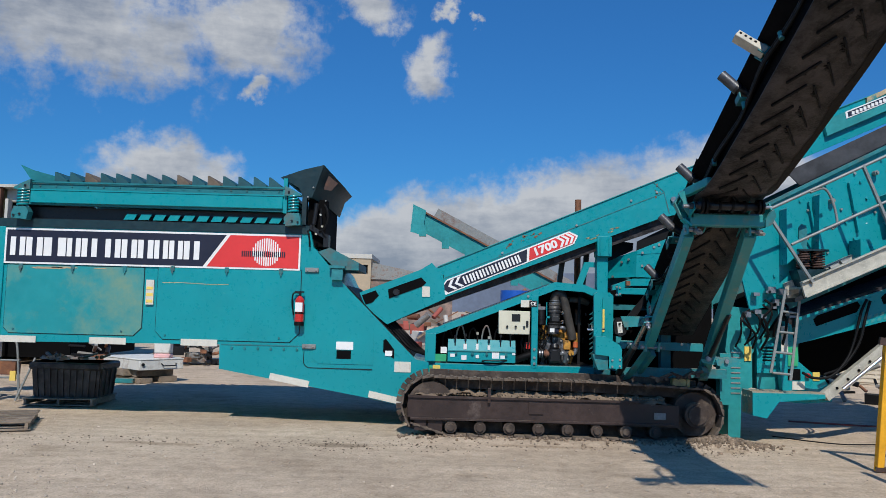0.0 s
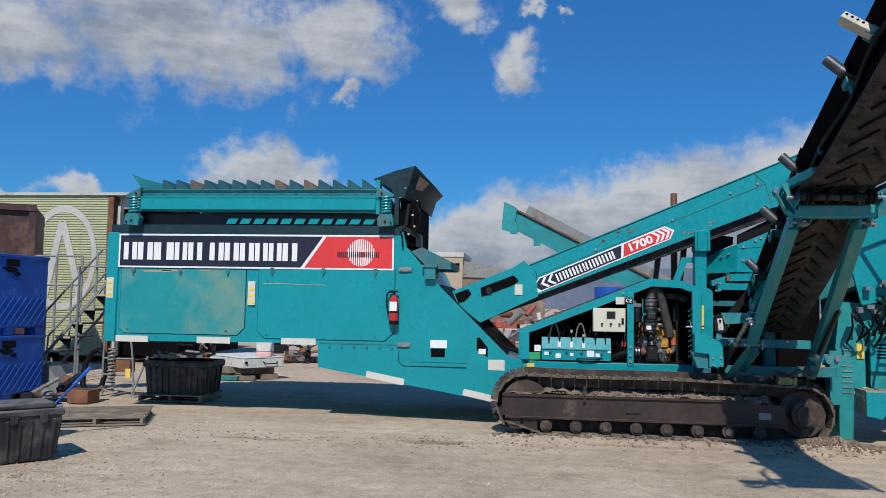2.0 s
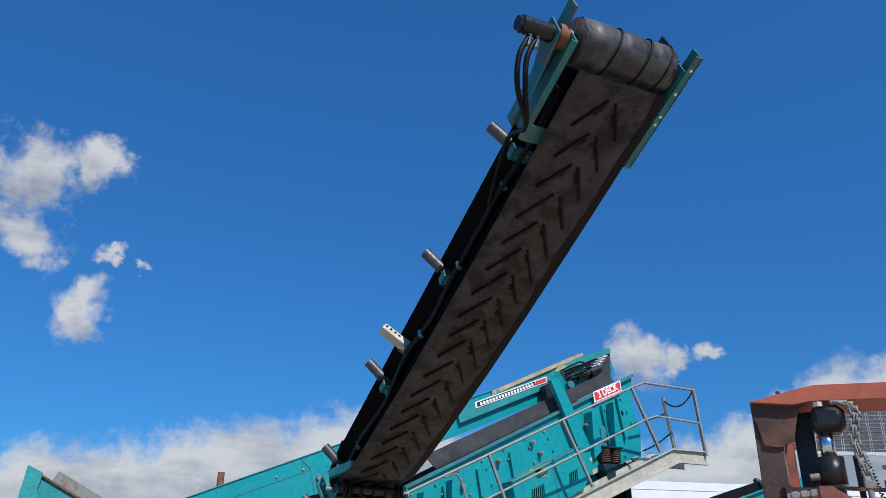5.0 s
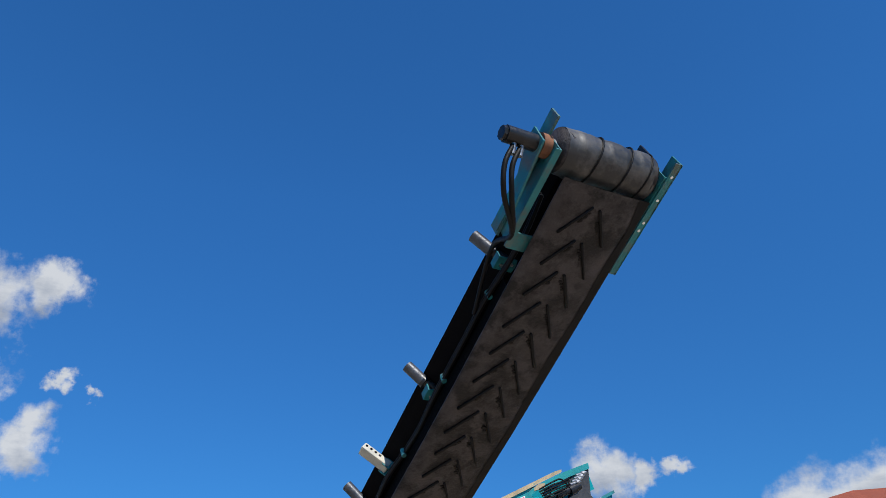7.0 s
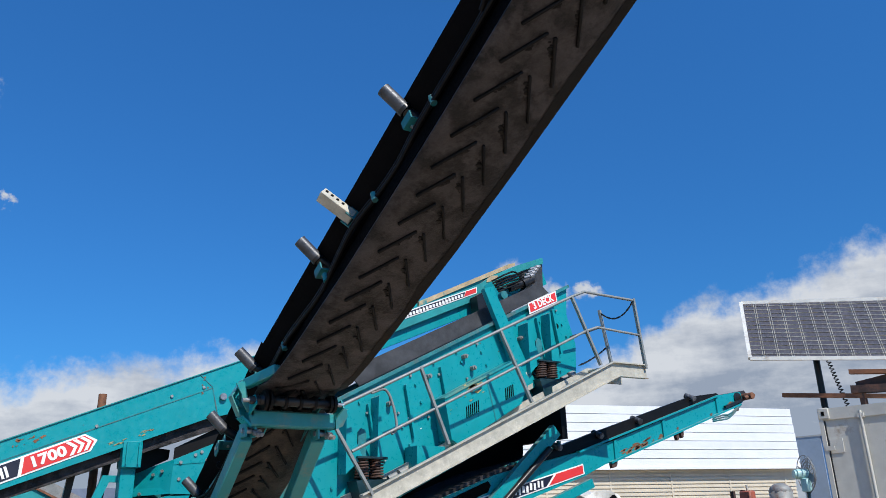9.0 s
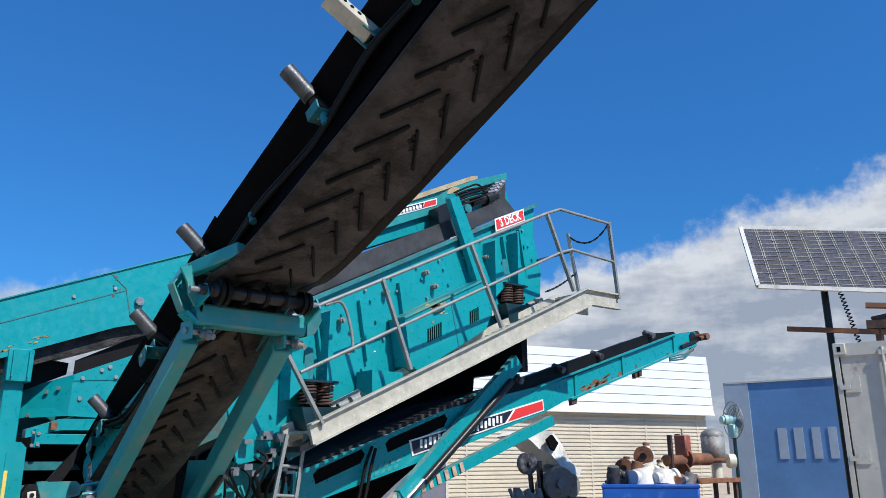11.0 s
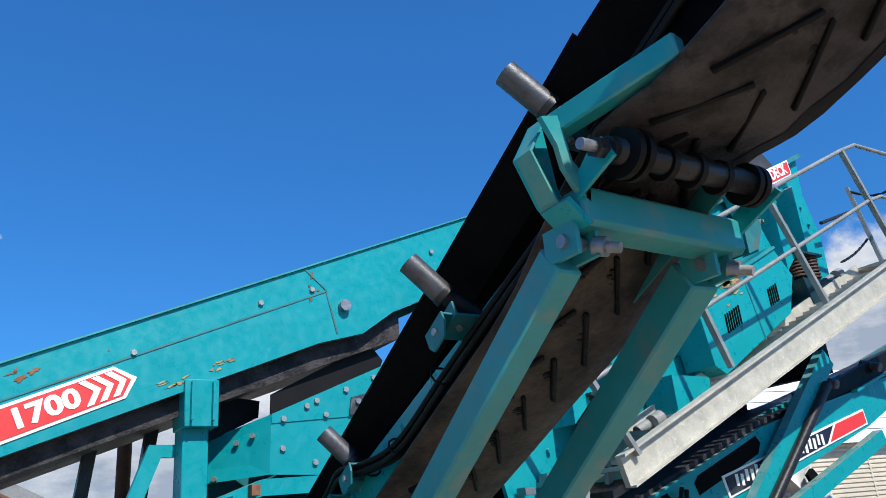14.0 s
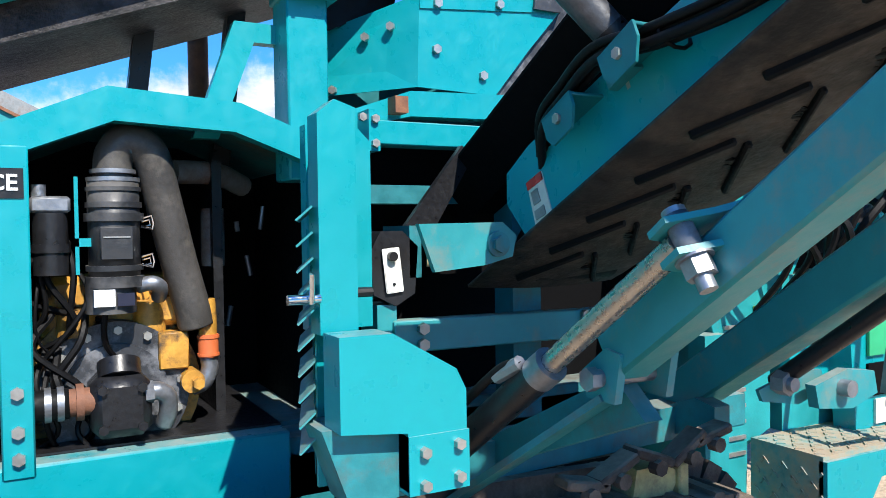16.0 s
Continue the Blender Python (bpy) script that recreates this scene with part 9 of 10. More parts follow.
part("casting", cyl(cyl(box(B(), (-7.55, 9.2, 0.0), (-7.05, 9.6, 0.30), bev=0.04), (-7.6, 9.4, 0.46), (-7.15, 9.4, 0.46), 0.07, 14), (-7.35, 9.4, 0.3), (-7.35, 9.4, 0.55), 0.06, 14), RUST, t)
t = thing("rubber_belt_roll", "folded roll of black conveyor rubber on timber", "rubber roll", (-7.0, 8.2, 0))
part("roll", tube(B(), curve([(-7.9, 8.1, 0.42), (-7.2, 8.0, 0.44), (-6.75, 8.0, 0.3), (-6.9, 8.0, 0.15), (-7.6, 8.05, 0.13), (-7.0, 8.0, 0.22), (-7.4, 8.0, 0.3)], 8), 0.035, 8), BLACK, t)
part("timber", box(B(), (-7.9, 7.9, 0.0), (-6.3, 8.1, 0.09)), WOOD, t)

# ---------------- behind the machine ----------------
def far_conveyor():
    t_ = thing("stacking_conveyor", "faded teal conveyor of another machine standing behind", "conveyor", (4.0, 24, 0))
    # rises to the left, towards the hopper
    x0, z0, x1, z1 = -0.95, 4.62, 7.2, 0.5
    d = Vector((x1 - x0, 0, z1 - z0)).normalized()
    n = Vector((-d.z, 0, d.x))
    for y, m_ in ((24.0, TEAL_W), (25.4, TEAL_F)):
        a, c = Vector((x0, y, z0)), Vector((x1, y, z1))
        if y > 25:
            a += d * 0.95 + n * 0.30
            c += n * 0.30
        part("side_plate", beam(B(), a, c, 0.06, 0.55, n), m_, t_)
        part("top_flange", beam(B(), a + n * 0.29, c + n * 0.29, 0.2, 0.05, n), RUST if y < 25 else TEAL_F, t_)
    part("belt", beam(B(), (x0, 24.7, z0 + 0.08), (x1, 24.7, z1 + 0.08), 1.3, 0.04, n), RUBBER, t_)
    part("skirt_plate", beam(B(), (x0 + 0.6, 24.9, z0 + 0.2), (x1, 24.9, z1 + 0.45), 0.05, 0.5, n), MACHG, t_)
    for k in range(5):
        p = Vector((x0, 23.9, z0)) + d * (0.3 + 0.8 * k)
        part("bracket", box(B(), (p.x - 0.12, 23.85, p.z - 0.45), (p.x + 0.1, 24.0, p.z - 0.1)), TEAL_W, t_)
    part("head_plate", prism(B(), [(x0 - 0.12, z0 - 0.45), (x0 - 0.05, z0 + 0.40), (x0 + 0.35, z0 + 0.22), (x0 + 0.25, z0 - 0.55)], 23.86, 23.94), TEAL_W, t_)
    part("leg", beam(beam(B(), (5.0, 24.1, 0.0), (4.0, 24.1, 2.3), 0.2, 0.2), (5.0, 25.3, 0.0), (4.0, 25.3, 2.3), 0.2, 0.2), TEAL_W, t_)
    part("body", box(B(), (4.2, 23.9, 0.4), (7.4, 25.6, 1.6)), TEAL_W, t_)


far_conveyor()
t = thing("oil_drum", "blue plastic drum standing behind the engine bay", "drum", (1.75, 19.0, 0))
part("barrel", cyl(cyl(B(), (1.75, 19.0, 1.4), (1.75, 19.0, 2.3), 0.36, 24), (1.75, 19.0, 1.8), (1.75, 19.0, 1.84), 0.375, 24), BLUEP, t)
part("stand", box(B(), (1.2, 18.5, 0.0), (2.4, 19.5, 1.4)), MACHG, t)
scrap("scrap_heap", "heap of mixed machine scrap beyond the screening machine", [(-0.6, 21, 1.4, 0.8, 2.0, 14), (1.0, 20.5, 1.2, 0.8, 1.9, 12), (2.8, 21.5, 1.0, 0.8, 2.6, 10)], 15, [RUST, MACHG, FOAM, JUNKR, WOOD])
t = thing("exhaust_stack", "rusty exhaust pipe above the conveyor", "exhaust pipe", (2.33, 13.6, 1.6))
part("pipe", cyl(B(), (2.33, 13.6, 1.6), (2.33, 13.6, 3.78), 0.055, 14), RUST, t)
t = thing("tan_building", "low tan industrial building far off", "building", (-9, 85, 0))
part("wall", box(B(), (-13.5, 85, 0), (-8.0, 95, 7.2)), BRICKW, t)
part("parapet", box(B(), (-13.6, 84.9, 7.2), (-7.9, 95.1, 7.7)), CONTW, t)
for k in range(6):
    part("window", box(B(), (-13.1 + 0.85 * k, 84.93, 5.6), (-12.6 + 0.85 * k, 85, 6.5)), HOLE, t)
part("annex", box(B(), (-8.0, 86, 0), (1.0, 94, 5.0)), SHEDB, t)
part("annex_roof", prism(B(), [(-8.2, 6.6), (-7.8, 6.8), (1.2, 5.1), (1.2, 4.9), (-8.2, 5.0)], 85.8, 94.2), MACHG, t)
b = B()
rnd = random.Random(2)
ridge = [(-900, 0)] + [(-900 + 36 * k, 50 + 30 * noise.noise((k * 0.21, 0.5, 0)) + 26 * noise.noise((k * 0.07, 3.5, 0))) for k in range(51)] + [(900, 0)]
prism(b, ridge, 1150, 1160)
tagged(part("mountain_backdrop", b, MOUNT), "hazy blue-grey mountain ridge on the horizon", "mountains", kind="structure")

# ---------------- right side of the yard ----------------
# the yellow frame; its posts lean a little
t = thing("yellow_rail_frame", "yellow-painted steel frame with rust-brown top rails", "steel frame", (6.3, 8.6, 0))
for x, y, h, w in ((5.32, 9.45, 1.54, 0.10), (5.00, 7.95, 1.52, 0.10), (5.27, 7.35, 1.55, 0.12), (6.80, 9.10, 1.29, 0.09), (7.98, 8.55, 1.13, 0.09), (7.24, 7.40, 1.30, 0.10)):
    part("post", beam(B(), (x - 0.08, y, 0.0), (x + 0.06, y, h), w * 0.85, w * 0.85, (0, 1, 0), 0.006), YELLOW, t)
part("brown_post", beam(B(), (5.83, 7.0, 0.0), (5.96, 7.0, 1.43), 0.075, 0.07, (0, 1, 0)), DARKRUST, t)
each("top_rail", beam(beam(beam(B(), (5.28, 9.46, 1.55), (6.80, 9.09, 1.30), 0.08, 0.09), (6.70, 9.05, 1.30), (8.10, 8.52, 1.13), 0.08, 0.09), (7.16, 7.35, 1.32), (8.6, 7.9, 1.10), 0.08, 0.09), DARKRUST, t, "rust-brown top rail")
part("corner_bracket", prism(B(), [(6.35, 1.05), (6.66, 1.05), (6.66, 1.32), (6.52, 1.32)], 9.05, 9.13), YELLOW, t)
each("brace", beam(beam(B(), (5.40, 9.40, 0.12), (6.62, 9.10, 1.30), 0.05, 0.08), (6.80, 9.05, 1.30), (7.90, 8.58, 0.15), 0.05, 0.08), YELLOW, t)
each("base_rail", beam(beam(beam(B(), (5.2, 9.45, 0.03), (8.2, 8.5, 0.03), 0.09, 0.05), (4.95, 7.85, 0.03), (7.8, 7.45, 0.03), 0.09, 0.05), (6.70, 9.05, 0.03), (6.2, 7.7, 0.03), 0.09, 0.05), DARKRUST, t)
part("bent_pipe", tube(B(), curve([(5.75, 6.75, 0.03), (5.80, 6.75, 0.32), (5.92, 6.75, 0.42), (6.05, 6.75, 0.38), (6.06, 6.75, 0.20), (6.0, 6.75, 0.03)], 5), 0.035, 10), MACHG, t, "bent grey steel pipe", True)
# a forklift mast standing close by
t = thing("forklift_mast", "rusty red-brown forklift mast with lift cylinder and leaf chain", "forklift mast", (2.6, 2.1, 0))
MM = Matrix(((0.642788, 0.766044, 0, 2.45), (-0.766044, 0.642788, 0, 2.2), (0, 0, 1, 0), (0, 0, 0, 1)))


def mast(bm):
    bmesh.ops.transform(bm, matrix=MM, verts=bm.verts)
    return bm


part("channel", mast(box(B(), (-0.05, 0.0, 0.0), (0.045, 0.014, 2.62), bev=0.004)), DARKRUST, t, "dark rusty mast channel")
part("channel_web", mast(box(B(), (-0.05, 0.014, 0.0), (-0.036, 0.16, 2.62))), DARKRUST, t)
part("inner_channel", mast(box(B(), (0.045, 0.03, 0.0), (0.078, 0.09, 2.60))), REDOX, t)
part("wear_strip", mast(box(B(), (0.052, 0.012, 0.0), (0.090, 0.03, 1.985), bev=0.004)), REDOX, t, "bright red oxide strip")
part("gusset", mast(prism(B(), [(-0.05, 2.62), (0.10, 2.65), (0.18, 2.662), (0.15, 2.608), (0.118, 2.59), (0.10, 2.53), (0.085, 2.47), (0.03, 2.45), (-0.02, 2.46), (-0.035, 2.54), (-0.05, 2.58)], -0.012, -0.001)), DARKRUST, t)
part("head_beam", mast(prism(B(), [(-0.05, 2.622), (0.10, 2.652), (0.183, 2.666), (0.50, 2.650), (1.30, 2.60), (1.30, 2.555), (0.412, 2.598), (0.16, 2.608), (0.10, 2.60)], -0.04, 0.20)), REDOX, t, "red oxide head beam")
part("beam_lug", mast(box(B(), (0.045, 0.05, 2.64), (0.06, 0.08, 2.675))), DARKRUST, t)
part("far_channel", mast(box(B(), (1.20, 0.0, 0.0), (1.30, 0.16, 2.58), bev=0.004)), DARKRUST, t)
part("inner_plate", mast(box(B(), (0.085, 0.12, 0.0), (0.155, 0.13, 2.60))), BLACKMET, t)
part("cylinder", mast(cyl(cyl(B(), (0.190, 0.04, 0.1), (0.190, 0.04, 2.085), 0.040, 24), (0.190, 0.04, 2.085), (0.190, 0.04, 2.11), 0.040, 24, 0.022)), CURTAIN, t, "grey-black lift cylinder", True)
part("cylinder_neck", mast(cyl(B(), (0.185, 0.06, 2.10), (0.185, 0.06, 2.30), 0.045, 20)), BLACKMET, t)
part("gland", mast(cyl(B(), (0.192, 0.0, 2.309), (0.192, 0.0, 2.405), 0.047, 28)), BLACKMET, t, "", True)
part("rod", mast(cyl(B(), (0.193, 0.0, 2.40), (0.193, 0.0, 2.50), 0.026, 24)), CHROME, t, "bright cylinder rod", True)
part("rod_head", mast(box(B(), (0.150, -0.05, 2.49), (0.268, 0.06, 2.592), bev=0.025)), BLACKMET, t)
part("head_nut", mast(cyl(B(), (0.185, -0.03, 2.585), (0.185, -0.03, 2.602), 0.018, 6)), GALV, t)
part("grease_nipple", mast(cyl(B(), (0.118, -0.02, 2.335), (0.150, -0.02, 2.338), 0.013, 10)), MACHG, t)
part("crosshead", mast(prism(B(), [(0.03, 2.190), (0.03, 2.232), (0.10, 2.246), (0.42, 2.246), (0.62, 2.246), (0.62, 2.190)], -0.06, 0.12)), REDOX, t, "red oxide crosshead")
part("crosshead_web", mast(prism(B(), [(0.142, 2.246), (0.142, 2.302), (0.185, 2.298), (0.256, 2.246)], -0.058, -0.044)), REDOX, t)
part("crosshead_web", mast(prism(B(), [(0.03, 2.246), (0.03, 2.325), (0.055, 2.305), (0.142, 2.300), (0.142, 2.246)], -0.02, -0.008)), DARKRUST, t)
part("small_chain", mast(chain((0.035, -0.065, 2.268), (0.13, -0.065, 2.275), 0.0, 0.012, 6)), MACHG, t)
part("print_bars", mast(box(box(B(), (0.345, -0.062, 2.208), (0.352, -0.060, 2.228)), (0.375, -0.062, 2.205), (0.382, -0.060, 2.230))), BLACKMET, t)
cp = [MM @ p for p in curve([(0.245, -0.03, 2.598), (0.285, -0.035, 2.585), (0.302, -0.04, 2.545), (0.290, -0.04, 2.50), (0.285, -0.04, 2.44), (0.298, -0.04, 2.37), (0.303, -0.04, 2.315)], 2)]
U3 = MM.to_3x3() @ Vector((1, 0, 0))
for k, (p, q) in enumerate(zip(cp, cp[1:])):
    b = B()
    for du in ((-0.010, 0.010) if k % 2 else (-0.004, 0.004)):
        beam(b, p + U3 * du * 1.2 - (q - p) * 0.15, q + (q - p) * 0.15 + U3 * du * 1.2, 0.006, 0.030, MM.to_3x3() @ Vector((0, 1, 0)), 0.002)
    part("chain_link", b, MACHG, t, "greasy leaf chain link")
    part("chain_pin", cyl(B(), p - U3 * 0.018, p + U3 * 0.018, 0.011, 10), MACHG, t)
part("chain_anchor", mast(cyl(cyl(box(B(), (0.285, -0.055, 2.285), (0.322, -0.025, 2.315), None, 0.004), (0.302, -0.04, 2.13), (0.302, -0.04, 2.29), 0.011, 10), (0.302, -0.04, 2.15), (0.302, -0.04, 2.175), 0.022, 6)), MACHG, t)
part("base", mast(box(B(), (-0.06, -0.02, 0.0), (1.32, 0.25, 0.10))), DARKRUST, t)
part("fender", mast(tube(B(), curve([(0.47, 0.05, 2.10), (0.36, 0.05, 2.06), (0.30, 0.05, 1.95), (0.27, 0.05, 1.78), (0.26, 0.05, 1.5)]), 0.018, 10)), MACHG, t, "pale grey bent guard tube")

# solar panel on its pole
t = thing("solar_panel", "dark solar panel in a white frame on a pole", "solar panel", (9.6, 7.6, 0))
S0, SX, SU = Vector((8.92, 7.86, 3.80)), Vector((0.60, -0.80, -0.09)), Vector((0.53, 0.38, 0.76)).normalized()
PW, PH = 2.35, 1.22


def sol(u, v, d=0.0):
    """A point of the panel: u along its length, v up it, d out of its face."""
    return S0 + SX * u + SU * v + SX.cross(SU).normalized() * d


b = B()
q = [b.verts.new(sol(u, v, d)) for d in (0, -0.03) for u, v in ((0, 0), (PW, 0), (PW, PH), (0, PH))]
b.faces.new(q[:4]), b.faces.new(q[7:3:-1])
for i in range(4):
    b.faces.new((q[i], q[(i + 1) % 4], q[4 + (i + 1) % 4], q[4 + i]))
part("cell_sheet", b, SOLAR, t, "dark blue-black cells")
fr = B()
for a, c in (((0, 0), (PW, 0)), ((0, PH), (PW, PH)), ((0, 0), (0, PH)), ((PW, 0), (PW, PH))):
    beam(fr, sol(*a), sol(*c), 0.045, 0.045)
each("frame_bar", fr, FOAM, t, "white aluminium frame")
gr = B()
for k in range(1, 14):
    for o in (-0.012, 0.012):
        beam(gr, sol(PW * k / 14 + o, 0.03, 0.004), sol(PW * k / 14 + o, PH - 0.03, 0.004), 0.005, 0.004)
for k in range(1, 14):
    beam(gr, sol(0.03, PH * k / 14, 0.004), sol(PW - 0.03, PH * k / 14, 0.004), 0.009, 0.004)
each("cell_line", gr, GALV, t)
pc = sol(PW * 0.335, 0.62, -0.05)
part("pole", cyl(B(), (pc.x, pc.y, 0), pc, 0.04, 12), BLACKMET, t)
part("coiled_cable", coil(B(), sol(PW * 0.37, 0.3, -0.06) + Vector((0.12, -0.16, -0.95)), sol(PW * 0.37, 0.3, -0.06), 0.022, 0.007, 22), BLACK, t)

# pale container with rusty beams on top
t = thing("shipping_container", "faded white shipping container with ribbed doors", "container", (9.21, 7.24, 0))
cm = Matrix.Translation((9.21, 7.24, 0)) @ pose(0, 0, 0, 0, 0, -74)
CZ = 3.10
part("wall", box(B(), (0, 0, 0.06), (2.44, 6.0, CZ), cm), CONTW, t)
for x in (-0.02, 1.19, 2.42):
    part("door_edge", box(B(), (x, -0.04, 0.06), (x + 0.045, 0.0, CZ), cm), CONTW, t)
part("door_header", box(B(), (0.025, -0.02, CZ - 0.13), (2.42, 0.0, CZ), cm), CONTW, t)
for x in (0.435, 0.92, 1.60, 2.12):
    part("lock_rod", cyl(B(), cm @ Vector((x, -0.03, 0.2)), cm @ Vector((x, -0.03, CZ - 0.06)), 0.018, 10), CONTW, t)
    for z in (0.3, 1.4, CZ - 0.14):
        part("rod_keeper", box(B(), (x - 0.035, -0.045, z), (x + 0.035, -0.0, z + 0.05), cm), CONTW, t)
for z in (0.4, 1.15, 1.9, 2.62):
    part("hinge", box(B(), (0.0, -0.05, z), (0.10, -0.03, z + 0.05), cm), CONTW, t)
    part("hinge_plate", box(B(), (0.05, -0.012, z - 0.03), (0.19, 0.0, z + 0.13), cm), CONTW, t)
part("door_gasket", box(B(), (0.026, -0.012, 0.2), (0.040, 0.0, CZ - 0.14), cm), BLACKMET, t, "dark door gasket")
part("corner_casting", box(B(), (-0.02, -0.05, CZ - 0.12), (0.10, 0.12, CZ + 0.006), cm, 0.008), CONTW, t)
part("casting_hole", box(B(), (0.02, -0.053, CZ - 0.085), (0.055, -0.0505, CZ - 0.035), cm), HOLE, t)
part("sill", box(B(), (-0.03, -0.06, 0.0), (2.47, 0.0, 0.16), cm), CONTW, t)
t = thing("steel_beams", "rusty steel beams stacked on the container roof", "steel beams", (9.6, 7.2, CZ))
for x0, y0, z0, x1, y1, z1, w, h, m_ in ((-0.50, 0.35, 3.365, 2.2, 0.45, 2.97 + 0.05, 0.07, 0.05, RUST), (0.32, 0.35, 3.545, 2.4, 0.55, 3.30, 0.10, 0.05, RUST), (0.36, 0.40, 3.37, 1.8, 0.60, 3.60, 0.07, 0.10, DARKRUST), (0.30, 0.38, 3.335, 2.3, 0.5, 3.22, 0.12, 0.09, DARKRUST), (0.41, 0.38, 3.09, 0.41, 0.38, 3.32, 0.06, 0.06, DARKRUST), (1.9, 0.45, 3.09, 1.9, 0.45, 3.30, 0.06, 0.06, DARKRUST)):
    part("beam", beam(B(), cm @ Vector((x0, y0, z0)), cm @ Vector((x1, y1, z1)), w, h, (0, 0, 1) if z1 - z0 < 0.2 or x1 != x0 else (0, 1, 0)), m_, t)

# blue-grey container with pale lettering blocks
t = thing("blue_container", "faded blue-grey container with plain pale lettering blocks", "container", (15, 10, 0))
cm2 = Matrix.Translation((19.97, 14.61, 0)) @ pose(0, 0, 0, 0, 0, -76)
part("wall", box(B(), (0, 0, 0.05), (9.0, 2.4, 3.89), cm2), CONTB, t)
part("pale_panel", box(B(), (-0.02, -0.03, 0.0), (0.60, -0.001, 3.90), cm2), CONTL, t)
part("top_rail", box(B(), (-0.02, -0.04, 3.89), (9.0, 0.02, 3.93), cm2), CONTW, t)
b = B()
for k in range(5):
    letter_block(b, 1.5 + 0.78 * k, 2.35, 0.60, 0.75, -0.02, -0.001, k % 3)
bmesh.ops.transform(b, matrix=cm2, verts=b.verts)
each("lettering_block", b, CONTL, t, "plain pale bars in place of lettering")

# the white and beige building
t = thing("metal_building", "long building with white metal eaves and beige ribbed wall", "building", (17, 18, 0))
bmx = Matrix.Translation((11.31, 22.52, 0)) @ pose(0, 0, 0, 0, 0, -16)
part("wall", box(B(), (0, 0, 0), (14.64, 9, 3.50), bmx), SIDING_B, t)
rf = prism(B(), [(-0.1, 5.44), (-0.2, 3.49), (9.3, 3.49), (9.2, 5.6)], -0.25, 14.70, "x")
bmesh.ops.transform(rf, matrix=bmx, verts=rf.verts)
part("roof", rf, SIDING_W, t)
for k in range(29):
    part("siding_rib", box(B(), (0, -0.03, 0.06 + 0.118 * k), (14.64, 0.0, 0.126 + 0.118 * k), bmx), SIDING_B, t)
for k in range(7):
    part("siding_joint", box(B(), (1.0 + 2.2 * k, -0.036, 0.05), (1.05 + 2.2 * k, -0.03, 3.45), bmx), SIDING_B, t)
for k in range(7):
    part("roof_panel", box(B(), (-0.3, -0.30 + 0.018 * k, 3.51 + 0.28 * k), (14.76, -0.24 + 0.018 * k, 3.768 + 0.28 * k), bmx), SIDING_W, t)
part("roof_edge", box(B(), (-0.3, -0.34, 3.44), (14.76, -0.2, 3.51), bmx), SIDING_W, t)
for x0, x1 in ((2.55, 3.70), (3.715, 4.71)):
    part("grey_door", box(B(), (x0, -0.09, 0.0), (x1, -0.04, 2.9), bmx), DOORG, t, "smooth violet-grey steel door leaf")
part("door_frame", box(B(), (4.715, -0.11, 0.0), (4.80, -0.04, 2.98), bmx), CONTW, t)
part("door_frame", box(B(), (2.46, -0.11, 0.0), (2.545, -0.04, 2.98), bmx), CONTW, t)

# things in front of it
t = thing("covered_motor", "old machine under a crumpled white plastic cover on a stand", "machine", (13.0, 15.3, 0))
TARP = [(12.22, 2.44), (12.50, 2.50), (12.80, 2.54), (13.01, 2.57), (13.32, 2.46), (13.48, 2.24), (13.62, 2.04), (13.82, 1.92), (14.04, 1.79), (13.93, 1.66), (13.66, 1.70), (13.42, 1.74), (13.20, 1.98), (13.02, 2.12), (12.84, 2.20), (12.56, 2.27), (12.36, 2.36)]
b = prism(B(), TARP, 14.75, 15.35)
bmesh.ops.triangulate(b, faces=[f for f in b.faces if len(f.verts) > 4])
bmesh.ops.subdivide_edges(b, edges=b.edges, cuts=2, use_grid_fill=True)
for v in b.verts:
    v.co += Vector((noise.noise(v.co * 4.0), 1.6 * noise.noise(v.co * 3.0 + Vector((9, 0, 0))), noise.noise(v.co * 5.0 + Vector((0, 9, 0))))) * 0.07
part("cover", b, FOAM, t, "crumpled white plastic cover")
part("cover_gap", prism(B(), [(12.86, 2.36), (13.02, 2.46), (13.20, 2.30), (13.06, 2.14), (12.94, 2.22)], 14.60, 14.66), HOLE, t, "dark opening in the cover")
part("cast_body", cyl(cyl(box(B(), (13.08, 14.8, 1.22), (13.92, 15.3, 1.62), bev=0.12), (13.2, 15.0, 1.5), (13.5, 15.0, 1.85), 0.2, 14), (13.70, 14.7, 1.45), (13.70, 15.3, 1.45), 0.24, 18), MACHG, t)
part("band_wheel", cyl(cyl(B(), (12.40, 14.70, 1.90), (12.42, 14.82, 1.90), 0.21, 22), (12.40, 14.64, 1.90), (12.40, 14.70, 1.90), 0.06, 12), WORNBLK, t, "dark band wheel")
part("grey_wheel", cyl(cyl(B(), (13.21, 14.62, 1.50), (13.25, 14.74, 1.53), 0.33, 26), (13.20, 14.56, 1.50), (13.21, 14.62, 1.50), 0.10, 14), MACHG, t, "grey cast wheel")
each("stand_leg", beam(beam(B(), (12.70, 14.9, 1.22), (12.62, 14.9, 1.85), 0.07, 0.07), (12.98, 14.9, 1.22), (12.90, 14.9, 1.95), 0.09, 0.09), BLACKMET, t)
part("bench", box(B(), (11.80, 14.7, 1.14), (14.15, 15.6, 1.22), bev=0.01), BLACKMET, t)
part("cabinet", box(B(), (13.30, 14.72, 0.50), (14.14, 15.5, 1.14), bev=0.02), MACHG, t, "old grey steel cabinet")
part("base", box(B(), (11.9, 14.8, 0.0), (14.1, 15.6, 0.50)), BLACKMET, t)
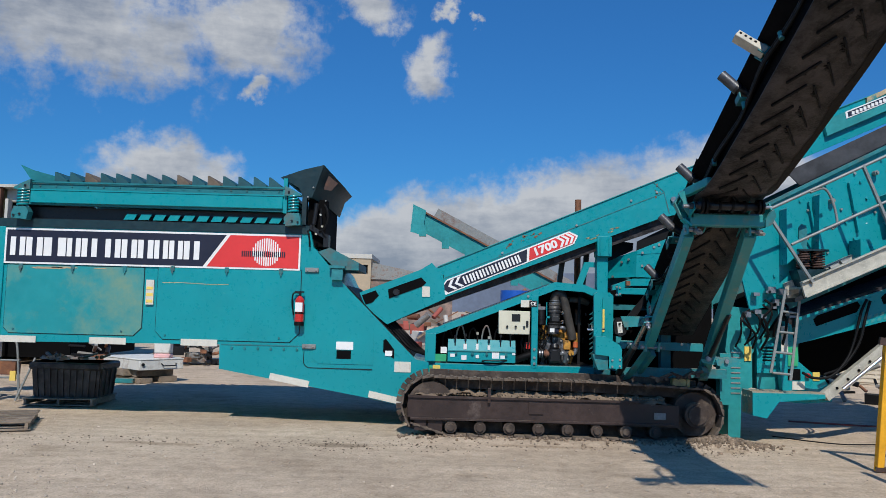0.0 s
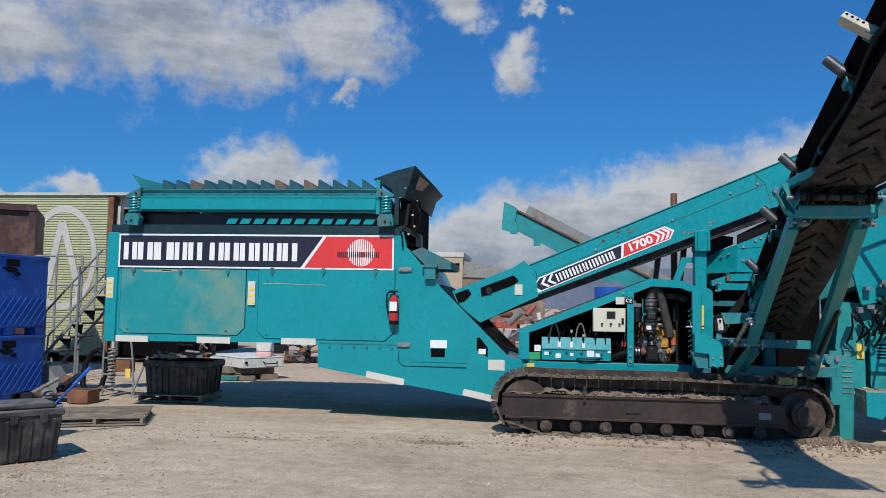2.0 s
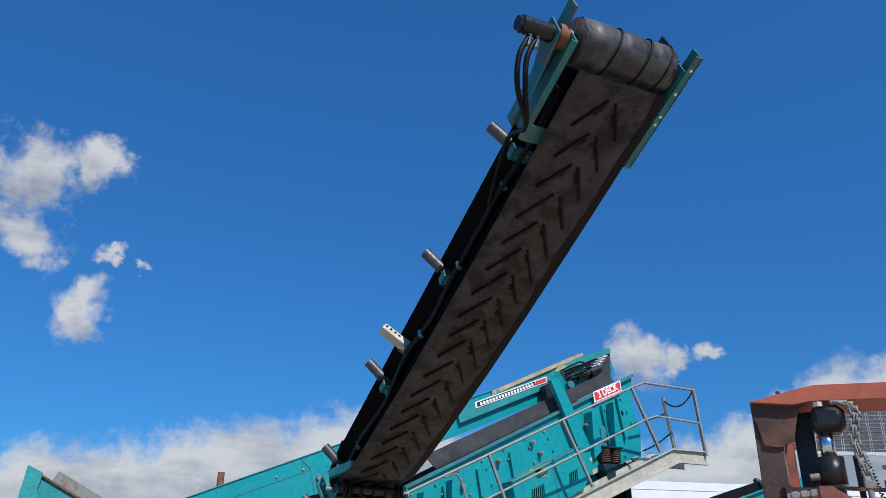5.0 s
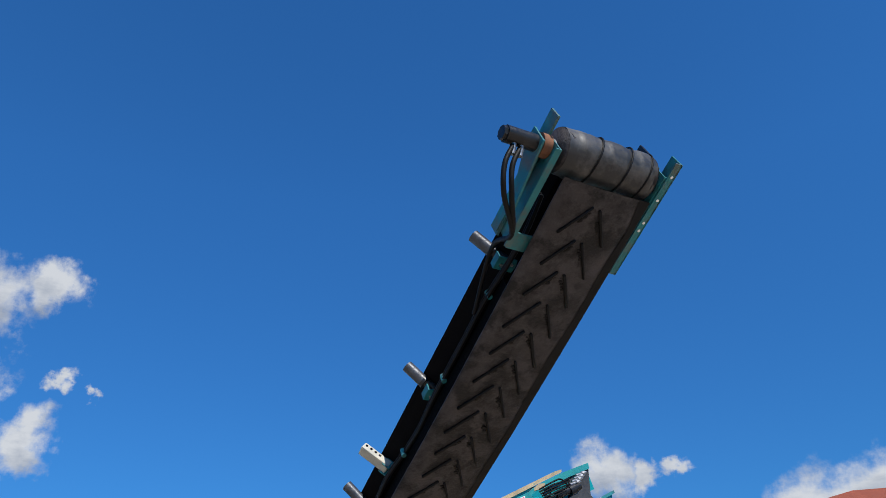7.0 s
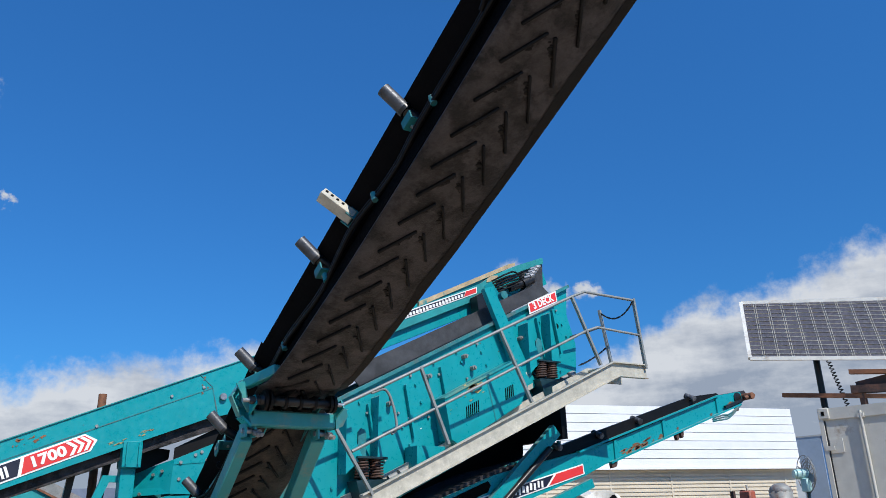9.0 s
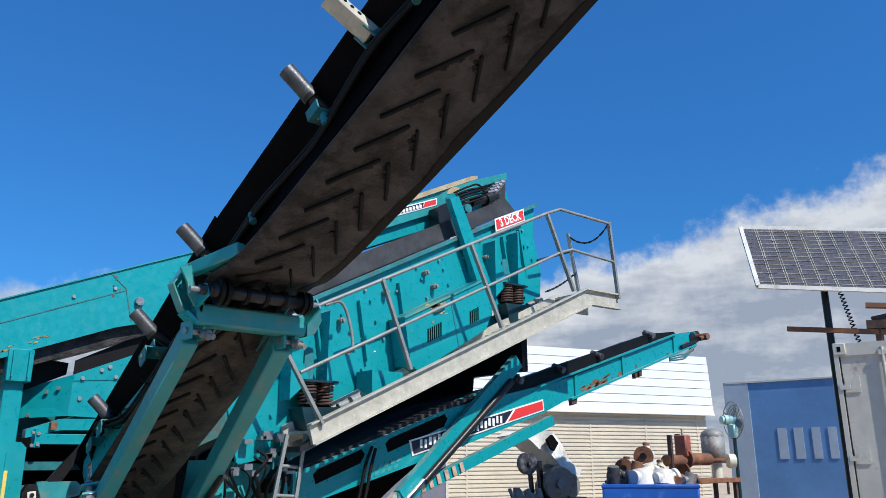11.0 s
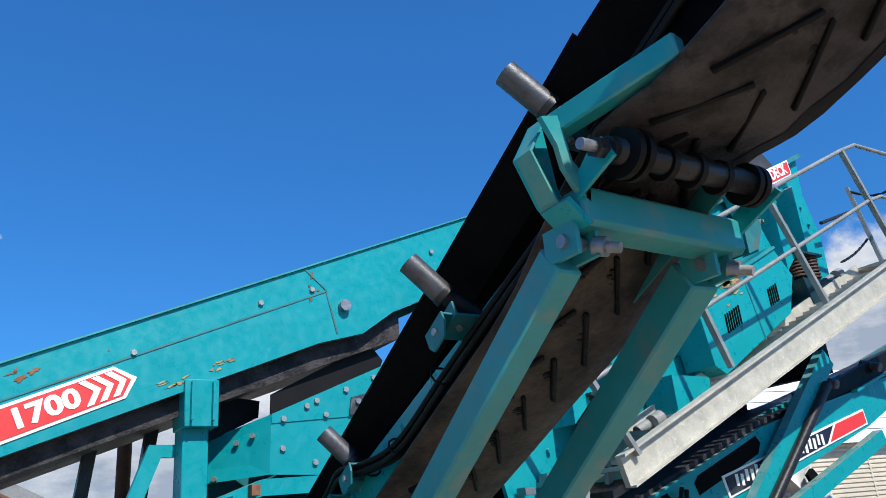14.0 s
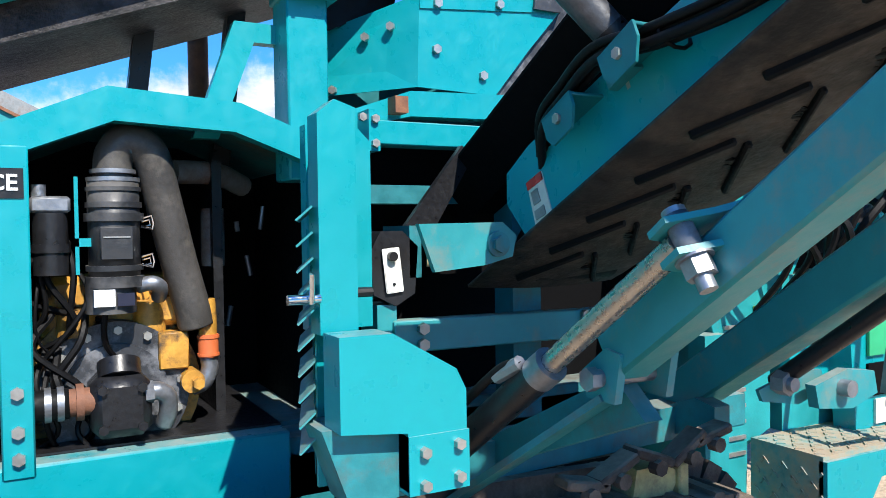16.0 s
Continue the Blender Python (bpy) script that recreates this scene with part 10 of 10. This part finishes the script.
bf = B()
rnd = random.Random(44)
for k in range(12):
    x = rnd.uniform(11.9, 13.2)
    cyl(bf, (x, 14.75, 1.22), (x + rnd.uniform(-0.1, 0.1), 14.78, 1.22 + rnd.uniform(0.05, 0.22)), rnd.uniform(0.03, 0.09), 10)
for k in range(5):
    x = 11.95 + 0.26 * k
    box(bf, (x, 14.70, 0.55), (x + 0.2, 14.8, 0.55 + rnd.uniform(0.2, 0.5)))
each("bench_fitting", bf, MACHG, t)
t = pallet_bin(12.93, 12.3, 0.0, 1.62, 1.2, 1.53, -53, "blue bulk bin filled with old machine parts")
rnd = random.Random(41)
for k, (u, h, w, mat) in enumerate(((-0.62, 0.34, 0.13, BLKP), (-0.40, 0.22, 0.20, MACHG), (-0.1, 0.30, 0.26, FOAM), (0.25, 0.26, 0.22, FOAM), (0.50, 0.18, 0.18, RUST), (0.66, 0.22, 0.12, MACHG), (-0.25, 0.42, 0.12, RUST), (0.1, 0.38, 0.14, CREAM))):
    p = Vector((12.93, 12.3, 1.50)) + Vector((0.602, -0.799, 0)) * u + Vector((0.799, 0.602, 0)) * rnd.uniform(-0.3, 0.3)
    t = thing("machine_part", ("dark barrel-shaped housing", "grey cast pump part", "dirty white pump housing", "dirty white motor casting", "rusty gear casting", "grey pipe elbow", "rusty flange fitting", "cream valve body")[k] + " lying in a blue bin", "machine part", p)
    b = cyl(cyl(B(), p, p + Vector((rnd.uniform(-0.1, 0.1), rnd.uniform(-0.1, 0.1), h)), w, 16, w * 0.8), p + Vector((-w, 0, h * 0.5)), p + Vector((w * 1.3, -0.1, h * 0.6)), w * 0.45, 12)
    part("casting", b, mat, t)
    part("flange", cyl(B(), p + Vector((w * 1.1, -0.08, h * 0.56)), p + Vector((w * 1.32, -0.1, h * 0.6)), w * 0.7, 14), mat, t)
scrap("machine_parts_heap", "old pumps and rusty fittings heaped by the building", [(16.6, 13.9, 0.9, 0.5, 1.5, 9), (15.4, 12.0, 1.3, 0.5, 0.9, 9), (16.9, 11.2, 1.2, 0.5, 0.7, 8)], 25, [RUST, MACHG, FOAM, BLACKMET])
PB = 1.56      # top of the bench with old castings
t = thing("work_bench", "rusty steel bench standing before the building", "bench", (16.31, 13.6, 0))
part("bench_top", box(B(), (13.86, 13.3, PB - 0.10), (17.97, 14.0, PB), bev=0.01), RUST, t)
for x in (14.06, 17.87):
    part("leg", beam(beam(B(), (x, 13.4, 0.0), (x, 13.4, PB - 0.1), 0.08, 0.08), (x, 13.9, 0.0), (x, 13.9, PB - 0.1), 0.08, 0.08), DARKRUST, t)


def old_casting(x, z, r, mat, label, lean=0.0):
    """A cast housing: a flanged drum lying on a foot, a neck and a cap."""
    t_ = thing("old_casting", label, "machine part", (x, 13.6, PB))
    c_ = Vector((x, 13.6, z))
    part("housing", cyl(cyl(B(), c_ + Vector((-r, -0.1, -lean)), c_ + Vector((r * 0.9, 0.1, lean)), r * 0.72, 18), c_ + Vector((r * 0.2, 0, 0)), c_ + Vector((r * 0.25, 0, r * 1.05)), r * 0.42, 14, r * 0.3), mat, t_)
    part("flange", cyl(B(), c_ + Vector((-r * 1.08, -0.11, -lean)), c_ + Vector((-r * 0.9, -0.09, -lean)), r * 0.92, 18), RUST, t_)
    part("hub", cyl(B(), c_ + Vector((-r * 1.3, -0.13, -lean)), c_ + Vector((-r * 1.05, -0.11, -lean)), r * 0.3, 12), BLACKMET, t_)
    part("foot", box(B(), (x - r * 0.7, 13.45, PB), (x + r * 0.7, 13.75, z - r * 0.4), bev=0.01), mat, t_)
    part("cap", cyl(B(), c_ + Vector((r * 0.2, 0, r)), c_ + Vector((r * 0.22, 0, r * 1.25)), r * 0.34, 10), RUST, t_)


old_casting(14.76, 2.03, 0.22, FOAM, "dirty cream motor casting with rusty flange on a bench")
old_casting(15.21, 1.71, 0.20, CABC, "cream pump casting lying on a rusty bench", 0.04)
old_casting(14.06, 1.77, 0.20, FOAM, "dirty white gear housing on a rusty bench", -0.03)
t = thing("old_pump", "grey cast-iron pump head with domed cover and rusty pipework", "pump", (17.41, 13.6, PB))
b = cyl(B(), (17.41, 13.6, 1.89), (17.41, 13.6, 2.48), 0.26, 20)
bmesh.ops.create_icosphere(b, subdivisions=2, radius=0.27, matrix=Matrix.Translation((17.41, 13.6, 2.48)) @ Matrix.Diagonal((1, 1, 0.7, 1)))
part("head", b, MACHG, t, "grey domed pump head", True)
part("head_flange", cyl(B(), (17.41, 13.6, 1.94), (17.41, 13.6, 2.00), 0.31, 20), RUST, t)
part("pipe", cyl(cyl(B(), (16.15, 13.55, 1.98), (17.09, 13.55, 1.97), 0.13, 14), (16.13, 13.55, 1.98), (16.21, 13.55, 1.98), 0.20, 16), RUST, t)
part("outlet", cyl(cyl(B(), (17.82, 13.5, 1.93), (17.94, 13.4, 1.93), 0.16, 14), (17.41, 13.55, PB), (17.41, 13.55, 1.94), 0.12, 12), CABC, t)
part("drip_rod", cyl(B(), (17.34, 13.28, 1.21), (17.34, 13.28, PB - 0.08), 0.03, 8), DARKRUST, t)
t = thing("rusty_winch", "rusty winch frame standing on a bench", "winch", (15.84, 13.6, PB))
each("post", beam(beam(B(), (15.53, 13.5, PB), (15.53, 13.5, 2.47), 0.07, 0.09), (16.14, 13.7, PB), (16.14, 13.7, 2.51), 0.07, 0.09), DARKRUST, t)
part("drum", cyl(cyl(B(), (15.48, 13.6, PB + 0.38), (16.19, 13.6, PB + 0.38), 0.12, 18), (16.04, 13.6, PB + 0.15), (16.08, 13.6, PB + 0.15), 0.2, 18), RUST, t)
part("casing", box(B(), (16.06, 13.45, PB + 0.45), (16.28, 13.75, 2.49), bev=0.03), REDOX, t)
part("rod", cyl(B(), (16.19, 13.6, 2.41), (16.19, 13.6, 2.61), 0.03, 10), GALV, t)
t = thing("stand_fan", "round caged fan with pale teal motor on a dark green pole", "fan", (19.1, 14.0, 0))
fd = Vector((0.854, -0.518, 0)).normalized()
fs = Vector((0.518, 0.854, 0)).normalized()
fc = Vector((19.25, 14.02, 2.92))
part("pole", cyl(B(), (19.12, 14.0, 0), (19.12, 14.0, 2.75), 0.045, 10), TEAL_K, t)
part("motor", cyl(cyl(B(), fc - fd * 0.30, fc - fd * 0.02, 0.13, 18), fc - fd * 0.36, fc - fd * 0.30, 0.10, 16), TEAL_P, t, "pale teal fan motor")
part("yoke", box(B(), (19.02, 13.92, 2.48), (19.22, 14.12, 2.82), bev=0.03), TEAL_P, t)
for k in range(5):
    rr_ = 0.14 + 0.08 * k
    part("cage_ring", tube(B(), [fc + fs * rr_ * math.cos(a) + Vector((0, 0, 1)) * rr_ * math.sin(a) + fd * (0.02 if k < 4 else -0.05) for a in [j / 20 * 6.2832 for j in range(20)]], 0.012, 5, True), MACHG, t)
for k in range(16):
    a = k / 16 * 6.2832
    e_ = fs * math.cos(a) + Vector((0, 0, 1)) * math.sin(a)
    part("cage_wire", cyl(B(), fc + e_ * 0.1, fc + e_ * 0.46, 0.008, 5), MACHG, t)
for k in range(4):
    a = k / 4 * 6.2832 + 0.4
    e_, f_ = fs * math.cos(a) + Vector((0, 0, 1)) * math.sin(a), fs * -math.sin(a) + Vector((0, 0, 1)) * math.cos(a)
    part("blade", beam(B(), fc + e_ * 0.08 - fd * 0.04, fc + e_ * 0.40 - fd * 0.04, 0.16, 0.006, fd + f_ * 0.4), MACHG, t)
part("base", cyl(B(), (19.12, 14.0, 0), (19.12, 14.0, 0.06), 0.3, 16), BLACKMET, t)
t = thing("grey_bollard", "grey steel drum standing on dirt", "drum", (13.6, 20.8, 0))
part("barrel", cyl(cyl(cyl(B(), (13.6, 20.8, 0), (13.6, 20.8, 0.84), 0.27, 22), (13.6, 20.8, 0.80), (13.6, 20.8, 0.85), 0.29, 22), (13.6, 20.8, 0.40), (13.6, 20.8, 0.43), 0.28, 22), GALV, t)
part("plinth", box(B(), (13.2, 20.5, 0.0), (14.0, 21.1, 0.04)), MACHG, t)
bucket(14.7, 21.1, 0.0, 0.22, 0.42, FOAM, "white plastic bucket on dirt near the building")
scrap("scrap_heap", "dark flat steel and rubber scrap spread on dirt", [(13.5, 13.4, 2.2, 0.8, 0.16, 9), (9.5, 17.5, 1.0, 0.6, 0.9, 8), (15.0, 12.2, 1.0, 0.5, 0.5, 7)], 31, [BLACK, RUST, MACHG])
# stack of old belt sheets lying flat behind the frame
t = thing("belt_sheet_stack", "stack of old black rubber sheets lying flat on dirt", "rubber sheets", (11.4, 14.5, 0))
rnd = random.Random(61)
for k in range(17):
    w, d = rnd.uniform(0.9, 1.4), rnd.uniform(0.5, 0.75)
    cx_, cy_, cz_ = (11.4, 14.5, 0.01 + 0.045 * k) if k < 9 else (11.35 + 0.3 * (k % 2), 12.55 - 0.1 * (k % 3), 0.01 + 0.042 * (k - 9))
    bs = box(B(), (-w, -d, 0.0), (w, d, 0.03), Matrix.Translation((cx_ + rnd.uniform(-0.3, 0.3), cy_ + rnd.uniform(-0.25, 0.25), cz_)) @ pose(0, 0, 0, rnd.uniform(-1.2, 1.2), rnd.uniform(-1.2, 1.2), rnd.uniform(-14, 14)))
    part("sheet", bs, (BLACK, BLACKMET, WORNBLK)[k % 3], t)
# trailing hose and cable on the ground
t = thing("ground_hose", "thin dark hose lying across the dirt", "hose", (6, 10.5, 0))
part("hose", tube(B(), curve([(5.0, 11.9, 0.02), (5.4, 11.5, 0.02), (5.8, 11.3, 0.02), (6.4, 11.35, 0.02), (7.0, 11.2, 0.02)], 6), 0.009), BLACK, t)
t = thing("red_hose", "thin red hose curled on the dirt", "hose", (8, 13.5, 0))
part("hose", tube(B(), curve([(6.0, 13.6, 0.03), (7.5, 13.2, 0.03), (9.0, 13.5, 0.03), (10.5, 12.8, 0.03), (12.0, 13.2, 0.03)], 6), 0.016), JUNKR, t)
# dirt heaped along the track and the rear leg
rnd = random.Random(17)
spots = []
for k in range(1500):
    x = rnd.gauss(3.95, 0.33) if k % 3 else rnd.uniform(-0.6, 4.4)
    y = 11.02 + rnd.gauss(0, 0.14)
    spots.append((x, y, rise(x, y), rnd.uniform(0.006, 0.034)))
tagged(stones("dirt_berm", spots, CLOD, flat=(0.6, 1.0)), "low berm of loose dirt clods along the track", "dirt", kind="stuff")
